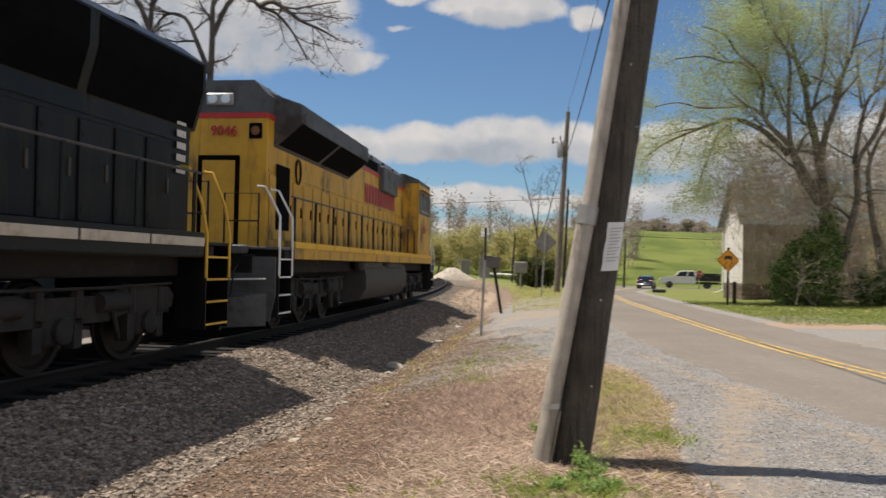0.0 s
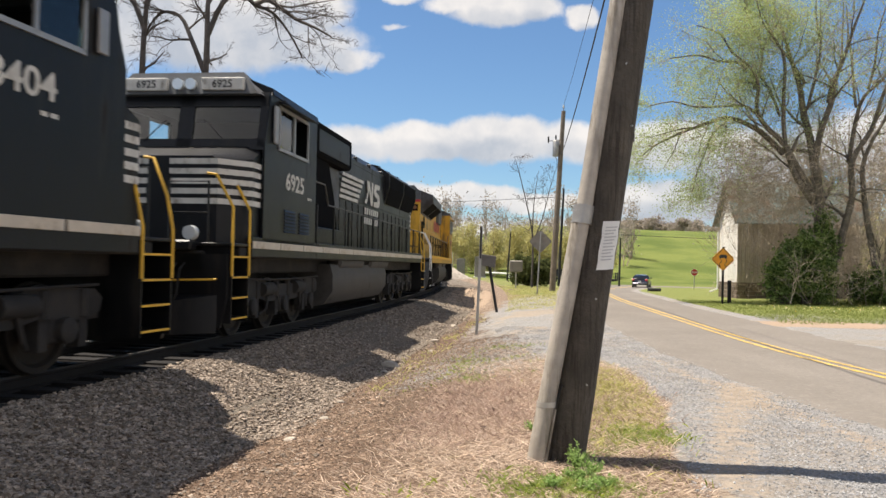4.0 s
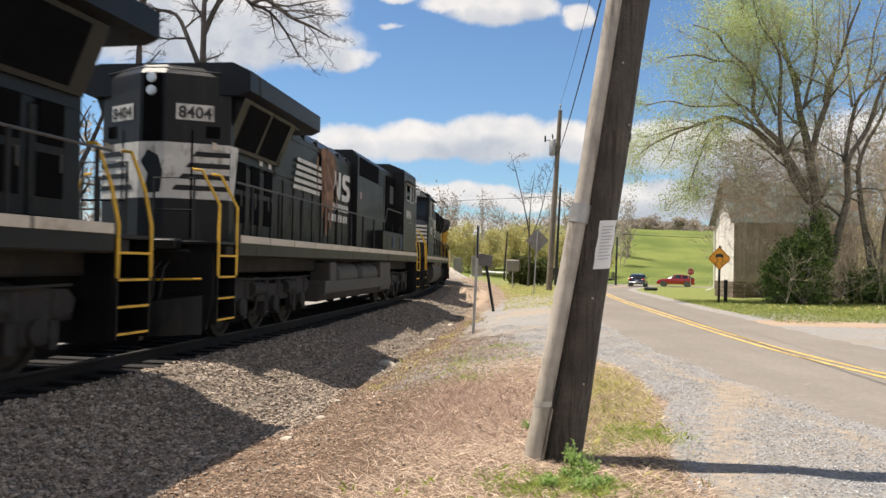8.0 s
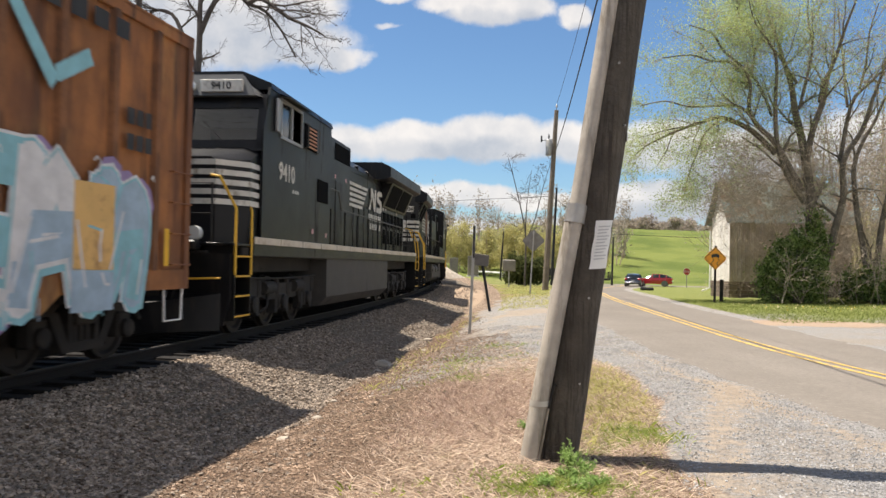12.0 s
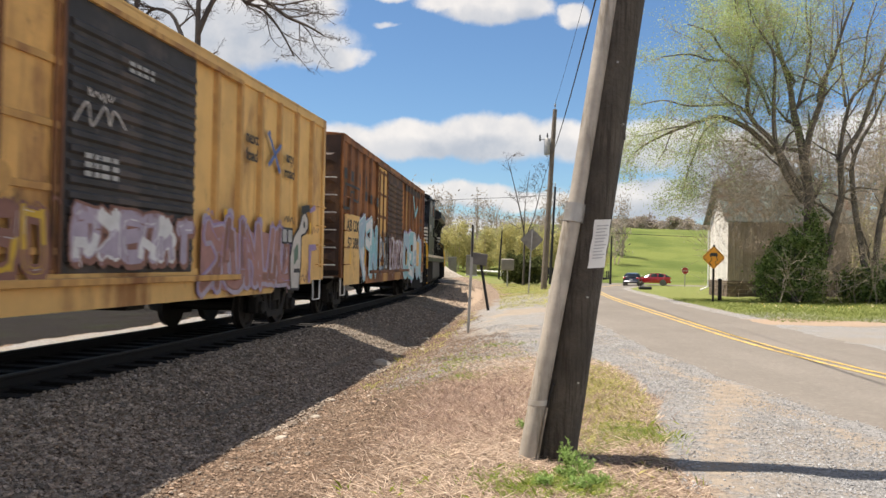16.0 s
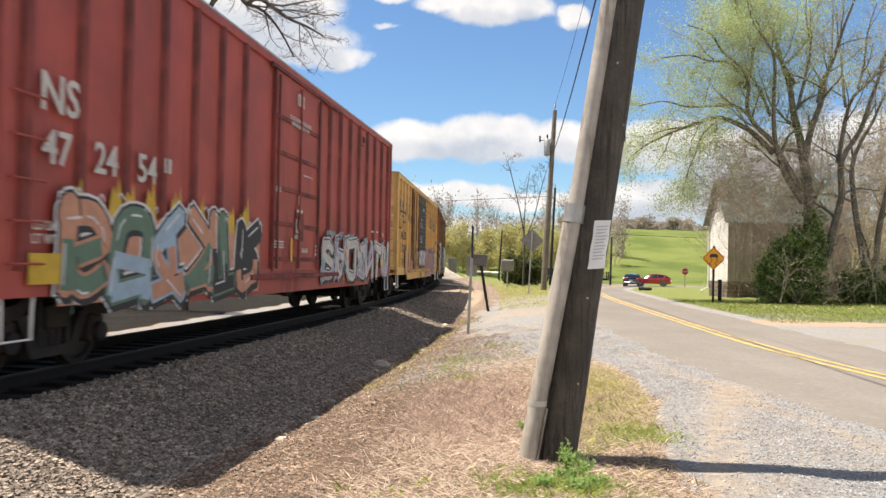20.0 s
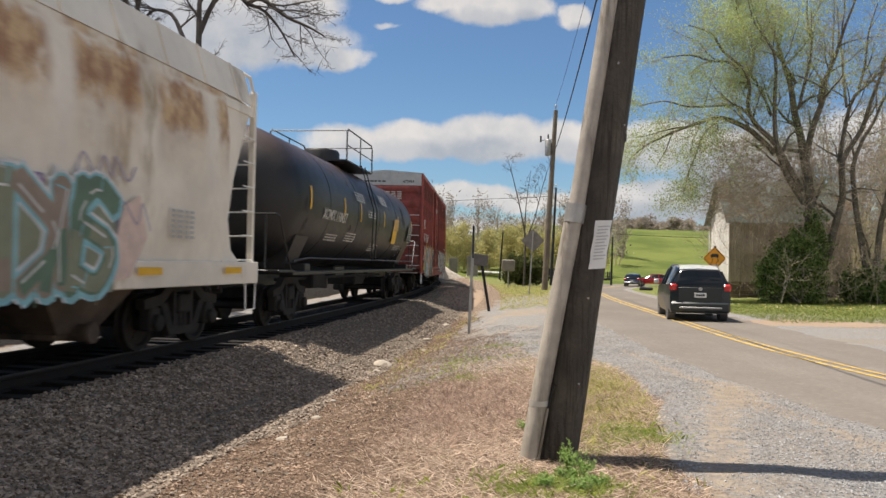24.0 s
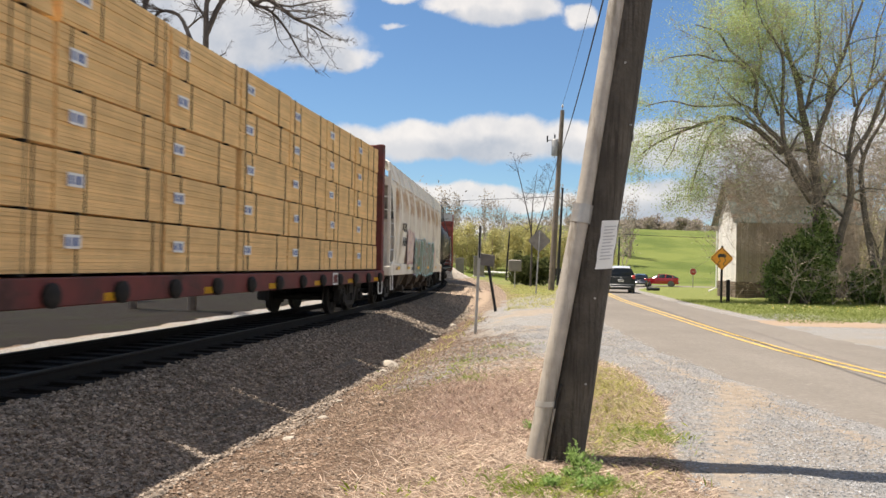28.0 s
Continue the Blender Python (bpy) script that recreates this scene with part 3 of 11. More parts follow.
def make_track():
    for off, nm in ((0.755, "rail"), (-0.755, "rail")):
        web, head = Shape(), Shape()
        sec = [(-0.075, 0.03), (0.075, 0.03), (0.07, 0.045), (0.012, 0.06), (0.012, 0.145), (0.036, 0.16), (0.036, 0.185), (-0.036, 0.185), (-0.036, 0.16), (-0.012, 0.145), (-0.012, 0.06), (-0.07, 0.045)]
        top = [(-0.034, 0.1855), (0.034, 0.1855), (0.03, 0.20), (-0.03, 0.20)]
        rings, tops = [], []
        for s in np.arange(-40, 150, 2.0):
            rings.append([track_at(s, off + a, z) for a, z in sec])
            tops.append([track_at(s, off + a, z) for a, z in top])
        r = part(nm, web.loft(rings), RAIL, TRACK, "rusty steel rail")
        part("rail_head", head.loft(tops), RAILTOP, r, "worn running surface, darkened for the shade under the train")
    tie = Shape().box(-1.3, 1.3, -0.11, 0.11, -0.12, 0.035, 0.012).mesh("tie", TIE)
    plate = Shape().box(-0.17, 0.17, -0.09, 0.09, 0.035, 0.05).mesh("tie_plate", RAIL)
    for i in range(-14, 150):
        if i > 110 and i % 2:
            continue
        s = i * 0.52
        o = new("tie", tie)
        o.parent = TRACK
        o.matrix_basis = track_pose(s, random.uniform(-0.03, 0.03), 0.02) @ pose(0, 0, 0, 0, 0, random.uniform(-1, 1))


make_track()


def stones(name, spots, material, label, category, flat=0.75):
    """Many small broken stones in one mesh: x, y, z, size."""
    n = len(spots)
    a = np.array(spots)
    rng = np.random.default_rng(5)
    cube = np.array([(-1, -1, -1), (1, -1, -1), (1, 1, -1), (-1, 1, -1), (-1, -1, 1), (1, -1, 1), (1, 1, 1), (-1, 1, 1)], float) * 0.42
    v = cube[None] * rng.uniform(0.55, 1.2, (n, 8, 3))
    q = rng.normal(size=(n, 4))
    q /= np.linalg.norm(q, axis=1)[:, None]
    w, x, y, z = q.T
    R = np.stack([1 - 2 * (y * y + z * z), 2 * (x * y - z * w), 2 * (x * z + y * w), 2 * (x * y + z * w), 1 - 2 * (x * x + z * z), 2 * (y * z - x * w), 2 * (x * z - y * w), 2 * (y * z + x * w), 1 - 2 * (x * x + y * y)], -1).reshape(n, 3, 3)
    v = np.einsum("nij,nkj->nki", R, v) * a[:, None, 3:4]
    v[..., 2] *= flat
    v += a[:, None, :3]
    f = np.array([(3, 2, 1, 0), (4, 5, 6, 7), (0, 1, 5, 4), (1, 2, 6, 5), (2, 3, 7, 6), (3, 0, 4, 7)])
    q4 = (f[None] + 8 * np.arange(n)[:, None, None]).reshape(-1, 4)
    me = bpy.data.meshes.new(name)
    me.vertices.add(n * 8)
    me.vertices.foreach_set("co", v.ravel())
    me.loops.add(q4.size)
    me.loops.foreach_set("vertex_index", q4.ravel())
    me.polygons.add(len(q4))
    me.polygons.foreach_set("loop_start", np.arange(0, q4.size, 4))
    me.polygons.foreach_set("use_smooth", np.zeros(len(q4), bool))
    me.update(calc_edges=True)
    me.materials.append(material)
    return tagged(new(name, me), label, category, kind="stuff")


def spread_ballast():
    rng = np.random.default_rng(3)
    s = np.concatenate([rng.uniform(5.0, 9, 25000), rng.uniform(9, 18, 27000), rng.uniform(18, 30, 8000), rng.uniform(30, 62, 5000)])
    off = rng.uniform(1.6, 3.6, len(s))
    off = np.where(rng.random(len(s)) < 0.97, rng.uniform(1.22, 3.62, len(s)), off)
    off += 0.12 * np.sin(s * 1.3) * (off > 2.8)
    spill = rng.random(len(s)) < 0.012
    off = np.where(spill, rng.uniform(3.5, 4.7, len(s)), off)
    th = TA - TK * s
    r = 1 / TK + off
    x, y = TC[0] + r * np.cos(th), TC[1] - r * np.sin(th)
    size = (0.021 + 0.032 * rng.random(len(s)) ** 1.8) * np.where(s > 22, 1.3, 1.0)
    z = land(x, y) + size * rng.uniform(0.0, 0.55, len(s)) - 0.005
    stones("ballast_stones", np.stack([x, y, z, size], -1), STONE, "grey-brown crushed stone ballast along the track", "ballast", 0.6)


spread_ballast()

# ---- the train ----
NSBLACK = surf("loco_black", (0.0065, 0.0065, 0.0075), 0.42, var=0.35, scale=1.5, dirt=(0.024, 0.021, 0.017), amount=0.26, dscale=1.6, streak=(1.5, 1.5, 0.22), spec=0.3)
NSDOOR = surf("loco_black_doors", (0.011, 0.011, 0.0115), 0.45, var=0.3, scale=2, dirt=(0.030, 0.026, 0.020), amount=0.30, dscale=2.2, streak=(2, 2, 0.2), spec=0.25, per=0.75)
LATCH = surf("worn_latch", (0.10, 0.095, 0.085), 0.6, 0.3, var=0.2)
UNDER = surf("underframe_grime", (0.014, 0.0125, 0.011), 0.85, var=0.4, scale=3, dirt=(0.032, 0.026, 0.021), amount=0.45, dscale=2.5, bump=0.35)
FRAMEGREY = surf("dusty_truck_steel", (0.022, 0.020, 0.0185), 0.85, var=0.35, scale=3, dirt=(0.032, 0.028, 0.024), amount=0.45, dscale=3, bump=0.3)
TANKGREY = surf("dusty_fuel_tank", (0.06, 0.055, 0.05), 0.7, var=0.25, scale=2, dirt=(0.05, 0.045, 0.04), amount=0.4, dscale=1.5)
CREAM = surf("sill_cream", (0.58, 0.51, 0.41), 0.7, var=0.12, dirt=(0.34, 0.26, 0.17), amount=0.28, dscale=1.6)
DECAL = surf("white_decal", (0.60, 0.58, 0.53), 0.65, var=0.14, dirt=(0.26, 0.23, 0.19), amount=0.30, dscale=5, streak=(1, 1, 0.5))
YELLOWRAIL = surf("handrail_yellow", (0.72, 0.42, 0.04), 0.55, var=0.15)
WHITERAIL = surf("handrail_white", (0.74, 0.74, 0.72), 0.55, var=0.1)
LOCOYELLOW = streaked(surf("loco_yellow", (0.62, 0.34, 0.03), 0.5, var=0.15, scale=1.5, dirt=(0.16, 0.1, 0.04), amount=0.36, dscale=1.6, streak=(1, 1, 0.3)), (0.10, 0.065, 0.03), 0.25, 2.4, (2.5, 2.5, 0.12), 0.7)
LOCOGREY = surf("loco_grey", (0.085, 0.09, 0.095), 0.6, var=0.2, dirt=(0.04, 0.036, 0.033), amount=0.4)
REDLINE = surf("red_band", (0.50, 0.03, 0.03), 0.5, var=0.1)
REDNUM = surf("red_figures", (0.45, 0.03, 0.03), 0.5, var=0.1)
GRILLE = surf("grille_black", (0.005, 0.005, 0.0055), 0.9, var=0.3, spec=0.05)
LAMP = surf("lamp_lens", (0.75, 0.78, 0.78), 0.15, 0.3, var=0.05)
GASKET = surf("window_trim", (0.35, 0.35, 0.35), 0.5, 0.5, var=0.1)
PANE = glass("cab_pane", (0.55, 0.68, 0.68))
CABIN = surf("cab_lining", (0.18, 0.20, 0.19), 0.8, var=0.2)
BROWNPATCH = surf("burnt_paint", (0.16, 0.085, 0.05), 0.85, var=0.4, scale=3, dirt=(0.30, 0.17, 0.10), amount=0.5, dscale=3)
RAILBOX = streaked(streaked(surf("boxcar_yellow", (0.74, 0.46, 0.16), 0.6, var=0.12, scale=1.2, dirt=(0.36, 0.18, 0.065), amount=0.24, dscale=1.0, streak=(1, 1, 0.28)), (0.34, 0.15, 0.055), 0.20, 2.2, (2.5, 2.5, 0.09), 0.7), (0.24, 0.13, 0.06), 0.12, 6.0, (1, 1, 0.6), 0.6)
RAILBOXRUST = streaked(streaked(surf("boxcar_rusty_yellow", (0.33, 0.13, 0.042), 0.75, var=0.35, scale=1.2, dirt=(0.16, 0.065, 0.03), amount=0.55, dscale=0.9, streak=(1, 1, 0.3)), (0.60, 0.35, 0.11), 0.42, 0.55, (1, 1, 0.3), 0.8), (0.055, 0.028, 0.017), 0.40, 1.6, (2.2, 2.2, 0.10), 0.8)
RAILBOXWORN = streaked(streaked(surf("boxcar_worn_yellow", (0.66, 0.38, 0.12), 0.65, var=0.2, scale=1.2, dirt=(0.24, 0.10, 0.04), amount=0.45, dscale=1.4, streak=(1, 1, 0.3)), (0.16, 0.07, 0.035), 0.34, 2.4, (2.5, 2.5, 0.12), 0.85), (0.10, 0.05, 0.03), 0.22, 5.0, (1, 1, 0.5), 0.8)
DARKDOOR = streaked(surf("boxcar_black_door", (0.045, 0.042, 0.042), 0.7, var=0.3, dirt=(0.10, 0.08, 0.07), amount=0.35), (0.16, 0.13, 0.115), 0.2, 3.0, (1, 1, 0.5), 0.5)
BROWNDOOR = surf("boxcar_brown_door", (0.06, 0.033, 0.024), 0.75, var=0.35, dirt=(0.16, 0.085, 0.045), amount=0.45)
OXIDE = streaked(surf("boxcar_oxide_red", (0.40, 0.079, 0.06), 0.6, var=0.16, scale=1.2, dirt=(0.30, 0.068, 0.052), amount=0.3, dscale=0.9, streak=(1, 1, 0.3)), (0.22, 0.055, 0.042), 0.24, 2.0, (2.5, 2.5, 0.1), 0.6)
# Darker oxide for the red car's posts, door edges and ends.
OXIDESEAM = surf("dark_oxide", (0.24, 0.052, 0.042), 0.75, var=0.3, scale=3, dirt=(0.09, 0.03, 0.025), amount=0.5, dscale=2, streak=(1, 1, 0.25))
RUSTSEAM = surf("grimy_rust", (0.22, 0.095, 0.04), 0.8, var=0.35, scale=3, dirt=(0.07, 0.035, 0.022), amount=0.55, dscale=2, streak=(1, 1, 0.25))
YELLOWSEAM = surf("grimy_yellow", (0.58, 0.33, 0.105), 0.7, var=0.2, scale=2, dirt=(0.26, 0.115, 0.045), amount=0.45, dscale=2, streak=(1, 1, 0.25))
ROOFGREY = surf("galvanised_roof", (0.50, 0.50, 0.49), 0.5, 0.3, var=0.12)
TANKBLACK = surf("tank_black", (0.014, 0.014, 0.015), 0.45, var=0.25, dirt=(0.03, 0.024, 0.021), amount=0.30, dscale=0.8)


def sheen_top(base):
    """Black tank paint with a brownish sheen painted into the colour of the upper shell."""
    m = base.copy()
    m.name = "tank_dusty_top"
    t = m.node_tree
    bs = next(n for n in t.nodes if n.type == "BSDF_PRINCIPLED")
    old = bs.inputs["Base Color"].links[0].from_socket
    k = Nodes(t, False)
    co = k.n("ShaderNodeTexCoord").outputs["Object"]
    z = k.n("ShaderNodeSeparateXYZ", {0: co}).outputs[2]
    # Painted sheen grows with height, broken up by noise.
    f = k.m("MULTIPLY", k.ramp(k.m("ADD", z, k.m("MULTIPLY", k.noise(co, 1.5, 6.0, 0.65), 0.8)), 3.6, 4.5), 0.4)
    t.links.new(k.mix(f, old, (0.15, 0.092, 0.075)), bs.inputs["Base Color"])
    return m


TANKSHELL = sheen_top(TANKBLACK)
HOPPERGREY = surf("hopper_cream", (0.80, 0.74, 0.635), 0.6, var=0.1, scale=1.0, dirt=(0.42, 0.33, 0.22), amount=0.25, dscale=0.9, streak=(1, 1, 0.35))


def rust_topped(base):
    """Cream paint with soft rust blotches in the upper panels between the ribs."""
    m = base.copy()
    m.name = "hopper_rusting"
    t = m.node_tree
    bs = next(n for n in t.nodes if n.type == "BSDF_PRINCIPLED")
    old = bs.inputs["Base Color"].links[0].from_socket
    k = Nodes(t, False)
    co = k.n("ShaderNodeTexCoord").outputs["Object"]
    x, y, z = k.n("ShaderNodeSeparateXYZ", {0: co}).outputs
    cell = k.m("ABSOLUTE", k.m("SUBTRACT", k.m("FRACT", k.m("ADD", k.m("DIVIDE", y, 1.8), 0.433)), 0.5))
    n1 = k.noise(co, 1.3, 6.0, 0.65)
    wob = k.m("MULTIPLY", k.m("SUBTRACT", k.noise(co, 2.6, 5.0, 0.6), 0.5), 0.6)
    panel = k.ramp(k.m("ADD", cell, k.m("MULTIPLY", wob, 0.4)), 0.46, 0.30)
    zz = k.m("ADD", z, wob)
    band = k.m("MULTIPLY", k.ramp(zz, 2.92, 3.35), k.ramp(zz, 3.95, 3.78))
    runs = k.m("MULTIPLY", k.m("MULTIPLY", k.ramp(zz, 2.3, 3.1), k.ramp(zz, 3.3, 3.1)), 0.35)
    f = k.m("MULTIPLY", k.m("MULTIPLY", panel, k.m("MAXIMUM", band, runs)), k.ramp(n1, 0.26, 0.5))
    edge = k.m("MULTIPLY", k.m("MULTIPLY", k.ramp(z, 3.86, 3.96), k.ramp(z, 4.14, 4.02)), k.ramp(n1, 0.35, 0.6))
    rust = k.mix(k.ramp(k.noise(co, 2.2, 6.0, 0.7), 0.35, 0.62), (0.30, 0.125, 0.04), (0.60, 0.40, 0.20))
    col = k.mix(k.m("MULTIPLY", k.m("MAXIMUM", f, edge), 0.9), old, rust)
    t.links.new(col, bs.inputs["Base Color"])
    return m


HOPPERSIDE = rust_topped(HOPPERGREY)
# Slope sheets in darker grey: shade below the roof overhang is in the colour.
HOPPEREND = surf("hopper_shaded_end", (0.30, 0.275, 0.24), 0.8, var=0.2, dirt=(0.16, 0.13, 0.10), amount=0.4, dscale=2)
# Dirty brown made darker still: shade on the outlets' near faces is painted in.
OUTLET = surf("outlet_shaded_grime", (0.10, 0.072, 0.052), 0.85, var=0.35, scale=2, dirt=(0.035, 0.028, 0.022), amount=0.5, dscale=1.5)
CARRED = surf("flatcar_red", (0.15, 0.035, 0.03), 0.7, var=0.25, dirt=(0.07, 0.03, 0.025), amount=0.4)
LUMBER = surf("sawn_lumber", (0.86, 0.575, 0.26), 0.8, var=0.12, scale=2.0, bump=0.3, bscale=20, per=0.22, dirt=(0.64, 0.42, 0.19), amount=0.3, dscale=4, streak=(1, 0.3, 9))
STRAP = surf("steel_strap", (0.06, 0.045, 0.03), 0.6, 0.4, var=0.2)
REFLECT = surf("reflector_yellow", (0.80, 0.45, 0.02), 0.4, var=0.08)
TAGGREY = surf("dull_label", (0.30, 0.30, 0.30), 0.7, var=0.1)
BARGREY = surf("stencil_grey", (0.42, 0.42, 0.40), 0.7, var=0.1)
BARDARK = surf("stencil_black", (0.03, 0.03, 0.03), 0.7, var=0.2)
WHEELSTEEL = surf("wheel_steel", (0.024, 0.020, 0.017), 0.65, 0.4, var=0.3)
SPRAY = {n: surf("spray_" + n, c, 0.6, var=0.12, scale=4) for n, c in dict(
    white=(0.68, 0.68, 0.68), aqua=(0.24, 0.50, 0.56), blue=(0.10, 0.16, 0.36), violet=(0.30, 0.22, 0.40), pink=(0.58, 0.32, 0.34), salmon=(0.55, 0.27, 0.17),
    gold=(0.62, 0.40, 0.04), black=(0.025, 0.025, 0.03), green=(0.12, 0.20, 0.14), blush=(0.70, 0.54, 0.47), sky=(0.34, 0.46, 0.56), olive=(0.24, 0.26, 0.18), brown=(0.25, 0.12, 0.09), lilac=(0.40, 0.345, 0.43), taupe=(0.30, 0.24, 0.19), rosewood=(0.37, 0.19, 0.17), chalk=(0.54, 0.50, 0.455), slate=(0.13, 0.125, 0.19)).items()}
WHEELS = []          # (wheelset, y, radius)
TRAIN = []           # (car, middle, turned)


def dup(name, me, parent, m, label=""):
    ob = new(name, me)
    ob.parent = parent
    ob.matrix_basis = m
    if label:
        tagged(ob, label)
    return ob


def made(shape, name, material):
    me = shape.mesh(name, material)
    fix(me)
    return me


def wheel_mesh(r):
    s = Shape()
    for sx in (-1, 1):
        s.lathe([(0.02, sx * 0.70), (0.10, sx * 0.69), (0.11, sx * 0.73), (r * 0.6, sx * 0.755), (r * 0.82, sx * 0.72), (r * 0.97, sx * 0.70), (r + 0.028, sx * 0.70), (r + 0.025, sx * 0.73), (r, sx * 0.745), (r * 0.99, sx * 0.835), (r * 0.86, sx * 0.835), (r * 0.78, sx * 0.79), (r * 0.3, sx * 0.80), (0.12, sx * 0.86), (0.02, sx * 0.86)], (0, 0, 0), "x", 24)
        for a in range(4):
            t = a * math.pi / 2
            s.box(sx * 0.79 - 0.02, sx * 0.79 + 0.02, r * 0.45 * math.cos(t) - 0.05, r * 0.45 * math.cos(t) + 0.05, r * 0.45 * math.sin(t) - 0.05, r * 0.45 * math.sin(t) + 0.05)
    s.cyl((-0.98, 0, 0), (0.98, 0, 0), 0.085, 10)
    return made(s, "wheelset", WHEELSTEEL)


WHEEL_S, WHEEL_L = wheel_mesh(0.42), wheel_mesh(0.52)


def freight_side(sx):
    s = Shape()
    for _ in range(1):
        x0, x1 = sorted((sx * 0.94, sx * 1.08))
        s.prism([(-1.12, 0.62), (-0.62, 0.66), (-0.36, 0.86), (0.36, 0.86), (0.62, 0.66), (1.12, 0.62), (1.12, 0.50), (0.72, 0.46), (0.72, 0.34), (1.0, 0.34), (1.0, 0.50), (1.12, 0.52), (1.14, 0.74), (0.7, 0.80), (0.42, 1.0), (-0.42, 1.0), (-0.7, 0.80), (-1.14, 0.74)][5::-1] + [(-1.12, 0.76), (-0.68, 0.82), (-0.42, 1.0), (0.42, 1.0), (0.68, 0.82), (1.12, 0.76)], "x", x0, x1)
        s.prism([(-0.66, 0.66), (-0.40, 0.20), (0.40, 0.20), (0.66, 0.66), (0.50, 0.70), (0.30, 0.32), (-0.30, 0.32), (-0.50, 0.70)], "x", x0, x1)
        for y in (-0.3, 0.22):
            s.box(x0, x1, y, y + 0.08, 0.30, 0.90)
        for y in (-0.84, 0.84):
            s.box(min(sx * 0.9, sx * 1.10), max(sx * 0.9, sx * 1.10), y - 0.15, y + 0.15, 0.30, 0.64, 0.03)
            s.lathe([(0.02, sx * 1.08), (0.12, sx * 1.08), (0.12, sx * 1.17), (0.09, sx * 1.19), (0.02, sx * 1.19)], (0, y, 0.42), "x", 12)
    return made(s, "side_frame", FRAMEGREY)


def freight_bolster():
    s = Shape().box(-1.12, 1.12, -0.2, 0.2, 0.52, 0.80, 0.03)
    s.lathe([(0.02, 0.8), (0.2, 0.8), (0.2, 0.92), (0.02, 0.92)], (0, 0, 0), "z", 12)
    for sx in (-1, 1):
        for y in (-0.13, 0.0, 0.13):
            s.cyl((sx * 1.01, y, 0.30), (sx * 1.01, y, 0.56), 0.05, 8)
    return made(s, "bolster", FRAMEGREY)


SIDE_MES, BOLSTER_ME = (freight_side(-1), freight_side(1)), freight_bolster()


def freight_truck(car, y):
    tr = dup("truck", BOLSTER_ME, car, pose(0, y, 0), "dusty three-piece freight truck")
    for me in SIDE_MES:
        dup("side_frame", me, tr, pose(0, 0, 0))
    for a in (-0.84, 0.84):
        WHEELS.append((dup("wheelset", WHEEL_S, tr, pose(0, a, 0.42)), a, 0.42))
    return tr


def loco_side():
    s = Shape()
    for sx in (-1, 1):
        x0, x1 = sorted((sx * 0.98, sx * 1.16))
        s.prism([(-2.45, 0.86), (-2.3, 0.98), (-1.2, 1.02), (-0.9, 0.90), (0.9, 0.90), (1.2, 1.02), (2.3, 0.98), (2.45, 0.86), (2.4, 0.70), (2.0, 0.62), (1.3, 0.66), (0.9, 0.58), (-0.9, 0.58), (-1.3, 0.66), (-2.0, 0.62), (-2.4, 0.70)], "x", x0, x1)
        for y in (-1.75, 0.0, 1.75):
            s.box(x0, x1, y - 0.42, y - 0.27, 0.30, 0.72)
            s.box(x0, x1, y + 0.27, y + 0.42, 0.30, 0.72)
            s.box(x0 + 0.02, x1 + 0.02 * sx, y - 0.25, y + 0.25, 0.36, 0.70, 0.04)
            s.lathe([(0.02, sx * 1.1), (0.15, sx * 1.1), (0.15, sx * 1.24), (0.11, sx * 1.26), (0.02, sx * 1.26)], (0, y, 0.52), "x", 12)
            for d in (-0.34, 0.34):
                s.cyl((sx * 1.12, y + d, 0.66), (sx * 1.12, y + d, 0.98), 0.085, 8)
        for y in (-0.95, 0.95):
            s.cyl((sx * 1.16, y - 0.28, 0.82), (sx * 1.16, y + 0.28, 0.82), 0.13, 10)
            s.tube([(sx * 1.2, y, 0.72), (sx * 1.2, y * 1.1, 0.45), (sx * 1.12, y * 1.25, 0.35)], 0.03, 6)
        s.tube([(sx * 1.2, -2.3, 1.03), (sx * 1.22, -0.8, 1.0), (sx * 1.22, 0.8, 1.0), (sx * 1.2, 2.3, 1.03)], 0.02, 6)
    for y in (-2.5, 2.5, -0.9, 0.9):
        s.box(-1.0, 1.0, y - 0.1, y + 0.1, 0.6, 0.85)
    return made(s, "side_frame", FRAMEGREY)


LOCO_SIDE_ME = loco_side()


def loco_truck(car, y):
    tr = dup("truck", LOCO_SIDE_ME, car, pose(0, y, 0), "dusty six-wheel locomotive truck")
    for a in (-1.75, 0.0, 1.75):
        WHEELS.append((dup("wheelset", WHEEL_L, tr, pose(0, a, 0.52)), a, 0.52))
    return tr


def coupler_mesh():
    s = Shape().box(-0.08, 0.08, -0.1, 0.55, -0.1, 0.1, 0.02)
    s.prism([(-0.17, 0.5), (0.15, 0.5), (0.2, 0.62), (0.15, 0.74), (0.02, 0.66), (-0.05, 0.8), (-0.2, 0.82), (-0.21, 0.6)], "z", -0.15, 0.15)
    s.box(-0.3, 0.3, -0.22, -0.1, -0.18, 0.18, 0.02)
    return made(s, "coupler", UNDER)


COUPLER_ME = coupler_mesh()


def couplers(car, y0, y1, z=0.88):
    dup("coupler", COUPLER_ME, car, pose(0, y1, z))
    dup("coupler", COUPLER_ME, car, pose(0, y0, z, 0, 0, 180))
    h = Shape().tube([(0.42, 0, 0.0), (0.40, 0.16, -0.12), (0.36, 0.36, -0.42), (0.30, 0.5, -0.46)], 0.035, 7)
    me = made(h, "air_hose", RUBBER)
    dup("air_hose", me, car, pose(0, y1, z))
    dup("air_hose", me, car, pose(0, y0, z, 0, 0, 180))


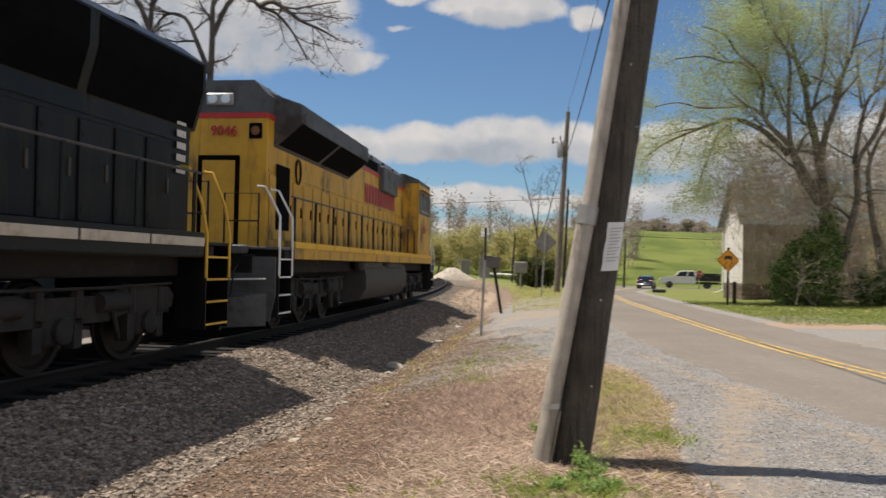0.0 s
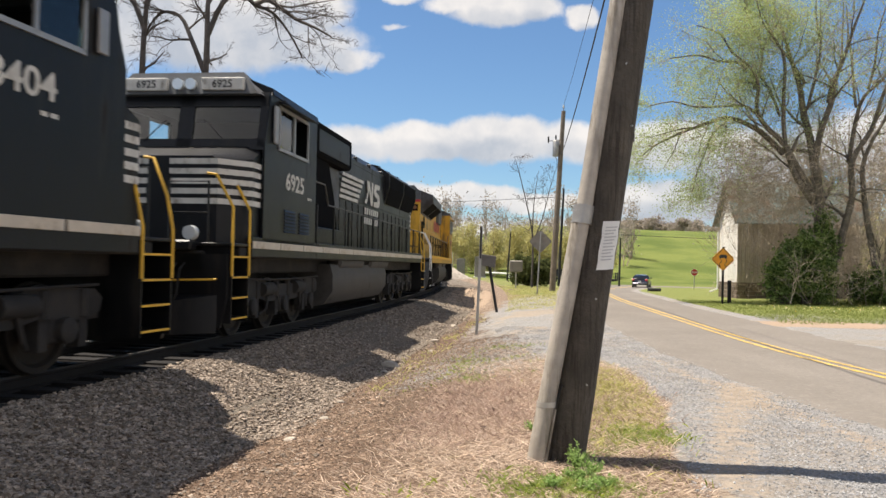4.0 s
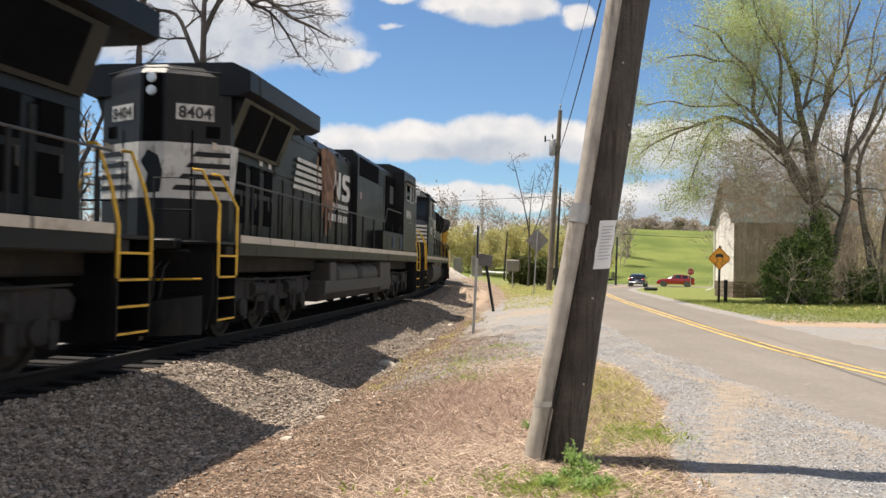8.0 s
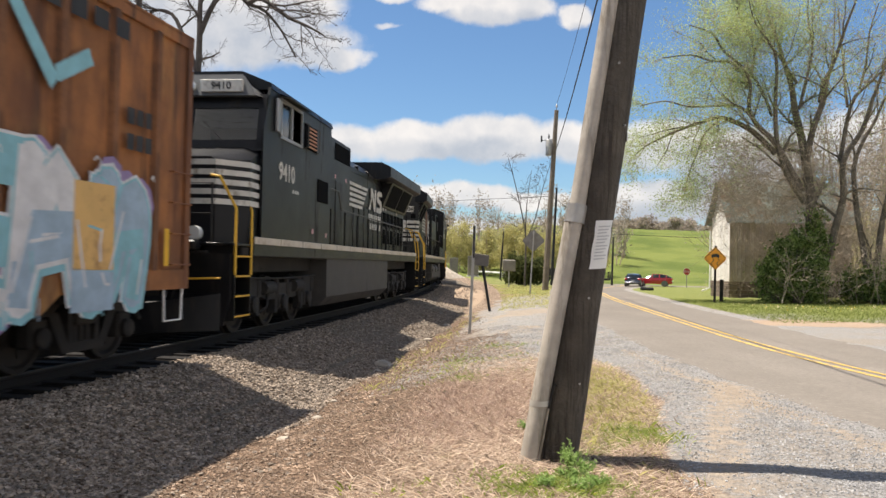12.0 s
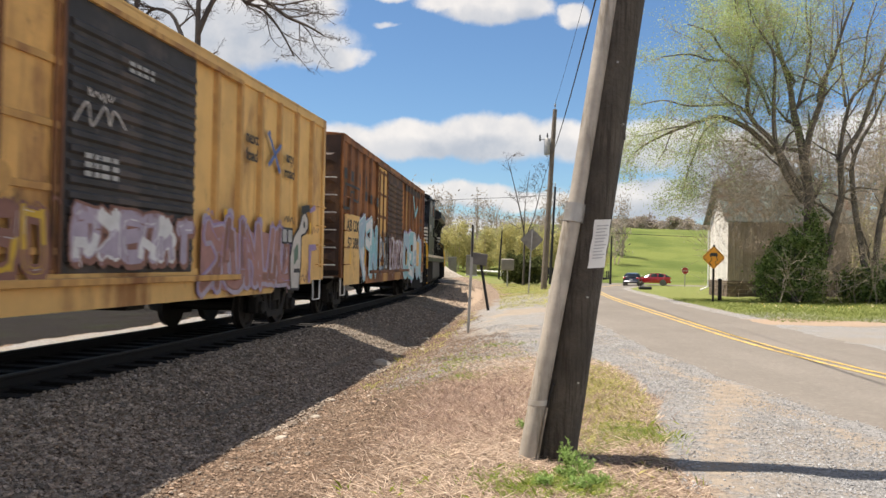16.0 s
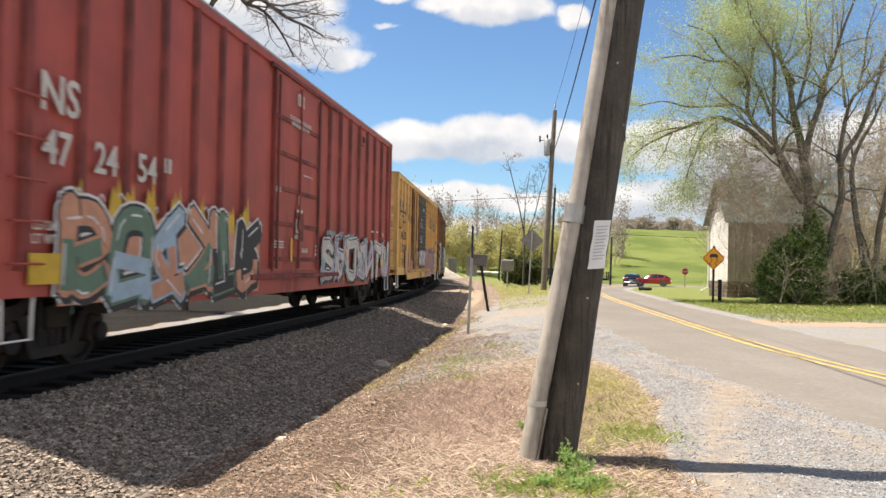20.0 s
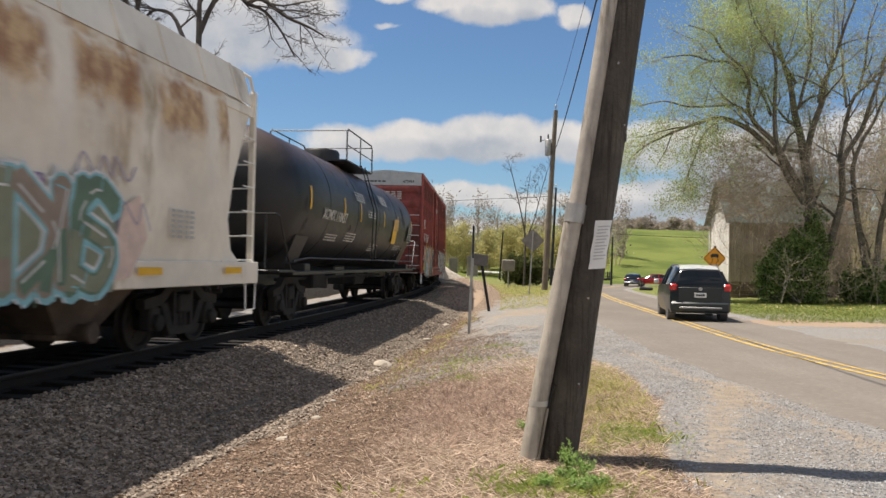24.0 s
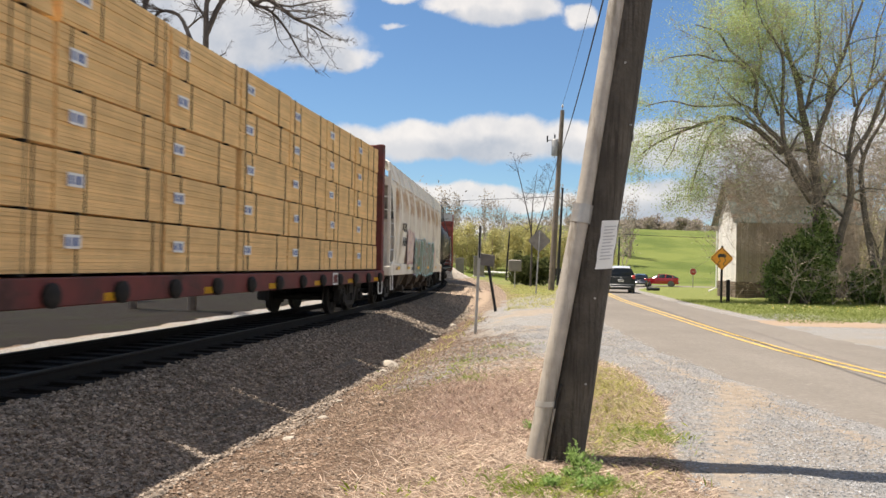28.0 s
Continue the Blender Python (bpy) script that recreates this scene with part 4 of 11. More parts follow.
def other_side(x, y, z):
    return Matrix.Translation((x, y, z)) @ Matrix(((0, 0, -1, 0), (-1, 0, 0, 0), (0, 1, 0, 0), (0, 0, 0, 1)))


def front_at(x, y, z):
    return Matrix.Translation((x, y, z)) @ Matrix(((-1, 0, 0, 0), (0, 0, 1, 0), (0, 1, 0, 0), (0, 0, 0, 1)))


def bars(name, material, car, m, widths, height, gap, label="", rows=1, lead=1.8, skew=0.0):
    """Plain bars where small writing stands: widths along, rows downward."""
    s = Shape()
    for r in range(rows):
        x = -sum(widths) / 2 - gap * (len(widths) - 1) / 2
        for w in widths:
            w2 = w * random.uniform(0.8, 1.0)
            z = -r * height * lead
            s.add([(x + skew * z, z, 0), (x + w2 + skew * z, z, 0), (x + w2 + skew * (z + height), z + height, 0), (x + skew * (z + height), z + height, 0)], [(0, 1, 2, 3)])
            x += w + gap
    ob = new(name, s.mesh(name, material))
    ob.parent = car
    ob.matrix_basis = m
    tagged(ob, label, kind="stuff")
    return ob


def flat(name, polys, material, car, m, label="", lift=0.0):
    s = Shape()
    for p in polys:
        s.add([(q[0], q[1], lift) for q in p], [tuple(range(len(p)))])
    ob = new(name, s.mesh(name, material))
    ob.parent = car
    ob.matrix_basis = m
    if label:
        tagged(ob, label, kind="stuff" if len(polys) > 6 else "")
    return ob


STROKES = [
    [[(1, 1), (0.05, 0.9), (0, 0.05), (1, 0)], [(0.05, 0.5), (0.8, 0.58)]],
    [[(0.05, 1), (0, 0)], [(0.95, 1), (0.1, 0.48), (1.05, -0.05)]],
    [[(0, -0.05), (0.1, 1), (0.85, 0.05), (1, 1.05)]],
    [[(1, 0.85), (0.4, 1.02), (0.05, 0.7), (0.9, 0.4), (0.7, 0.02), (-0.05, 0.12)]],
    [[(0, 0), (0.45, 1.05), (1, -0.05)], [(0.22, 0.35), (0.85, 0.42)]],
    [[(-0.05, 1), (1.05, 0.92)], [(0.5, 0.95), (0.42, 0)]],
    [[(0, 1), (0.08, 0.1), (0.6, -0.05), (1, 0.2), (0.95, 1)]],
    [[(0.1, 0), (0, 1), (0.9, 0.85), (0.85, 0.55), (0.1, 0.45), (1, 0)]]]


def band(line, w, rng=None):
    """The outline of a brush stroke of width w along a line."""
    l, r = [], []
    for i, p in enumerate(line):
        a, b = Vector(line[max(i - 1, 0)]), Vector(line[min(i + 1, len(line) - 1)])
        d = (b - a).normalized()
        n = Vector((-d.y, d.x)) * w * 0.5
        e = d * (w * 0.3 if i == len(line) - 1 else -w * 0.3 if i == 0 else 0)
        l.append((p[0] + n.x + e.x, p[1] + n.y + e.y))
        r.append((p[0] - n.x + e.x, p[1] - n.y + e.y))
    return [[l[i], r[i], r[i + 1], l[i + 1]] for i in range(len(line) - 1)]


def bend(line, cuts=4):
    """A softly curved line through the points of a polyline."""
    p = [Vector(q) for q in line]
    out = []
    for i in range(len(p) - 1):
        a, b, c, d = p[max(i - 1, 0)], p[i], p[i + 1], p[min(i + 2, len(p) - 1)]
        for k in range(cuts):
            t = k / cuts
            out.append(0.5 * ((2 * b) + (c - a) * t + (2 * a - 5 * b + 4 * c - d) * t * t + (3 * b - a - 3 * c + d) * t ** 3))
    return out + [p[-1]]


def disc(c, r, n=9):
    return [(c[0] + r * math.cos(a * 2 * math.pi / n), c[1] + r * math.sin(a * 2 * math.pi / n)) for a in range(n)]


def graffiti(car, m, length, height, n, fills, edge, rim, seed, label, halo=None, weight=0.26, ground=None, flames=0):
    """A sprayed piece of n swollen letters-like signs: flames or haze, rim, outline with a drop edge, fill, tints, cuts and shine, in thin layers over a side."""
    rng = random.Random(seed)
    w = length / n
    bw = min(w * 1.15, height) * weight
    layers = {}

    def put(order, colour, polys):
        layers.setdefault((order, colour), []).extend(polys)

    def stroke(order, colour, pts, width):
        put(order, colour, band(pts, width))
        put(order, colour, [disc(pts[0], width / 2), disc(pts[-1], width / 2)])
    for i in range(flames):
        x = length * (-0.48 + 0.96 * (i + rng.random()) / flames)
        z, h, b = height * 0.40, height * rng.uniform(0.2, 0.42), height * rng.uniform(0.06, 0.12)
        put(0, halo, [[(x - b * 1.6, z - 0.3), (x + b * 1.6, z - 0.3), (x + b, z + h * 0.3), (x + b * 0.5, z + h), (x + b * 0.1, z + h * 0.45), (x - b * 0.5, z + h * 0.7), (x - b, z + h * 0.2)]])
    order_of = list(range(len(STROKES)))
    rng.shuffle(order_of)
    for i in range(n):
        fx, fz, tw = rng.random() < 0.5, rng.random() < 0.5, rng.random() < 0.35
        sk = [[((1 - u if fx else u), (1 - v if fz else v)) for u, v in (((q, p) for p, q in l) if tw else l)] for l in STROKES[order_of[i % len(order_of)]] + [STROKES[order_of[(i + 3) % len(order_of)]][0][:2]]]
        x0 = -length / 2 + i * w + w * rng.uniform(0.02, 0.1)
        ww = w * rng.uniform(0.82, 0.95)
        hh = height * rng.uniform(0.86, 1.0)
        zb = -height / 2 + (height - hh) * rng.random()
        sh = rng.uniform(-0.12, 0.16)
        main, second = fills[i % len(fills)], fills[(i + 1) % len(fills)]
        if ground:
            put(1, ground, [[(x0 - 0.1 * w, -height * rng.uniform(0.44, 0.5)), (x0 + w, -height * rng.uniform(0.44, 0.5)), (x0 + w, height * rng.uniform(0.2, 0.42)), (x0 + w * 0.5, height * rng.uniform(0.3, 0.46)), (x0 - 0.1 * w, height * rng.uniform(0.2, 0.42))]])
        for line in sk:
            raw = [(x0 + ww * min(max(u, 0.08), 0.92) + sh * (v - 0.5) * hh + rng.uniform(-0.06, 0.06) * w, zb + hh * (0.10 + 0.80 * min(max(v, 0), 1)) + rng.uniform(-0.04, 0.04) * hh) for u, v in line]
            pts = bend(raw)
            if halo and not flames:
                for q in pts[::3]:
                    put(1, halo, [disc((q.x + rng.uniform(-0.1, 0.1), q.y + rng.uniform(-0.05, 0.12)), bw * rng.uniform(0.55, 0.95))])
            if rim:
                stroke(2, rim, pts, bw + 0.14)
            stroke(3, edge, [q + Vector((0.035, -0.045)) for q in pts], bw + 0.06)
            stroke(3, edge, pts, bw + 0.07)
            stroke(4, main, pts, bw)
            low = [q for q in pts if q.y < zb + hh * rng.uniform(0.4, 0.6)]
            if len(low) > 1:
                put(5, second, band([q + Vector((0.0, 0.0)) for q in low], bw * 0.72))
            for j in range(0, len(pts) - 2, 3):
                if rng.random() < 0.55:
                    o = (pts[j + 1] - pts[j]).orthogonal().normalized() * bw * rng.uniform(0.12, 0.3)
                    put(6, rim or "white", band([pts[j] + o, pts[j + 1] + o, pts[j + 2] + o], bw * 0.10))
                if rng.random() < 0.3:
                    a = (pts[j + 1] - pts[j]).orthogonal().normalized() * bw * 0.5
                    put(6, edge, band([pts[j] - a, pts[j] + a * rng.uniform(-0.2, 0.6)], bw * 0.08))
        for j in range(2):
            x, z = x0 + rng.uniform(0, 1) * w, rng.uniform(0.42, 0.54) * height
            put(6, rim or edge, band(bend([(x, z), (x + 0.05, z + 0.05), (x + rng.uniform(0.05, 0.15), z - 0.02)]), 0.022))
        x = x0 + rng.uniform(0.1, 0.9) * w
        put(4, second, band([(x, -height * 0.42), (x + 0.01, -height * rng.uniform(0.5, 0.6))], 0.02))
    g = None
    lift = 0.0
    for (order, c), polys in sorted(layers.items()):
        lift += 0.0012
        s = Shape()
        for j, p in enumerate(polys):
            s.add([(q[0], q[1], lift + 0.000004 * (j % 200)) for q in p], [tuple(range(len(p)))])
        o = new("graffiti" if g is None else "spray_layer", s.mesh("spray", SPRAY[c]))
        if g is None:
            g = o
            o.parent, o.matrix_basis = car, m
            tagged(o, label, kind="stuff")
        else:
            o.parent = g
            tagged(o, kind="stuff")
    return g


def scrawl(car, m, length, height, colour, seed, width=0.025, name="spray_tag", label="quick thin spray scribble"):
    """A quick looping tag of one thin line."""
    rng = random.Random(seed)
    n = max(4, int(length / height * 2.2))
    pts = [((i + rng.uniform(-0.5, 0.5)) / n * length - length / 2, height * (0.5 if i % 2 else -0.5) * rng.uniform(0.4, 1.0)) for i in range(n + 1)]
    ob = flat(name, band(bend(pts), width), SPRAY[colour], car, m, label)
    return tagged(ob, label, kind="stuff")


# ---- locomotives, built with the nose towards -y ----
STANCHION = made(Shape().box(-0.03, 0.03, -0.05, 0.05, 0, 0.12).tube([(0, 0, 0.1), (0, 0, 1.0)], 0.028, 6), "stanchion", NSBLACK)


def ns_mark(car, start, z, x, turned=False):
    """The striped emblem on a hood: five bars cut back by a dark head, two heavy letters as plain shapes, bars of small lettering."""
    stripes = [[(-0.07 * i, 0.66 - 0.155 * i), (2.52 - 0.17 * i, 0.66 - 0.155 * i), (2.40 - 0.17 * i, 0.615 - 0.155 * i), (2.46 - 0.17 * i, 0.57 - 0.155 * i), (-0.04 - 0.07 * i, 0.57 - 0.155 * i)] for i in range(5)]
    letters = [[(2.62, 0.04), (2.90, 0.02), (3.02, 0.14), (3.00, 0.40), (2.90, 0.30), (2.86, 0.14), (2.76, 0.16)],
               [(2.90, 0.73), (3.24, 0.73), (3.52, 0.30), (3.54, 0.73), (3.80, 0.73), (3.74, 0.0), (3.50, 0.0), (3.18, 0.48), (3.08, 0.22), (2.98, 0.5)],
               [(3.90, 0.0), (3.88, 0.17), (4.42, 0.17), (4.46, 0.28), (4.02, 0.34), (3.90, 0.46), (3.94, 0.66), (4.12, 0.74), (4.74, 0.74), (4.76, 0.58), (4.26, 0.58), (4.24, 0.49), (4.66, 0.42), (4.80, 0.30), (4.74, 0.08), (4.54, 0.0)]]
    for sd in (1, -1):
        if (sd > 0) != turned:
            m = side_at(x, start, z) if sd > 0 else other_side(-x, start, z)
        else:
            m = side_at(x, start - 4.8, z) if sd > 0 else other_side(-x, start + 4.8, z)
        for q in stripes:
            flat("emblem_stripe", [q], DECAL, car, m, "weathered white stripe")
        for q in letters:
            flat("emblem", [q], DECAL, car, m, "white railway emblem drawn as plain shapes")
        bars("company_lettering", DECAL, car, m @ pose(3.62, -0.30, 0), [0.24, 0.26, 0.24, 0.22, 0.26, 0.22, 0.24], 0.19, 0.05, "white bars of company lettering", 2, 1.55, 0.18)


def steps(car, sx, sy, yc, rail, dark=NSBLACK):
    """A corner step well with treads, side plates and a bent grab rail."""
    x0, x1 = sorted((sx * 0.98, sx * 1.5))
    well = part("step_well", Shape().box(min(sx * 0.98, sx * 1.0), max(sx * 0.98, sx * 1.0), yc - 0.36, yc + 0.36, 0.35, 1.6), dark, car)
    for y in (yc - 0.36, yc + 0.34):
        part("side_plate", Shape().box(x0, x1, y, y + 0.02, 0.35, 1.6), dark, well)
    for i in range(4):
        z = 0.40 + i * 0.33
        t = part("step", Shape().box(x0 + 0.02, x1, yc - 0.33, yc + 0.33, z, z + 0.035, 0.005), dark, well)
        part("step_edge", Shape().box(min(sx * 1.502, sx * 1.49), max(sx * 1.505, sx * 1.49), yc - 0.33, yc + 0.33, z + 0.004, z + 0.034), rail, well, "painted step edge")
    for d in (-0.36, 0.36):
        part("grab_rail", Shape().tube([(sx * 1.50, yc + d, 1.1), (sx * 1.50, yc + d, 1.75), (sx * 1.46, yc + d - sy * 0.1, 2.2), (sx * 1.2, yc + d - sy * 0.02, 2.72), (sx * 1.05, yc + d, 2.74)], 0.024, 7), rail, car, "bent painted grab rail")


def loco(name, label, number, style, turned, body, roof, stripe, rail, hood, top, cab, window, rad, low_sill=0.0, rise=None, hw=0.95):
    """hood: its ends; cab: front, back and roof height; window: its edges; rad: the ends of the radiator section."""
    car = thing(name, label, "locomotive", group="locomotives of the train")
    part("underframe", Shape().box(-1.05, 1.05, -10.1, 10.1, 1.12, 1.5, 0.03).box(-1.46, 1.46, -9.6, 9.6, 1.40, 1.58, 0.02), UNDER, car)
    part("walkway", Shape().box(-1.5, 1.5, -10.1, 10.1, 1.58, 1.63, 0.01), body if body is not LOCOYELLOW else LOCOGREY, car)
    seg = made(Shape().box(-0.012, 0.012, -0.68, 0.68, 0.03, 0.155, 0.004), "sill_stripe", stripe)
    for sx in (-1, 1):
        part("side_sill", Shape().box(min(sx * 1.46, sx * 1.51), max(sx * 1.46, sx * 1.51), -9.2, 9.2, 1.42, 1.76, 0.008), body, car)
        for i in range(13):
            dup("sill_stripe", seg, car, pose(sx * 1.522, -8.5 + i * 1.415, 1.60 - low_sill), "cream reflective sill stripe")
    # tanks below
    if style == "EMD":
        prof = [(-1.42, 1.05), (-1.35, 1.3), (1.35, 1.3), (1.42, 1.05), (1.42, 0.66), (1.2, 0.36), (0.9, 0.29), (-0.9, 0.29), (-1.2, 0.36), (-1.42, 0.66)]
        part("fuel_tank", Shape().prism(prof, "y", -3.7, 2.6), TANKGREY, car, "dusty rounded fuel tank")
        for y in (-3.0, 0.4):
            for sx in (-1, 1):
                part("air_reservoir", Shape().lathe([(0.02, 0), (0.12, 0.01), (0.19, 0.08), (0.19, 2.5), (0.12, 2.58), (0.02, 2.6)], (sx * 1.25, y, 1.36), "y", 14), TANKGREY, car)
    else:
        tk = Shape().prism([(-1.46, 1.42), (1.46, 1.42), (1.46, 0.52), (1.25, 0.3), (-1.25, 0.3), (-1.46, 0.52)], "y", -4.2, 3.4) if name != "locomotive_dash" else Shape().prism([(-1.46, 0.9), (1.46, 0.9), (1.46, 0.62), (1.25, 0.42), (-1.25, 0.42), (-1.46, 0.62)], "y", -4.2, 3.8)
        part("fuel_tank", tk, TANKGREY, car, "dusty slab-sided fuel tank")
    loco_truck(car, -6.55)
    loco_truck(car, 6.55)
    couplers(car, -10.35, 10.35)
    for sy in (-1, 1):
        pl = Shape()
        pl.prism([(-1.45, 1.45), (1.45, 1.45), (1.45, 0.75), (1.35, 0.28), (-1.35, 0.28), (-1.45, 0.75)], "y", *sorted((sy * 10.02, sy * 10.1)))
        pl.loft([[(-1.3, sy * 10.1, 0.8), (1.3, sy * 10.1, 0.8), (1.3, sy * 10.1, 0.2), (-1.3, sy * 10.1, 0.2)], [(-0.1, sy * 10.5, 0.62), (0.1, sy * 10.5, 0.62), (0.1, sy * 10.62, 0.16), (-0.1, sy * 10.62, 0.16)]])
        part("pilot", pl, body if body is not LOCOYELLOW else LOCOGREY, car, "blunt pilot plate with plough")
        part("anticlimber", Shape().box(-0.95, 0.95, *sorted((sy * 10.08, sy * 10.34)), 1.5, 1.66, 0.03), body if body is not LOCOYELLOW else LOCOGREY, car)
        for i, xh in enumerate((-0.75, -0.62, -0.5, 0.5, 0.62, 0.75)):
            part("hose", Shape().tube([(xh, sy * 10.1, 1.3), (xh, sy * 10.28, 1.2), (xh * 0.95, sy * 10.3, 0.8), (xh * 0.8, sy * 10.2, 0.62)], 0.02, 5), RUBBER, car)
        part("cut_lever", Shape().tube([(-1.3, sy * 10.15, 1.05), (-0.4, sy * 10.22, 1.02), (0.4, sy * 10.22, 1.02), (1.3, sy * 10.15, 1.05)], 0.018, 5), rail, car)
        for sx in (-1, 1):
            steps(car, sx, sy, sy * 9.65, rail if not (style == "EMD" and body is LOCOYELLOW and sx * sy > 5) else WHITERAIL)
        for sx in (-1, 1):
            part("end_rail", Shape().tube([(sx * 1.1, sy * 10.05, 1.62), (sx * 1.1, sy * 10.05, 2.6), (sx * 0.45, sy * 10.05, 2.6), (sx * 0.45, sy * 10.05, 1.62)], 0.02, 6).tube([(sx * 1.1, sy * 10.05, 2.1), (sx * 0.45, sy * 10.05, 2.1)], 0.016, 5), NSBLACK, car)
    # hood
    h0, h1 = hood
    part("hood", Shape().prism([(-hw, 1.63), (hw, 1.63), (hw, top - 0.28), (hw - 0.28, top), (-hw + 0.28, top), (-hw, top - 0.28)], "y", h0, h1), body, car, "dirty engine hood")
    low = 4.22 if body is LOCOYELLOW else top - 0.40
    hood_rf = Shape().prism([(-hw - 0.012, low), (-hw - 0.012, top - 0.27), (-hw + 0.27, top + 0.012), (hw - 0.27, top + 0.012), (hw + 0.012, top - 0.27), (hw + 0.012, low), (hw - 0.02, low), (hw - 0.02, top - 0.3), (-hw + 0.02, top - 0.3), (-hw + 0.02, low)], "y", h0 + 0.02, h1 - 0.01)
    part("hood_roof", hood_rf, roof, car)
    door = made(Shape().box(-0.015, 0.015, -0.31, 0.31, 0.0, 1.25, 0.01).box(0.0, 0.022, -0.27, -0.22, 0.12, 0.2).box(0.0, 0.022, -0.27, -0.22, 1.02, 1.1), "hood_door", body if body is LOCOYELLOW else NSDOOR)
    latch = made(Shape().box(0.012, 0.04, 0.19, 0.235, 0.52, 0.74, 0.008), "latch", LATCH if body is not LOCOYELLOW else GRILLE)
    for sx in (-1, 1):
        for i in range(20):
            y = h0 + 0.75 + i * 0.72
            if y < h1 - 0.4:
                d = dup("hood_door", door, car, pose(sx * (hw + 0.012), y, 1.80, 0, 0, 0 if sx > 0 else 180))
                dup("latch", latch, d, pose(0, 0, 0))
        part("hood_seam", Shape().box(*sorted((sx * (hw - 0.01), sx * (hw + 0.02))), h0 + 0.1, h1 - 0.1, 3.12, 3.16), body, car)
        for i in range(9):
            y = h0 + 0.6 + i * (h1 - h0 - 1.2) / 8
            part("lift_lug", Shape().box(*sorted((sx * (hw - 0.12), sx * (hw + 0.03))), y - 0.05, y + 0.05, top - 0.30, top - 0.16, 0.01), roof, car)
    for i in range(6):
        y = h0 + 1.0 + i * (h1 - h0 - 2.0) / 5
        part("roof_lug", Shape().box(-0.62, -0.54, y - 0.08, y + 0.08, top, top + 0.07, 0.01), roof, car)
        part("roof_lug", Shape().box(0.54, 0.62, y - 0.08, y + 0.08, top, top + 0.07, 0.01), roof, car)
    for i in range(5):
        part("exhaust_cap" if i == 0 else "roof_hatch", Shape().box(-0.45, 0.45, h0 + 1.8 + i * 1.25, h0 + 2.7 + i * 1.25, top, top + 0.09 + 0.1 * (i == 2), 0.03), roof, car)
    # radiator end
    if style == "EMD":
        r0, r1 = rad
        zt, lip, foot = (4.66, 3.95, 3.35) if body is not LOCOYELLOW else (4.74, 4.10, 3.62)
        fl = Shape()
        wide = 1.12 if body is not LOCOYELLOW else 1.5
        fl.prism([(-hw, foot), (-wide, lip), (-wide, zt - 0.28), (-0.7, zt), (0.7, zt), (wide, zt - 0.28), (wide, lip), (hw, foot)], "y", r0, r1)
        part("radiator", fl, roof, car, "flared radiator section")
        for sx in (-1, 1):
            g = Shape()
            a, b, c2, d = (sx * (hw + 0.02), foot + 0.02), (sx * (wide + 0.012), lip - 0.02), (sx * (wide + 0.012), zt - 0.32), (sx * (hw + 0.02), zt - 0.32)
            for k in range(2):
                ya, yb = r0 + 0.1 + k * (r1 - r0) / 2, r0 + (k + 1) * (r1 - r0) / 2 - 0.1
                g.add([(a[0], ya, a[1]), (a[0], yb, a[1]), (b[0], yb, b[1]), (b[0], ya, b[1])], [(0, 1, 2, 3)])
                if body is not LOCOYELLOW:
                    g.add([(b[0], ya, b[1]), (b[0], yb, b[1]), (c2[0], yb, c2[1]), (c2[0], ya, c2[1])], [(0, 1, 2, 3)])
            part("radiator_grille", g, GRILLE, car, "black wire grille")
        for y in (r0 + 0.9, r0 + 2.6, r0 + 4.3):
            part("fan", Shape().lathe([(0.05, zt - 0.1), (0.62, zt - 0.1), (0.62, zt + 0.08), (0.5, zt + 0.12), (0.05, zt + 0.12)], (0, y, 0), "z", 20), roof, car)
    else:
        w0, w1 = rad
        part("radiator_wing", Shape().prism([(-1.52, 4.20), (-1.52, 4.53), (-1.2, 4.68), (1.2, 4.68), (1.52, 4.53), (1.52, 4.20), (1.35, 4.12), (-1.35, 4.12)], "y", w0, w1), body, car, "overhanging radiator wings")
        for sx in (-1, 1):
            part("wing_bracket", Shape().prism([(sx * hw, 3.28), (sx * (hw + 0.06), 3.28), (sx * 1.36, 4.13), (sx * hw, 4.13)], "y", w0 + 1.2, h1 - 0.06), body, car)
        for sx in (-1, 1):
            n = 2
            for y in (w0 + 0.9, w0 + 2.9):
                part("step_light", Shape().box(*sorted((sx * 1.2, sx * 1.32)), y, y + 0.16, 4.085, 4.12, 0.01), LATCH, car, "small walkway light")
            step = (h1 - 0.3 - w0 - 1.4) / n
            for k in range(n):
                ya = w0 + 1.4 + k * step
                g = Shape()
                p, q = (sx * (hw + 0.085), 3.34), (sx * 1.335, 4.06)
                g.add([(p[0] + sx * 0.012, ya + 0.08, p[1]), (p[0] + sx * 0.012, ya + step - 0.08, p[1]), (q[0] + sx * 0.012, ya + step - 0.08, q[1]), (q[0] + sx * 0.012, ya + 0.08, q[1])], [(0, 1, 2, 3)])
                part("radiator_grille", g, GRILLE, car, "black radiator grille")
            for k in range(int((h1 - 0.3 - w0 - 1.95) / 0.72) + 1):
                for z in (2.02, 2.62):
                    part("hood_vent", Shape().box(*sorted((sx * (hw + 0.02), sx * (hw + 0.045))), w0 + 1.5 + k * 0.72, w0 + 1.95 + k * 0.72, z, z + 0.5, 0.01), GRILLE, car)
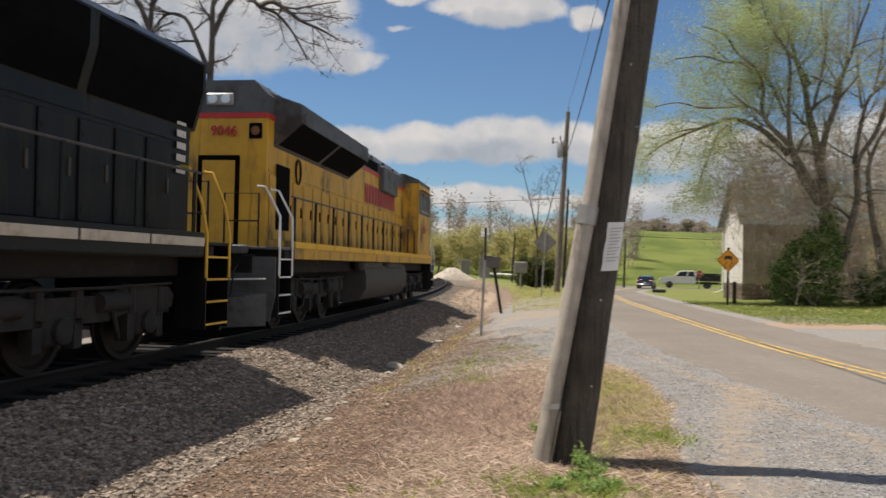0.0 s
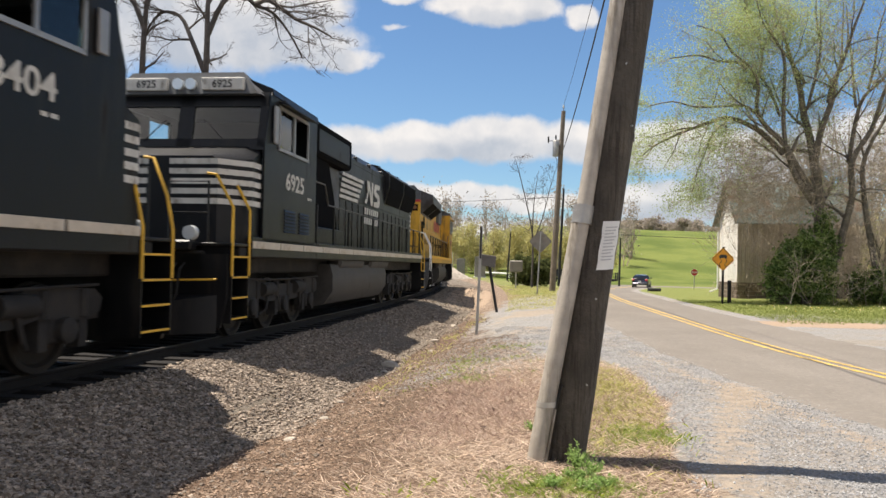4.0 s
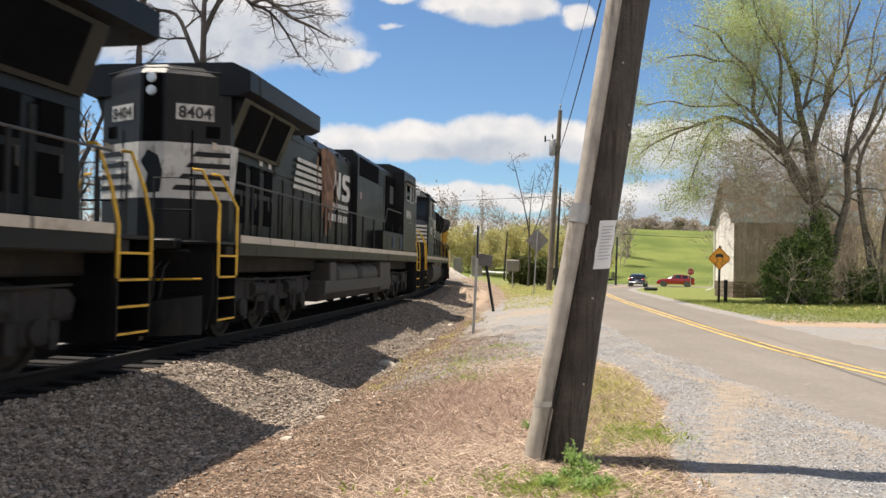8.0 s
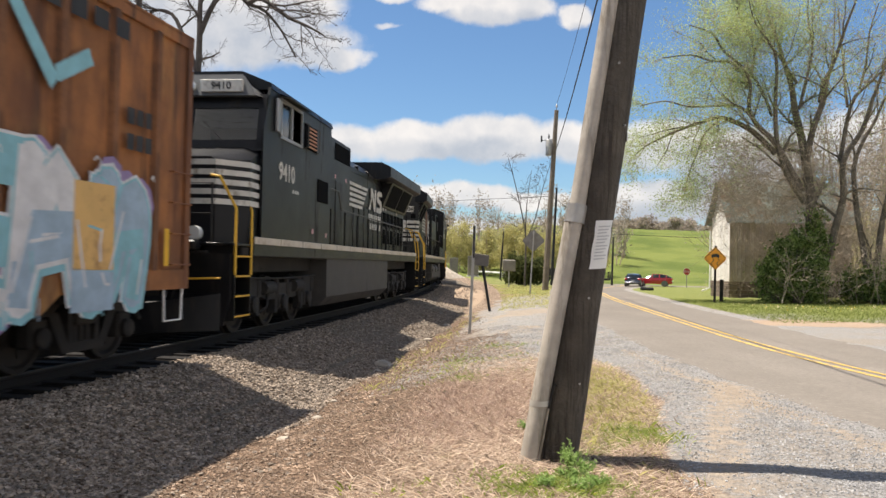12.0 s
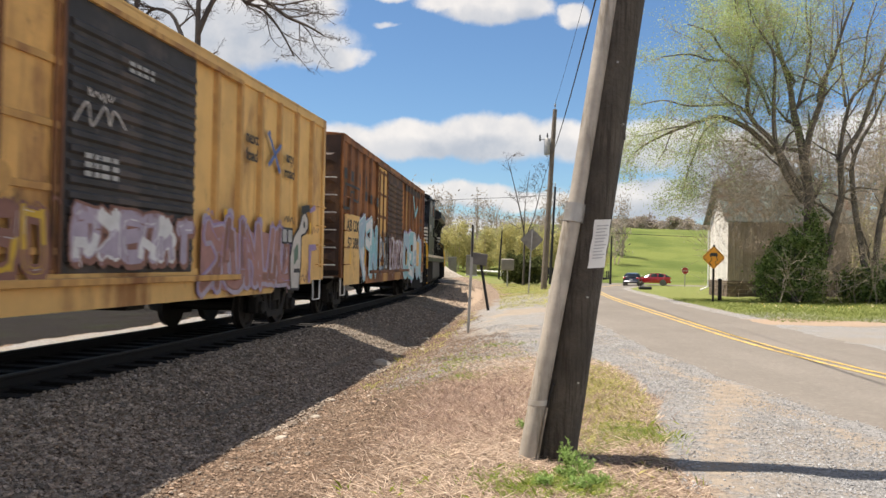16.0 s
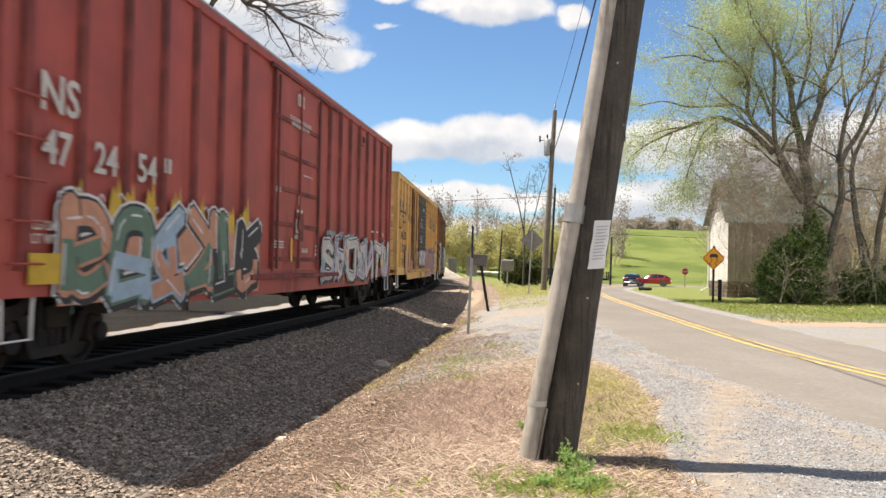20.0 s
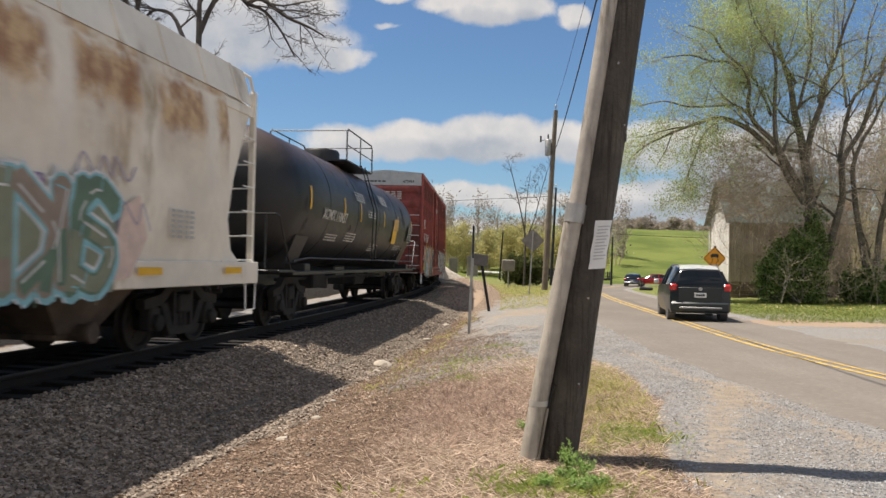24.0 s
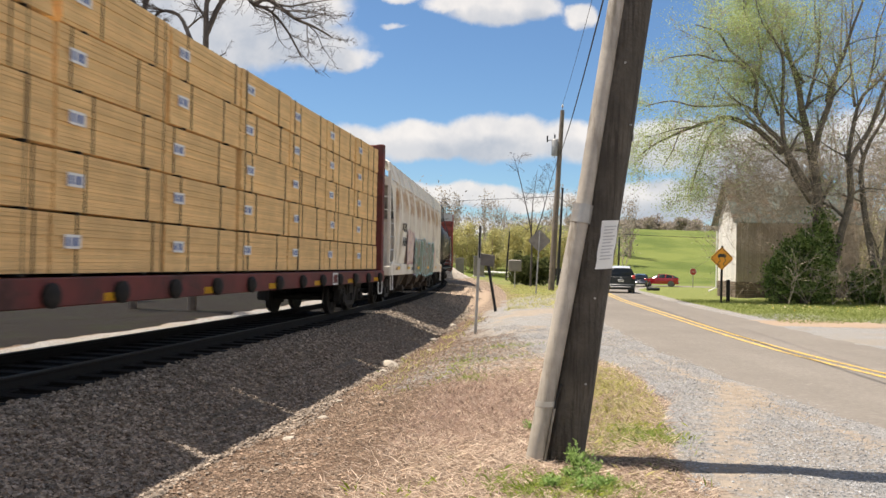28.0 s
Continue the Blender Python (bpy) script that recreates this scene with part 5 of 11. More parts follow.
            for k, y in enumerate((w0 + 1.6, w0 + 2.1, w0 + 4.3)):
                flat("hood_notice", [[(-0.09, -0.06), (0.09, -0.06), (0.09, 0.06), (-0.09, 0.06)]], DECAL if k != 2 else CREAM, car, side_at(hw + 0.012, y, 3.24) if sx > 0 else other_side(-hw - 0.012, y, 3.24), "small pale warning plate")
    # hood end
    part("end_door", Shape().box(-0.33, 0.33, h1, h1 + 0.03, 1.7, 3.3, 0.01), body, car)
    part("end_headlight", Shape().box(-0.28, 0.28, h1, h1 + 0.06, 4.36 if body is LOCOYELLOW else 3.72, 4.60 if body is LOCOYELLOW else 3.95, 0.03), GASKET, car)
    for x in (-0.13, 0.13):
        part("headlight", Shape().lathe([(0.005, 0.0), (0.095, 0.0), (0.09, 0.03), (0.005, 0.035)], (x, h1 + 0.055, 4.48 if body is LOCOYELLOW else 3.835), "y", 14), LAMP, car, "sealed-beam headlight")
    # cab
    c0, c1, ct = cab
    side = [(c0 - 0.25, 1.63), (c1, 1.63), (c1, ct - 0.3), (c1, ct - 0.3), (c0 + 0.05, ct - 0.3), (c0 - 0.05, 4.25), (c0 - 0.25, 3.35)]
    wy0, wy1, wz0, wz1 = window
    for sx in (-1, 1):
        x0, x1 = sorted((sx * 1.47, sx * 1.51))
        cabin = Shape()
        cabin.prism([(c0 - 0.25, 1.63), (c1, 1.63), (c1, wz0), (c0 - 0.24, wz0)], "x", x0, x1)
        cabin.prism([(wy1, wz0), (c1, wz0), (c1, ct - 0.25), (wy1, ct - 0.25)], "x", x0, x1)
        cabin.prism([(wy0, wz1), (wy1, wz1), (wy1, ct - 0.25), (wy0, ct - 0.25)], "x", x0, x1)
        cabin.prism([(c0 - 0.24, wz0), (wy0, wz0), (wy0, ct - 0.25), (c0 + 0.08, ct - 0.25), (c0 - 0.02, 4.2)], "x", x0, x1)
        part("cab_side", cabin, body, car, "riveted cab side with a window opening")
    part("cab", Shape().box(-1.5, 1.5, c1 - 0.04, c1, 1.63, ct - 0.25), body, car, "steel crew cab")
    part("cab_lining", Shape().box(-1.44, 1.44, c0 + 0.9, c1 - 0.1, 1.66, 3.3), CABIN, car)
    part("cab_roof", Shape().prism([(-1.53, ct - 0.28), (-1.5, ct - 0.16), (-0.95, ct + 0.06), (0.95, ct + 0.06), (1.5, ct - 0.16), (1.53, ct - 0.28)], "y", c0 + 0.12, c1 + 0.05), roof, car)
    for i in range(3):
        part("roof_antenna", Shape().box(-0.5 + i * 0.5, -0.3 + i * 0.5, c0 + 0.9, c0 + 1.2, ct + 0.05, ct + 0.13, 0.02), GASKET, car)
    for sx in (-1, 1):
        fr = Shape()
        x0, x1 = sorted((sx * 1.50, sx * 1.535))
        mid = (wy0 + wy1) / 2
        for a, b in ((wy0, wy0 + 0.05), (mid - 0.03, mid + 0.03), (wy1 - 0.05, wy1)):
            fr.box(x0, x1, a, b, wz0, wz1)
        fr.box(x0, x1, wy0, wy1, wz0 - 0.03, wz0 + 0.03).box(x0, x1, wy0, wy1, wz1 - 0.03, wz1 + 0.03)
        w = part("cab_window", fr, GASKET, car, "aluminium cab window frame")
        part("pane", Shape().box(*sorted((sx * 1.49, sx * 1.497)), wy0 + 0.04, mid, wz0, wz1), PANE, w)
        part("awning", Shape().prism([(sx * 1.52, wz1 + 0.10), (sx * 1.72, wz1 + 0.03), (sx * 1.72, wz1 + 0.01), (sx * 1.52, wz1 + 0.07)], "y", wy0 - 0.05, wy1 + 0.05), body, car)
        part("mirror", Shape().box(*sorted((sx * 1.53, sx * 1.58)), wy0 - 0.34, wy0 - 0.16, wz0 + 0.05, wz1 - 0.04, 0.01), GASKET, car)
    # windscreens and nose
    wf = Shape()
    y_at = lambda z: c0 - 0.25 + (z - 3.35) * 0.22
    for xa, xb in ((-1.5, -1.36), (-0.14, 0.14), (1.36, 1.5)):
        wf.loft([[(xa, y_at(3.35), 3.35), (xb, y_at(3.35), 3.35), (xb, y_at(3.35) + 0.08, 3.35), (xa, y_at(3.35) + 0.08, 3.35)], [(xa, y_at(4.3), 4.3), (xb, y_at(4.3), 4.3), (xb, y_at(4.3) + 0.08, 4.3), (xa, y_at(4.3) + 0.08, 4.3)]])
    for za, zb in ((3.3, 3.5), (4.1, 4.36)):
        wf.loft([[(-1.5, y_at(za), za), (1.5, y_at(za), za), (1.5, y_at(za) + 0.08, za), (-1.5, y_at(za) + 0.08, za)], [(-1.5, y_at(zb), zb), (1.5, y_at(zb), zb), (1.5, y_at(zb) + 0.08, zb), (-1.5, y_at(zb) + 0.08, zb)]])
    part("cab_front", wf, body, car)
    for sx in (-1, 1):
        xa, xb = sorted((sx * 0.14, sx * 1.36))
        pn = Shape().add([(xa, y_at(3.5) + 0.03, 3.5), (xb, y_at(3.5) + 0.03, 3.5), (xb, y_at(4.1) + 0.03, 4.1), (xa, y_at(4.1) + 0.03, 4.1)], [(0, 1, 2, 3)])
        ws = part("windscreen", pn, PANE, car, "raked cab windscreen")
        part("wiper", Shape().tube([(sx * 0.75, y_at(3.5) - 0.02, 3.46), (sx * 0.35, y_at(3.8) - 0.02, 3.85)], 0.012, 5), BLACKSTEEL, car)
    n0 = c0 - 0.25
    n1 = -9.75 if style != "EMD" else -9.55
    wn = 1.44
    part("nose", Shape().loft([[(-wn, n0 + 0.05, 1.63), (wn, n0 + 0.05, 1.63), (wn, n0 + 0.05, 3.28), (wn - 0.25, n0 + 0.05, 3.38), (-wn + 0.25, n0 + 0.05, 3.38), (-wn, n0 + 0.05, 3.28)],
                               [(-wn, n1 + 0.5, 1.63), (wn, n1 + 0.5, 1.63), (wn, n1 + 0.5, 3.08), (wn - 0.25, n1 + 0.5, 3.2), (-wn + 0.25, n1 + 0.5, 3.2), (-wn, n1 + 0.5, 3.08)],
                               [(-wn + 0.42, n1, 1.63), (wn - 0.42, n1, 1.63), (wn - 0.42, n1, 2.98), (wn - 0.5, n1, 3.08), (-wn + 0.5, n1, 3.08), (-wn + 0.42, n1, 2.98)]]), body, car, "broad safety-cab nose")
    s = Shape()
    for i in range(5):
        z = 2.28 + i * 0.165
        for sx in (-1, 1):
            s.add([(sx * 0.18, n1 - 0.006, z), (sx * (wn - 0.415), n1 - 0.006, z), (sx * (wn - 0.415), n1 - 0.006, z + 0.095), (sx * 0.18, n1 - 0.006, z + 0.095)], [(0, 1, 2, 3)])
            e2 = min(n0 + 0.1, n1 + 1.0 + 0.07 * i)
            a, b = (sx * (wn - 0.412), n1 - 0.006), (sx * (wn + 0.008), n1 + 0.5)
            s.add([(a[0], a[1], z), (b[0], b[1], z), (b[0], b[1], z + 0.095), (a[0], a[1], z + 0.095)], [(0, 1, 2, 3)])
            s.add([(b[0], b[1], z), (b[0], e2, z), (b[0], e2 + 0.02, z + 0.095), (b[0], b[1], z + 0.095)], [(0, 1, 2, 3)])
    part("nose_stripes", s, DECAL, car, "five white stripes wrapped round the nose", smooth=False)
    part("nose_emblem", Shape().add([(-0.2, n1 - 0.009, 2.25), (0.15, n1 - 0.009, 2.3), (0.22, n1 - 0.009, 2.75), (0.05, n1 - 0.009, 3.0), (-0.15, n1 - 0.009, 2.85), (-0.22, n1 - 0.009, 2.5)], [(0, 1, 2, 3, 4, 5)]), NSBLACK, car)
    for sx in (-1, 1):
        part("ditch_light", Shape().lathe([(0.005, 0), (0.11, 0), (0.12, 0.12), (0.005, 0.14)], (sx * 0.85, -10.2, 1.78), "y", 14), LAMP, car, "ditch light")
    brow = n0 - 0.08
    part("number_board_housing", Shape().loft([[(-1.35, brow + 0.1, 4.30), (1.35, brow + 0.1, 4.30), (1.5, brow + 0.6, 4.30), (-1.5, brow + 0.6, 4.30)], [(-1.05, brow + 0.2, 4.70), (1.05, brow + 0.2, 4.70), (1.0, brow + 0.65, 4.70), (-1.0, brow + 0.65, 4.70)]]), LOCOGREY, car)
    for sx in (-1, 1):
        part("number_board", Shape().box(*sorted((sx * 0.32, sx * 1.1)), brow + 0.06, brow + 0.16, 4.36, 4.58, 0.01), DECAL, car)
        lettering(number, 0.19, BARDARK, car, rear_at(sx * 0.71, brow + 0.055, 4.405), "board_number", 0.002)
        part("headlight", Shape().lathe([(0.005, 0), (0.1, 0), (0.1, 0.08), (0.005, 0.1)], (sx * 0.12, brow + 0.05, 4.47), "y", 14), LAMP, car, "sealed-beam headlight")
    # rails along the walkway
    rise = c1 + 1.1 if rise is None else rise
    for sx in (-1, 1):
        ys = [c1 + 0.35 + i * 1.42 for i in range(int((9.1 - c1) / 1.42) + 1)]
        for y in ys:
            dup("stanchion", STANCHION, car, pose(sx * 1.44, y, 1.62))
        part("handrail", Shape().tube([(sx * 1.44, c1 + 0.05, 3.1), (sx * 1.44, rise - 0.15, 3.1), (sx * 1.44, rise + 0.15, 2.66), (sx * 1.44, 9.2, 2.62)], 0.019, 6), LATCH, car, "long tubular handrail")
    TRAIN.append((car, turned))
    return car


def louvres(car, x, y0, y1, z0, z1, n, material, sides=(1, -1)):
    for sx in sides:
        s = Shape()
        for i in range(n):
            z = z0 + (z1 - z0) * i / n
            s.loft([[(sx * x, y0, z), (sx * (x + 0.03), y0, z), (sx * (x + 0.03), y1, z), (sx * x, y1, z)], [(sx * x, y0, z + (z1 - z0) / n * 0.6), (sx * (x + 0.005), y0, z + (z1 - z0) / n * 0.6), (sx * (x + 0.005), y1, z + (z1 - z0) / n * 0.6), (sx * x, y1, z + (z1 - z0) / n * 0.6)]])
        part("louvres", s, material, car)


def yellow_loco():
    car = loco("locomotive", "yellow and grey diesel locomotive with red striping, hood end trailing", "9046", "EMD", True, LOCOYELLOW, LOCOGREY, REFLECT, WHITERAIL,
               (-5.6, 9.3), 4.84, (-8.45, -5.55, 4.72), (-7.9, -6.05, 3.42, 4.14), (3.0, 8.9))
    s = Shape()
    for sx in (-1, 1):
        s.box(*sorted((sx * 0.955, sx * 0.972)), -5.5, 9.3, 4.12, 4.22)
    s.box(-0.95, 0.95, 9.305, 9.32, 4.12, 4.22)
    part("hood_end_roof", Shape().prism([(-0.962, 4.22), (0.962, 4.22), (0.962, 4.57), (0.68, 4.852), (-0.68, 4.852), (-0.962, 4.57)], "y", 9.28, 9.312), LOCOGREY, car, "grey upper hood end")
    part("red_band", s, REDLINE, car, "red stripe under the grey roof")
    lettering("9046", 0.27, REDNUM, car, front_at(-0.1, 9.335, 3.78), "number", 0.003)
    for sx in (-1, 1):
        part("marker_light", Shape().box(*sorted((sx * 0.6, sx * 0.86)), 9.3, 9.34, 3.72, 4.02, 0.02), GRILLE, car)
        part("marker_lens", Shape().lathe([(0.01, 9.335), (0.09, 9.335), (0.085, 9.36), (0.01, 9.365)], (sx * 0.73, 0, 3.87), "y", 12), RUSTSEAM, car)
        # No hollow here: a black panel on the hood paints the recess's shade.
        part("hood_recess", Shape().box(*sorted((sx * 0.985, sx * 0.995)), 8.0, 8.8, 2.0, 3.3), GRILLE, car, "thin black panel painting the shade of a hood-side recess")
        part("dark_window", Shape().box(*sorted((sx * 1.512, sx * 1.522)), -8.4, -5.7, 3.3, 4.2), LOCOGREY, car)
        lettering("9046", 0.4, REDNUM, car, side_at(1.53, -6.9, 2.6) if sx > 0 else other_side(-1.53, -6.9, 2.6), "number", 0.003)
        for i in range(11):
            flat("hood_letter", [[(-2.2 + i * 0.42, 0), (-1.9 + i * 0.42, 0), (-1.9 + i * 0.42, 0.55), (-2.2 + i * 0.42, 0.55)]], REDNUM, car, side_at(0.985, -1.2, 3.2) if sx > 0 else other_side(-0.985, -1.2, 3.2), "red bar of company lettering")
        part("air_intake", Shape().box(*sorted((sx * 0.9, sx * 1.12)), -3.4, -1.0, 3.7, 4.5, 0.04), LOCOGREY, car, "grey air filter box")
        part("dynamic_brake_grille", Shape().box(*sorted((sx * 0.955, sx * 0.985)), -0.7, 2.6, 4.26, 4.52, 0.01), GRILLE, car)
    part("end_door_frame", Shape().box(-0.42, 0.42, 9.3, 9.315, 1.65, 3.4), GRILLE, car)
    part("coiled_cable", Shape().tube([(-0.98, 7.4 + 0.16 * math.cos(t * 0.5), 3.3 + 0.26 * math.sin(t * 0.5)) for t in range(40)], 0.025, 5), NSBLACK, car)
    return car


def wide_black():
    car = loco("locomotive", "black diesel locomotive with white nose stripes and rounded fuel tank", "6925", "EMD", False, NSBLACK, NSBLACK, CREAM, YELLOWRAIL,
               (-5.6, 9.7), 4.56, (-8.45, -5.55, 4.62), (-8.0, -6.17, 3.42, 4.19), (4.35, 9.85), 0.07)
    for sx in (1, -1):
        lettering("6925", 0.46, DECAL, car, side_at(1.515, -6.96, 2.72) if sx > 0 else other_side(-1.515, -6.96, 2.72), "number", 0.003, width=1.25)
        bars("small_stencil", DECAL, car, side_at(1.515, -6.0, 2.62) if sx > 0 else other_side(-1.515, -6.0, 2.62), [0.14, 0.1], 0.05, 0.03)
    louvres(car, 1.512, -7.6, -6.95, 1.9, 2.35, 7, NSBLACK)
    louvres(car, 1.512, -6.7, -6.05, 1.9, 2.35, 7, NSBLACK)
    part("intake_housing", Shape().box(-1.25, 1.25, -4.75, -1.4, 3.78, 4.58, 0.06), GRILLE, car, "wide black air intake housing")
    for sx in (1, -1):
        part("intake_screen", Shape().box(*sorted((sx * 1.25, sx * 1.262)), -4.5, -1.7, 3.9, 4.4, 0.004), NSDOOR, car, "recessed intake screen")
        part("equipment_locker", Shape().box(*sorted((sx * 0.9, sx * 1.3)), -5.2, -2.4, 1.64, 2.15, 0.02), NSDOOR, car, "low locker on the walkway")
        part("grey_panel", Shape().prism([(-3.2, 3.75), (-1.75, 3.75), (-1.6, 2.75), (-2.6, 2.75)], "x", *sorted((sx * 0.975, sx * 0.983))), LOCOGREY, car, "worn grey hood panel")
    part("intake_bracket", Shape().prism([(-4.7, 3.78), (-3.3, 3.78), (-2.7, 2.9), (-2.4, 2.15), (-4.7, 2.15)], "x", -1.15, 1.15), GRILLE, car, "black slanted duct below the intake")
    ns_mark(car, -1.36, 3.13, 1.002)
    for i in range(5):
        flat("end_stripe", [[(-0.12, 0.18 * i), (0.14, 0.18 * i), (0.14, 0.18 * i + 0.1), (-0.12, 0.18 * i + 0.1)]], DECAL, car, side_at(0.983, 9.4, 2.65), "white stripe at the hood end")
    part("exhaust_stack", Shape().box(-0.35, 0.35, 0.6, 1.5, 4.5, 4.66, 0.04), NSBLACK, car)
    return car


def dash_long():
    car = loco("locomotive_dash", "black diesel locomotive with a burnt brown hood patch and hood-end stripes", "8404", "GE", True, NSBLACK, NSBLACK, CREAM, YELLOWRAIL,
               (-0.6, 8.75), 4.40, (-8.6, -6.06, 4.80), (-8.05, -6.45, 3.62, 4.22), (4.7, 8.9), 0.0, -3.3)
    car.name = "locomotive"
    for sx in (1, -1):
        lettering("8404", 0.42, DECAL, car, side_at(1.515, -7.1, 2.98) if sx > 0 else other_side(-1.515, -7.1, 2.98), "number", 0.003, width=1.2)
        bars("small_stencil", DECAL, car, side_at(1.515, -7.5, 2.8) if sx > 0 else other_side(-1.515, -7.5, 2.8), [0.12, 0.12], 0.05, 0.03)
        for y in (-2.25, 0.34):
            part("air_reservoir", Shape().lathe([(0.02, 0), (0.2, 0.02), (0.32, 0.12), (0.32, 2.05), (0.2, 2.17), (0.02, 2.19)], (sx * 1.12, y, 1.02), "y", 18), TANKGREY, car, "dusty cylindrical air reservoir")
        part("filter_box", Shape().box(*sorted((sx * 0.9, sx * 1.42)), 2.65, 3.2, 0.55, 1.35, 0.03), TANKGREY, car, "dusty equipment box")
        part("valve_box", Shape().box(*sorted((sx * 0.9, sx * 1.45)), -4.1, -2.5, 0.5, 1.38, 0.03), TANKGREY, car, "dusty equipment box")
        part("battery_box", Shape().box(*sorted((sx * 1.05, sx * 1.49)), -6.06, -2.6, 1.63, 2.36, 0.015), NSDOOR, car, "low battery box beside the cab")
        part("cab_door", Shape().box(*sorted((sx * 1.1, sx * 1.16)), -6.02, -4.6, 2.3, 4.3, 0.01), GRILLE, car, "dark recessed cab doorway")
        part("door_window", Shape().box(*sorted((sx * 1.16, sx * 1.17)), -5.8, -5.2, 3.4, 4.0), LOCOGREY, car)
        part("upper_grille", Shape().box(*sorted((sx * 1.12, sx * 1.145)), -3.4, -0.75, 3.86, 4.40, 0.01), GRILLE, car, "long black upper grille")
        part("louvre_panel", Shape().box(*sorted((sx * 1.12, sx * 1.14)), -4.4, -3.6, 3.86, 4.36, 0.01), NSDOOR, car)
        flat("notice_plate", [[(-0.08, -0.1), (0.08, -0.1), (0.08, 0.1), (-0.08, 0.1)]], SPRAY["pink"], car, side_at(1.135, -1.3, 3.3) if sx > 0 else other_side(-1.135, -1.0, 3.3), "small red and white plate")
        louvres(car, 1.492, -6.0, -5.4, 1.85, 2.25, 6, NSBLACK, (sx,))
        louvres(car, 1.492, -4.6, -4.0, 1.85, 2.25, 6, NSBLACK, (sx,))
    part("equipment_hood", Shape().prism([(-1.13, 1.63), (1.13, 1.63), (1.13, 4.40), (0.95, 4.58), (-0.95, 4.58), (-1.13, 4.40)], "y", -6.1, -0.56), NSBLACK, car, "raised black equipment hood behind the cab")
    ns_mark(car, 4.6, 3.0, 1.002, True)
    burnt = [[(-0.62, 0.95), (-0.2, 1.05), (0.35, 1.0), (0.72, 0.85), (0.70, 0.35), (0.56, 0.1), (0.60, -0.35), (0.42, -0.55), (0.40, -0.95), (0.24, -0.98), (0.20, -0.5), (0.08, -0.45), (0.04, -1.12), (-0.16, -1.15), (-0.2, -0.4), (-0.34, -0.2), (-0.40, -0.7), (-0.50, -0.72), (-0.54, 0.1)], [(0.80, 0.8), (0.90, 0.78), (0.92, -0.3), (0.84, -0.5)], [(-0.98, 0.7), (-0.86, 0.75), (-0.88, -0.25), (-0.95, -0.3)]]
    for q in burnt:
        flat("burnt_patch", [q], BROWNPATCH, car, other_side(-1.006, 2.15, 3.15), "burnt brown paint patch")
    flat("scorched_edge", [[(-0.1, 0.5), (0.1, 0.55), (0.14, -0.6), (0.02, -0.95), (-0.08, -0.4)]], RUSTSEAM, car, other_side(-1.010, 2.55, 3.35), "dark scorched streak")
    # hood end: number boards, stripes, lights
    e = 9.3
    part("hood_end_cap", Shape().loft([[(-1.15, 8.65, z), (1.15, 8.65, z), (1.15, e - 0.5, z), (0.22, e, z), (-0.22, e, z), (-1.15, e - 0.5, z)] for z in (1.63, 4.42)] + [[(-0.95, 8.65, 4.58), (0.95, 8.65, 4.58), (0.95, e - 0.55, 4.58), (0.2, e - 0.12, 4.58), (-0.2, e - 0.12, 4.58), (-0.95, e - 0.55, 4.58)]]), NSBLACK, car, "faceted black hood end", smooth=False)
    part("end_headlight_panel", Shape().box(-0.15, 0.15, e - 0.02, e + 0.05, 3.3, 4.42, 0.02), GRILLE, car, "black light panel")
    part("end_grab_rail", Shape().tube([(1.0, e - 0.38, 4.48), (0.2, e + 0.04, 4.50), (-0.2, e + 0.04, 4.50), (-1.0, e - 0.38, 4.48)], 0.014, 5), NSDOOR, car)
    for z in (4.12, 4.33):
        part("headlight", Shape().lathe([(0.005, 0.0), (0.085, 0.0), (0.08, 0.03), (0.005, 0.035)], (0, e + 0.05, z), "y", 14), LAMP, car, "sealed-beam headlight")

    def facet(sx, u0, u1, z0, z1, lift, slant=0.0):
        q = []
        for u, z in ((u0, z0), (u1, z0), (u1, z1), (u0 + slant, z1)):
            q.append((sx * (0.22 + 0.93 * u + lift * 0.47), e - 0.5 * u + lift * 0.88, z))
        return q
    for sx in (-1, 1):
        part("number_board", Shape().add(facet(sx, 0.16, 0.74, 3.66, 3.93, 0.012), [(0, 1, 2, 3)]), DECAL, car, "white number board", smooth=False)
        lettering("8404", 0.27, BARDARK, car, front_at(sx * (0.22 + 0.93 * 0.45 + 0.008), e - 0.5 * 0.45 + 0.015, 3.70) @ pose(0, 0, 0, 0, -sx * 28.3, 0), "board_number", 0.002)
        part("end_stripe_panel", Shape().add(facet(sx, 0.0, 1.0, 2.35, 3.28, 0.008), [(0, 1, 2, 3)]), DECAL, car, "white striped panel across the hood end", smooth=False)
        part("end_stripe_wrap", Shape().add([(sx * 1.158, e - 0.5, 2.35), (sx * 1.158, e - 0.66, 2.35), (sx * 1.158, e - 0.86, 3.28), (sx * 1.158, e - 0.5, 3.28)], [(0, 1, 2, 3)]), DECAL, car, "white stripe end on the hood side", smooth=False)
        for i in range(4):
            z = 2.49 + i * 0.19
            part("black_stripe", Shape().add(facet(sx, 0.12 + 0.10 * i, 1.0, z, z + 0.085, 0.014, 0.06), [(0, 1, 2, 3)]), NSBLACK, car, "tapered black stripe", smooth=False)
        part("end_door_seam", Shape().add(facet(sx, 0.40, 0.43, 1.7, 3.5, 0.018), [(0, 1, 2, 3)]), GRILLE, car, smooth=False)
        part("end_vent", Shape().add(facet(sx, 0.62, 0.84, 3.38, 3.58, 0.014), [(0, 1, 2, 3)]), GRILLE, car, "small black vent", smooth=False)
    part("end_stripe_panel", Shape().box(-0.22, 0.22, e, e + 0.008, 2.35, 3.28), DECAL, car)
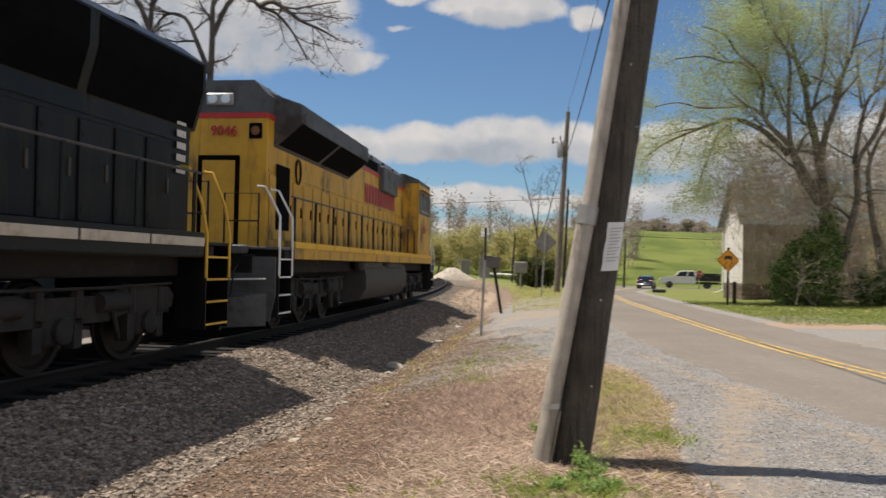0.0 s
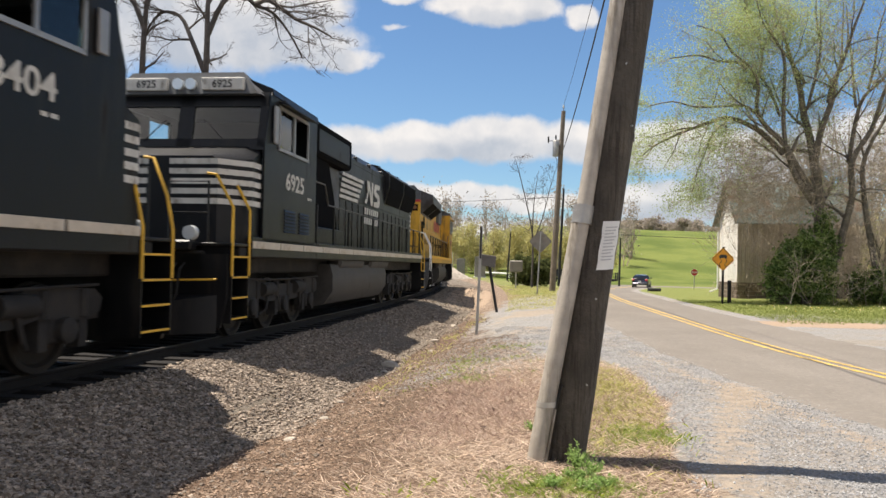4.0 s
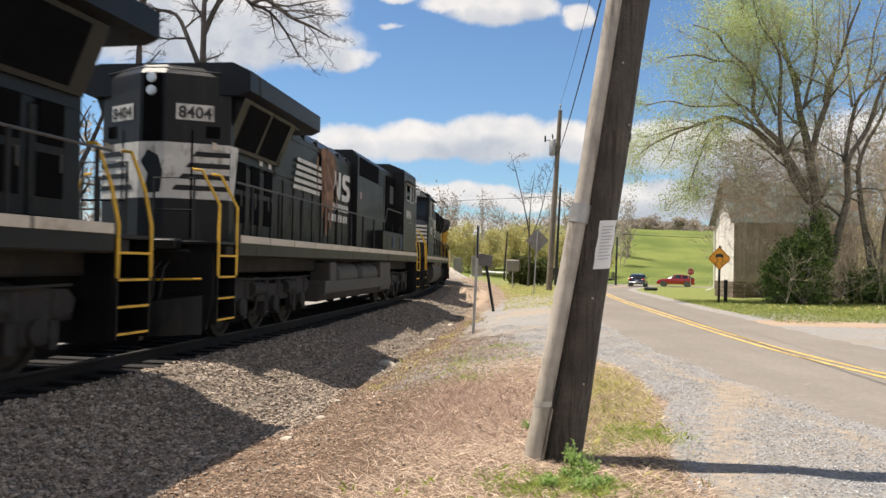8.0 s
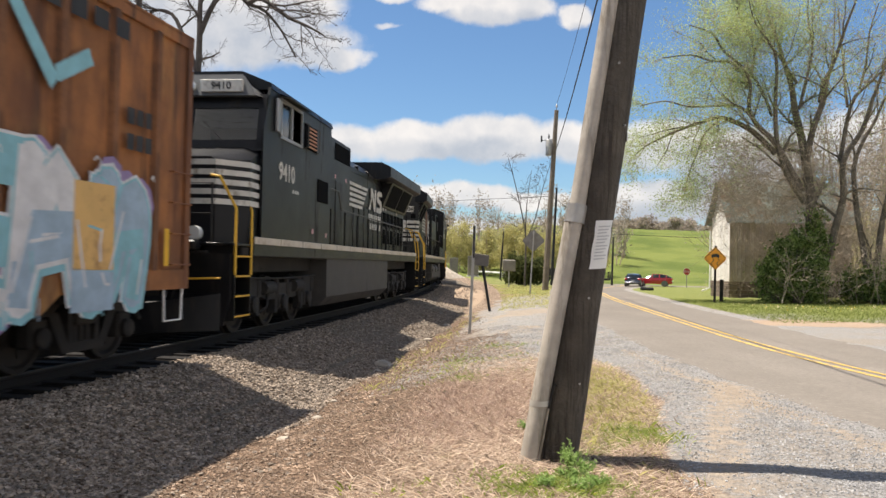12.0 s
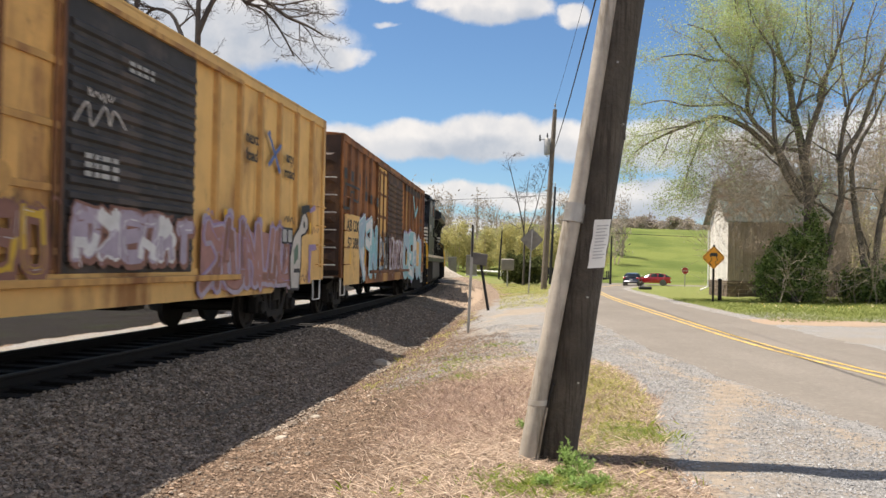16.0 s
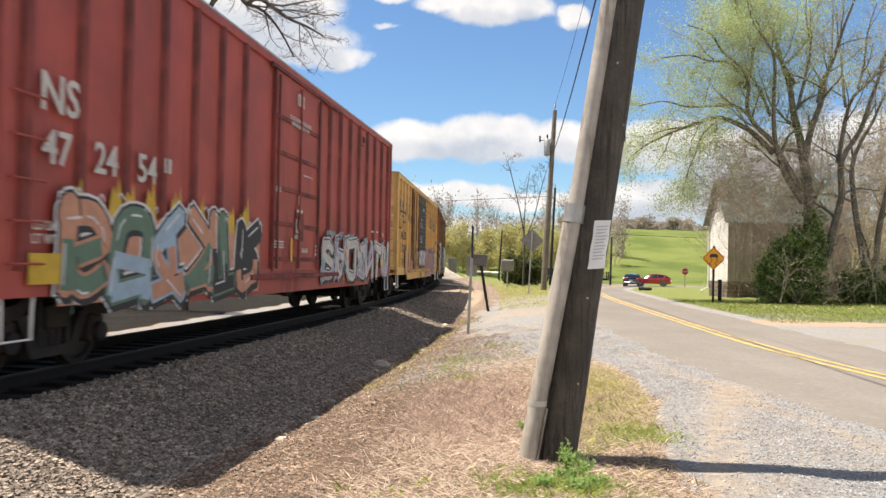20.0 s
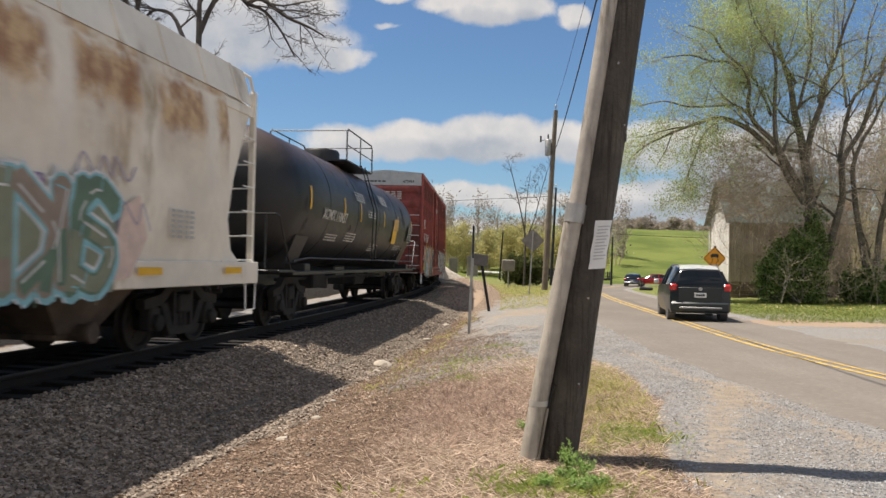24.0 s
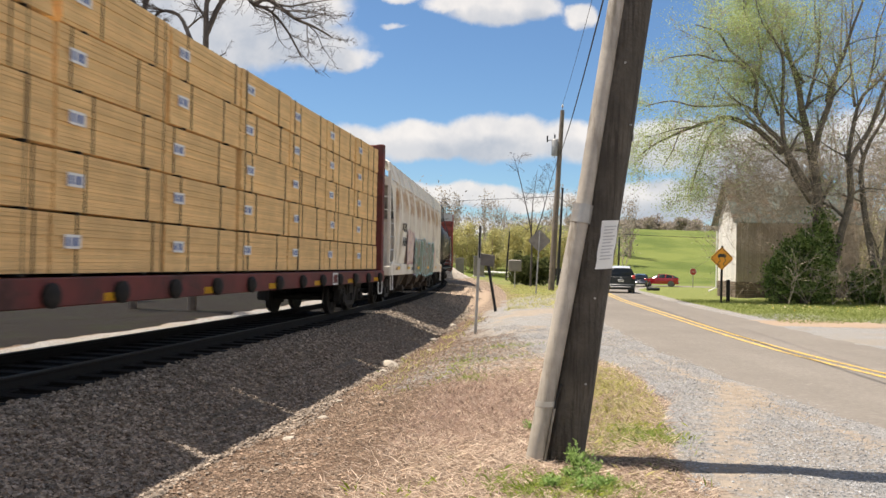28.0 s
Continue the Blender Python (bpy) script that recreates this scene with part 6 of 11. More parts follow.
    part("end_emblem", Shape().prism([(-0.16, 2.45), (0.12, 2.42), (0.05, 2.75), (0.18, 2.95), (0.06, 3.15), (-0.12, 3.05), (-0.2, 2.8)], "y", e + 0.008, e + 0.016), NSBLACK, car, "plain black emblem")
    for xh in (-0.55, -0.4, 0.4, 0.55, 0.7):
        part("hose", Shape().tube([(xh, e + 0.85, 1.5), (xh + 0.03, e + 1.05, 1.45), (xh * 0.8, e + 1.1, 1.0), (xh * 0.6, e + 1.0, 0.75)], 0.024, 6), RUBBER, car, "black coiled jumper hose")
    return car


def dash_wide():
    car = loco("locomotive", "black diesel locomotive with a broad striped nose and radiator wings", "9410", "GE", False, NSBLACK, NSBLACK, CREAM, YELLOWRAIL,
               (-4.3, 9.3), 4.40, (-8.6, -4.2, 4.76), (-7.95, -6.55, 3.70, 4.40), (3.4, 10.05), 0.0, -3.0)
    for sx in (1, -1):
        lettering("9410", 0.47, DECAL, car, side_at(1.515, -7.47, 2.90) if sx > 0 else other_side(-1.515, -7.47, 2.90), "number", 0.003, width=1.05)
        bars("small_stencil", DECAL, car, side_at(1.515, -6.9, 2.7) if sx > 0 else other_side(-1.515, -6.9, 2.7), [0.12, 0.12, 0.12], 0.07, 0.03)
        gr = part("cab_grille", Shape().box(*sorted((sx * 1.5, sx * 1.53)), -6.38, -5.47, 3.72, 4.24, 0.01), GRILLE, car, "grille with rust-red slats")
        for i in range(6):
            part("grille_slat", Shape().box(*sorted((sx * 1.525, sx * 1.55)), -6.1, -5.55, 3.76 + i * 0.08, 3.79 + i * 0.08), SPRAY["salmon"], gr)
        for y in (-6.36, -5.52):
            part("grab_bar", Shape().tube([(sx * 1.52, y, 3.7), (sx * 1.6, y, 3.74), (sx * 1.6, y, 4.2), (sx * 1.52, y, 4.24)], 0.016, 5), LATCH, car)
        part("side_hatch", Shape().box(*sorted((sx * 1.5, sx * 1.53)), -5.31, -4.46, 2.68, 3.18, 0.01), GRILLE, car)
        part("housing_grille", Shape().box(*sorted((sx * 1.3, sx * 1.315)), -3.05, -1.5, 3.92, 4.34, 0.005), GRILLE, car, "black upper grille")
        for y, z in ((-3.9, 3.55), (-3.0, 3.5), (-1.9, 3.5), (-5.7, 2.0), (-4.6, 1.95)):
            flat("notice_plate", [[(-0.07, -0.05), (0.07, -0.05), (0.07, 0.05), (-0.07, 0.05)]], SPRAY["pink"], car, side_at(1.535 if y < -4.2 else 1.312, y, z) if sx > 0 else other_side(-1.535 if y < -4.2 else -1.312, y, z), "small red and white plate")
        for y in (-3.4, -2.6):
            part("housing_door", Shape().box(*sorted((sx * 1.3, sx * 1.318)), y - 0.36, y + 0.36, 1.8, 3.4, 0.01), NSDOOR, car)
    part("equipment_housing", Shape().prism([(-1.3, 1.65), (1.3, 1.65), (1.3, 4.42), (1.05, 4.58), (-1.05, 4.58), (-1.3, 4.42)], "y", -4.15, -1.4), NSBLACK, car, "black equipment housing behind the cab")
    ns_mark(car, -0.22, 3.02, 1.002)
    part("exhaust_stack", Shape().box(-0.32, 0.32, 1.3, 2.4, 4.35, 4.74, 0.05).box(-0.38, 0.38, 1.25, 2.45, 4.70, 4.76, 0.01), NSBLACK, car)
    return car


# ---- freight cars ----
def boxcar(name, label, paint, doorpaint, length, eave, roofmat, door, posts_l, posts_r, endpaint=None, seam=None):
    car = thing(name, label, "boxcar", group="freight cars of the train")
    L = length / 2
    w = 1.53
    sill = 0.95
    part("floor", Shape().box(-w, w, -L, L, 1.0, 1.12), UNDER, car)
    part("centre_sill", Shape().box(-0.25, 0.25, -L - 0.3, L + 0.3, 0.72, 1.0).box(-1.2, 1.2, -L + 2.2, -L + 2.5, 0.8, 1.0).box(-1.2, 1.2, L - 2.5, L - 2.2, 0.8, 1.0), UNDER, car)
    part("brake_cylinder", Shape().cyl((-0.6, -0.4, 0.75), (-0.6, 0.5, 0.75), 0.16, 10), UNDER, car)
    part("air_tank", Shape().box(0.4, 1.0, 0.8, 1.3, 0.6, 0.95, 0.02), UNDER, car)
    for sx in (-1, 1):
        sd = part("side", Shape().box(*sorted((sx * (w - 0.03), sx * w)), -L, L, sill, eave - 0.05), paint, car, "ribbed steel side")
        part("side_sill", Shape().prism([(-L, sill + 0.25), (L, sill + 0.25), (L, sill - 0.02), (L - 2.8, sill - 0.02), (L - 3.1, sill - 0.22), (-L + 3.1, sill - 0.22), (-L + 2.8, sill - 0.02), (-L, sill - 0.02)], "x", *sorted((sx * (w + 0.002), sx * (w + 0.04)))), paint, sd)
        part("top_chord", Shape().box(*sorted((sx * (w - 0.02), sx * (w + 0.05))), -L, L, eave - 0.16, eave, 0.01), paint, sd)
        me = made(Shape().prism([(-0.085, 0.0), (0.085, 0.0), (0.05, sx * 0.07), (-0.05, sx * 0.07)], "z", sill + 0.24, eave - 0.15, Matrix(((0, 1, 0, 0), (1, 0, 0, 0), (0, 0, 1, 0), (0, 0, 0, 1)))), "side_post", seam or paint)
        for y in posts_l + posts_r:
            dup("side_post", me, sd, pose(sx * w, y, 0))
        for y in (-L + 0.07, L - 0.07):
            part("corner_post", Shape().box(*sorted((sx * (w - 0.02), sx * (w + 0.045))), y - 0.07, y + 0.07, sill, eave, 0.01), paint, sd)
        # doors
        for d0, d1, mat, corr in door:
            dr = part("door", Shape().box(*sorted((sx * (w + 0.01), sx * (w + 0.05))), d0, d1, sill + 0.2, eave - 0.2, 0.01), mat, car, "sliding plug door")
            if corr:
                n = 16
                rib = made(Shape().prism([(0, -0.06), (sx * 0.04, -0.03), (sx * 0.04, 0.03), (0, 0.06)], "y", d0 + 0.06, d1 - 0.06), "door_corrugation", mat)
                for i in range(n):
                    dup("door_corrugation", rib, dr, pose(sx * (w + 0.05), 0, sill + 0.38 + i * (eave - sill - 0.75) / n))
            else:
                fitting = RUSTSEAM if mat is RAILBOXWORN else seam or mat
                for y in (d0 + 0.12, (d0 + d1) / 2, d1 - 0.12):
                    part("lock_bar", Shape().tube([(sx * (w + 0.09), y, sill + 0.25), (sx * (w + 0.09), y, eave - 0.3)], 0.025, 6), fitting, dr)
                for i in range(5):
                    part("door_brace", Shape().box(*sorted((sx * (w + 0.05), sx * (w + 0.08))), d0 + 0.03, d1 - 0.03, sill + 0.4 + i * 0.68, sill + 0.48 + i * 0.68, 0.005), seam or mat, dr)
                part("lock_wheel", Shape().lathe([(0.12, sx * (w + 0.1)), (0.16, sx * (w + 0.1)), (0.16, sx * (w + 0.13)), (0.12, sx * (w + 0.13))], (0, (d0 + d1) / 2, sill + 1.15), "x", 14), seam or mat, dr)
                for y in (d0 - 0.03, d1 + 0.03):
                    part("door_edge", Shape().box(*sorted((sx * (w + 0.005), sx * (w + 0.075))), y - 0.03, y + 0.03, sill + 0.2, eave - 0.2), fitting, dr, "dark door edge")
        a, b = min(d[0] for d in door), max(d[1] for d in door)
        part("door_track", Shape().box(*sorted((sx * (w + 0.04), sx * (w + 0.13))), a - 1.2, b + 1.6, sill + 0.06, sill + 0.15, 0.01), seam or paint, car, "long steel door track")
        part("door_track", Shape().box(*sorted((sx * (w + 0.04), sx * (w + 0.1))), a - 0.3, b + 1.6, eave - 0.22, eave - 0.15), seam or paint, car)
        # ladders by the rear and front corners
        for yl in (-L + 0.35, L - 0.35):
            for i in range(5 if yl < 0 else 4):
                z = sill + 0.32 + i * 0.42
                part("rung", Shape().tube([(sx * (w + 0.05), yl - 0.25, z), (sx * (w + 0.11), yl - 0.25, z), (sx * (w + 0.11), yl + 0.25, z), (sx * (w + 0.05), yl + 0.25, z)], 0.013, 5), paint, car)
            part("stirrup", Shape().tube([(sx * w, yl - 0.24, sill), (sx * w, yl - 0.22, sill - 0.45), (sx * w, yl + 0.22, sill - 0.45), (sx * w, yl + 0.24, sill)], 0.018, 5), WHITERAIL, car, "bent step stirrup")
    for sy in (-1, 1):
        ep = endpaint or paint
        en = part("end", Shape().box(-w, w, *sorted((sy * (L - 0.03), sy * L)), sill, eave, 0.005), ep, car, "corrugated steel end")
        n = 6
        for i in range(n):
            z0 = sill + 0.35 + i * (eave - sill - 0.6) / n
            h = (eave - sill - 0.6) / n * 0.62
            part("end_corrugation", Shape().loft([[(-w + 0.12, sy * L, z0), (w - 0.12, sy * L, z0), (w - 0.12, sy * L, z0 + h), (-w + 0.12, sy * L, z0 + h)], [(-w + 0.26, sy * (L + 0.085), z0 + h * 0.3), (w - 0.26, sy * (L + 0.085), z0 + h * 0.3), (w - 0.26, sy * (L + 0.085), z0 + h * 0.7), (-w + 0.26, sy * (L + 0.085), z0 + h * 0.7)]]), ep, en)
        for i in range(6):
            z = sill + 0.3 + i * 0.43
            part("end_rung", Shape().tube([(-sy * 1.42, sy * (L + 0.02), z), (-sy * 1.42, sy * (L + 0.12), z), (-sy * 0.9, sy * (L + 0.12), z), (-sy * 0.9, sy * (L + 0.02), z)], 0.014, 5), WHITERAIL, en)
        part("crossover_step", Shape().box(-0.9, 1.4, *sorted((sy * (L + 0.05), sy * (L + 0.32))), sill - 0.02, sill + 0.02), GALV, en)
        part("end_rail", Shape().tube([(-0.7, sy * (L + 0.02), sill + 1.45), (-0.7, sy * (L + 0.13), sill + 1.45), (1.3, sy * (L + 0.13), sill + 1.45), (1.3, sy * (L + 0.02), sill + 1.45)], 0.014, 5), ep, en)
    part("hand_brake", Shape().lathe([(0.2, -L - 0.2), (0.24, -L - 0.2), (0.24, -L - 0.17), (0.2, -L - 0.17)], (-0.3, 0, 2.3), "y", 16).cyl((-0.3, -L - 0.18, 2.3), (-0.3, -L, 2.3), 0.04, 6).box(-0.52, -0.08, -L - 0.195, -L - 0.175, 2.28, 2.32).box(-0.32, -0.28, -L - 0.195, -L - 0.175, 2.08, 2.52), UNDER, car, "hand brake wheel")
    rf = Shape().prism([(-w - 0.05, eave - 0.03), (w + 0.05, eave - 0.03), (w + 0.05, eave + 0.02), (0, eave + 0.14), (-w - 0.05, eave + 0.02)], "y", -L, L)
    for i in range(13):
        y = -L + 0.6 + i * (2 * L - 1.2) / 12
        rf.prism([(-w, eave + 0.0), (w, eave + 0.0), (w, eave + 0.045), (0, eave + 0.175), (-w, eave + 0.045)], "y", y - 0.04, y + 0.04)
    part("roof", rf, roofmat, car, "low-pitched ribbed steel roof")
    freight_truck(car, -L + 1.65)
    freight_truck(car, L - 1.65)
    couplers(car, -L - 0.35, L + 0.35)
    TRAIN.append((car, False))
    return car


RX = 1.578
POSTS_L = [-7.12, -6.27, -5.3, -4.4]
POSTS_R = [2.3, 3.2, 4.1, 5.03, 6.0, 6.95]


def hook_mark(car, mat, y=-6.75, z=2.9):
    """The open-box emblem and its small plain letters as bars."""
    t = 0.07
    pts = [(-0.83, 0.27), (-0.99, -0.33), (-0.35, -0.32), (-0.23, 0.12), (0.17, 0.14), (0.13, -0.07), (0.71, -0.07), (0.81, 0.28), (-0.33, 0.28)]
    s = []
    for a, b in zip(pts, pts[1:] + pts[:1]):
        s += band([a, b], t)
    flat("emblem", s, mat, car, side_at(RX + 0.026, y, z), "black open-box outline emblem")
    for i, (dy, dz) in enumerate(((-0.82, 0.53), (-0.06, 0.53), (0.86, 0.53), (1.73, 0.55), (1.75, 0.17), (2.51, 0.14), (3.35, 0.12))):
        w, h = (0.13, 0.34) if i in (2, 3) else (0.30, 0.27)
        flat("emblem_bar", [[(dy - w / 2, dz - h / 2), (dy + w / 2, dz - h / 2), (dy + w / 2, dz + h / 2), (dy - w / 2, dz + h / 2)]], mat, car, side_at(RX + (0.026 if i < 6 else 0.052), y, z), "plain black bar of a brand name")


def side_notes(car, mat, x, y0, y1, z0, z1, n, seed, tall=0.035):
    rng = random.Random(seed)
    for i in range(n):
        bars("stencil", mat, car, side_at(x, rng.uniform(y0, y1), rng.uniform(z0, z1)), [rng.uniform(0.12, 0.3), rng.uniform(0.1, 0.25)], tall, 0.04, "", rng.randint(2, 4))


def yellow_boxcar():
    car = boxcar("boxcar", "dusty yellow boxcar with a black door and patched lower panels", RAILBOX, RAILBOX, 15.785, 4.48, RAILBOX,
                 [(-3.55, -1.6, RAILBOXWORN, False), (-1.5, 1.55, DARKDOOR, True)], POSTS_L, POSTS_R, None, YELLOWSEAM)
    hook_mark(car, BARDARK)
    lettering("AB OX", 0.42, BARDARK, car, side_at(RX + 0.028, -6.45, 2.2), "reporting_mark", 0.002, width=1.15)
    lettering("52 304", 0.38, BARDARK, car, side_at(RX + 0.028, -6.3, 1.76), "number", 0.002, width=1.15)
    lettering("next\nload", 0.3, BARDARK, car, side_at(RX + 0.028, 3.62, 3.35), "slogan", 0.002)
    lettering("any\nroad", 0.3, BARDARK, car, side_at(RX + 0.028, 5.5, 3.25), "slogan", 0.002)
    flat("arrow_mark", [[(-0.33, 0.30), (-0.26, 0.35), (0.02, 0.05), (0.32, -0.28), (0.24, -0.34), (-0.03, -0.02)], [(0.30, 0.26), (0.34, 0.19), (0.05, -0.02), (0.0, 0.06)], [(-0.02, 0.03), (0.03, -0.03), (-0.27, -0.26), (-0.34, -0.2)], [(-0.40, 0.34), (-0.30, 0.42), (-0.22, 0.36), (-0.32, 0.26)]], SPRAY["blue"], car, side_at(RX + 0.028, 4.7, 3.3), "crossed blue arrow mark")
    flat("paint_patch", [[(-0.95, -0.5), (-0.05, -0.5), (-0.05, 0.38), (-0.5, 0.45), (-0.95, 0.4)], [(0.08, -0.48), (0.7, -0.48), (0.66, 0.2), (0.3, 0.32), (0.08, 0.2)], [(0.85, -0.48), (1.4, -0.48), (1.35, -0.05), (0.85, 0.1)]], SPRAY["salmon"], car, side_at(RX + 0.026, -4.9, 1.45), "faded salmon repaint patch")
    flat("placard", [[(-0.2, -0.25), (0.2, -0.25), (0.2, 0.25), (-0.2, 0.25)]], SPRAY["black"], car, side_at(RX + 0.029, -4.1, 1.75))
    for y in (-7.05, -5.2, 2.6, 4.06, 6.82):
        flat("reflector", [[(-0.05, -0.4), (0.05, -0.4), (0.05, 0.4), (-0.05, 0.4)]], REFLECT, car, side_at(RX + 0.03, y, 1.75), "yellow reflector strip")
    graffiti(car, side_at(RX + 0.03, 3.72, 1.42), 3.9, 1.2, 5, ["rosewood", "brown", "rosewood"], "lilac", "violet", 11, "rosewood and violet spray lettering piece", "lilac", 0.2, "rosewood")
    flat("repaint_panel", [[(-0.37, -0.52), (0.37, -0.52), (0.37, 0.52), (-0.37, 0.52)]], RAILBOX, car, side_at(RX + 0.040, 6.58, 1.38), "clean yellow repaint panel")
    flat("stencil_box", [[(-0.3, -0.16), (0.3, -0.16), (0.3, 0.16), (-0.3, 0.16)]], SPRAY["black"], car, side_at(RX + 0.040, 5.42, 1.82), "black stencil square")
    flat("stencil_square", [[(0.03, -0.12), (0.26, -0.12), (0.26, 0.12), (0.03, 0.12)], [(-0.26, -0.12), (-0.04, -0.12), (-0.04, 0.12), (-0.26, 0.12)]], BARGREY, car, side_at(RX + 0.042, 5.42, 1.82))
    m = side_at(RX + 0.048, 6.2, 1.6)
    blob = [(-0.55, -0.82), (-0.1, -0.84), (0.0, -0.4), (0.02, 0.25), (0.25, 0.3), (0.42, 0.42), (0.40, 0.62), (0.2, 0.75), (0.02, 0.66), (-0.14, 0.40), (-0.45, 0.22), (-0.64, -0.2), (-0.60, -0.55)]
    flat("throw_up", [blob], SPRAY["chalk"], car, m, "white sprayed throw-up shape")
    flat("throw_up_line", [q for a, b in zip(blob, blob[1:] + blob[:1]) for q in band([a, b], 0.05)] + [[(-0.02, 0.70), (0.52, 0.78), (0.50, 0.92), (0.0, 0.86)], [(0.12, 0.42), (0.22, 0.42), (0.22, 0.55), (0.12, 0.55)], [(-0.4, -0.5), (-0.05, -0.5), (-0.05, -0.42), (-0.4, -0.42)]], SPRAY["black"], car, m, "black outline and cap of the throw-up", 0.003)
    flat("throw_up_tint", [[(-0.42, -0.05), (-0.2, 0.1), (-0.15, -0.2), (-0.4, -0.35)]], SPRAY["green"], car, m, "", 0.003)
    flat("violet_stroke", [[(0.5, 0.82), (0.85, 0.95), (0.9, 0.84), (0.52, 0.74)], [(0.5, -0.72), (0.62, -0.72), (0.66, -0.05), (0.98, -0.02), (0.98, 0.1), (0.5, 0.08)]], SPRAY["violet"], car, m, "violet spray strokes", 0.0)
    scrawl(car, side_at(RX + 0.03, 5.58, 2.15), 0.6, 0.18, "black", 7, 0.028)
    scrawl(car, side_at(RX + 0.03, 7.2, 2.0), 0.4, 0.16, "brown", 8, 0.02)
    scrawl(car, side_at(RX + 0.03, 7.2, 1.6), 0.35, 0.14, "brown", 9, 0.02)
    scrawl(car, side_at(RX + 0.043, 6.55, 1.0), 0.6, 0.2, "brown", 10, 0.03)
    graffiti(car, side_at(1.64, 0.0, 1.6), 2.8, 0.62, 6, ["lilac", "white", "lilac"], "brown", None, 12, "pale spray tag across the door", None, 0.34)
    graffiti(car, side_at(1.645, -2.5, 1.5), 1.4, 0.8, 3, ["gold", "brown"], "brown", None, 13, "small gold spray tag", None, 0.14)
    scrawl(car, side_at(1.648, -0.9, 2.98), 0.95, 0.34, "chalk", 21, 0.03)
    scrawl(car, side_at(1.648, -0.95, 3.2), 0.5, 0.12, "chalk", 22, 0.022)
    bars("stencil", BARGREY, car, side_at(1.648, -0.87, 2.46), [0.16, 0.1, 0.2, 0.14], 0.06, 0.03, "", 3, 1.7)
    bars("stencil", BARGREY, car, side_at(1.648, -0.05, 3.72), [0.14, 0.1, 0.14, 0.1], 0.05, 0.04, "", 2, 1.7)
    side_notes(car, BARDARK, RX + 0.03, -7.0, -6.0, 1.2, 1.5, 3, 22)
    return car


def rusty_boxcar():
    car = boxcar("boxcar", "rust-stained orange boxcar covered in blue and white spray paint", RAILBOXRUST, RAILBOXRUST, 15.785, 4.48, RAILBOXRUST,
                 [(-3.3, -1.75, RAILBOX, False), (-1.65, 1.5, BROWNDOOR, True)], POSTS_L, POSTS_R, BROWNDOOR, RUSTSEAM)
    hook_mark(car, SPRAY["black"], -6.9, 3.0)
    flat("number_panel", [[(-1.0, -1.05), (0.85, -1.05), (0.85, 0.75), (-1.0, 0.75)]], RAILBOX, car, side_at(RX + 0.027, -6.75, 1.8), "cleaner yellow number panel")
    lettering("AB OX", 0.42, BARDARK, car, side_at(RX + 0.030, -6.8, 2.12), "reporting_mark", 0.002, width=1.1)
    lettering("52 388", 0.4, BARDARK, car, side_at(RX + 0.030, -6.75, 1.68), "number", 0.002, width=1.15)
    graffiti(car, side_at(RX + 0.03, -4.75, 1.72), 2.5, 1.75, 3, ["sky", "white", "aqua"], "aqua", "white", 31, "tall aqua and white spray lettering", "blue", 0.26)
    graffiti(car, side_at(1.645, -2.5, 1.6), 1.4, 1.3, 3, ["white", "sky", "black"], "black", None, 34, "black and white spray scrawl on the yellow door", None, 0.16)
    graffiti(car, side_at(1.65, 0.0, 1.6), 2.9, 1.25, 8, ["lilac", "white", "lilac"], "brown", None, 32, "white spray scrawl on the brown door", None, 0.2)
    graffiti(car, side_at(RX + 0.03, 4.3, 1.62), 4.8, 1.7, 4, ["sky", "aqua", "white"], "aqua", "white", 33, "aqua spray lettering with violet haze", "violet", 0.28)
    flat("repaint_panel", [[(-0.38, -0.55), (0.38, -0.55), (0.38, 0.45), (-0.38, 0.45)]], RAILBOX, car, side_at(RX + 0.042, 5.6, 1.75), "clean yellow repaint panel")
    flat("sky_panel", [[(-0.4, -0.25), (0.4, -0.25), (0.4, 0.2), (-0.4, 0.25)]], SPRAY["sky"], car, side_at(RX + 0.042, 5.6, 0.98), "pale blue sprayed panel")
    bars("slogan_bars", BARDARK, car, side_at(RX + 0.03, 6.5, 3.0), [0.16, 0.16, 0.16], 0.2, 0.04, "two faded rows of dark lettering bars", 2, 1.6)
    flat("spray_cross", [[(-0.75, 0.5), (-0.58, 0.55), (0.12, -0.2), (0, -0.35)], [(0.62, 0.25), (0.72, 0.08), (0.12, -0.25), (0.05, -0.08)]], SPRAY["aqua"], car, side_at(RX + 0.03, 4.8, 3.45), "two aqua spray strokes")
    for y in (-7.05, -5.2, 2.6, 4.4, 7.2):
        flat("reflector", [[(-0.06, -0.25), (0.06, -0.25), (0.06, 0.25), (-0.06, 0.25)]], REFLECT, car, side_at(RX + 0.034, y, 1.5), "yellow reflector strip")
    bars("faded_lettering", BARDARK, car, side_at(RX + 0.026, 4.2, 4.0), [0.3] * 10, 0.22, 0.12, "faded row of dark lettering bars")
    return car


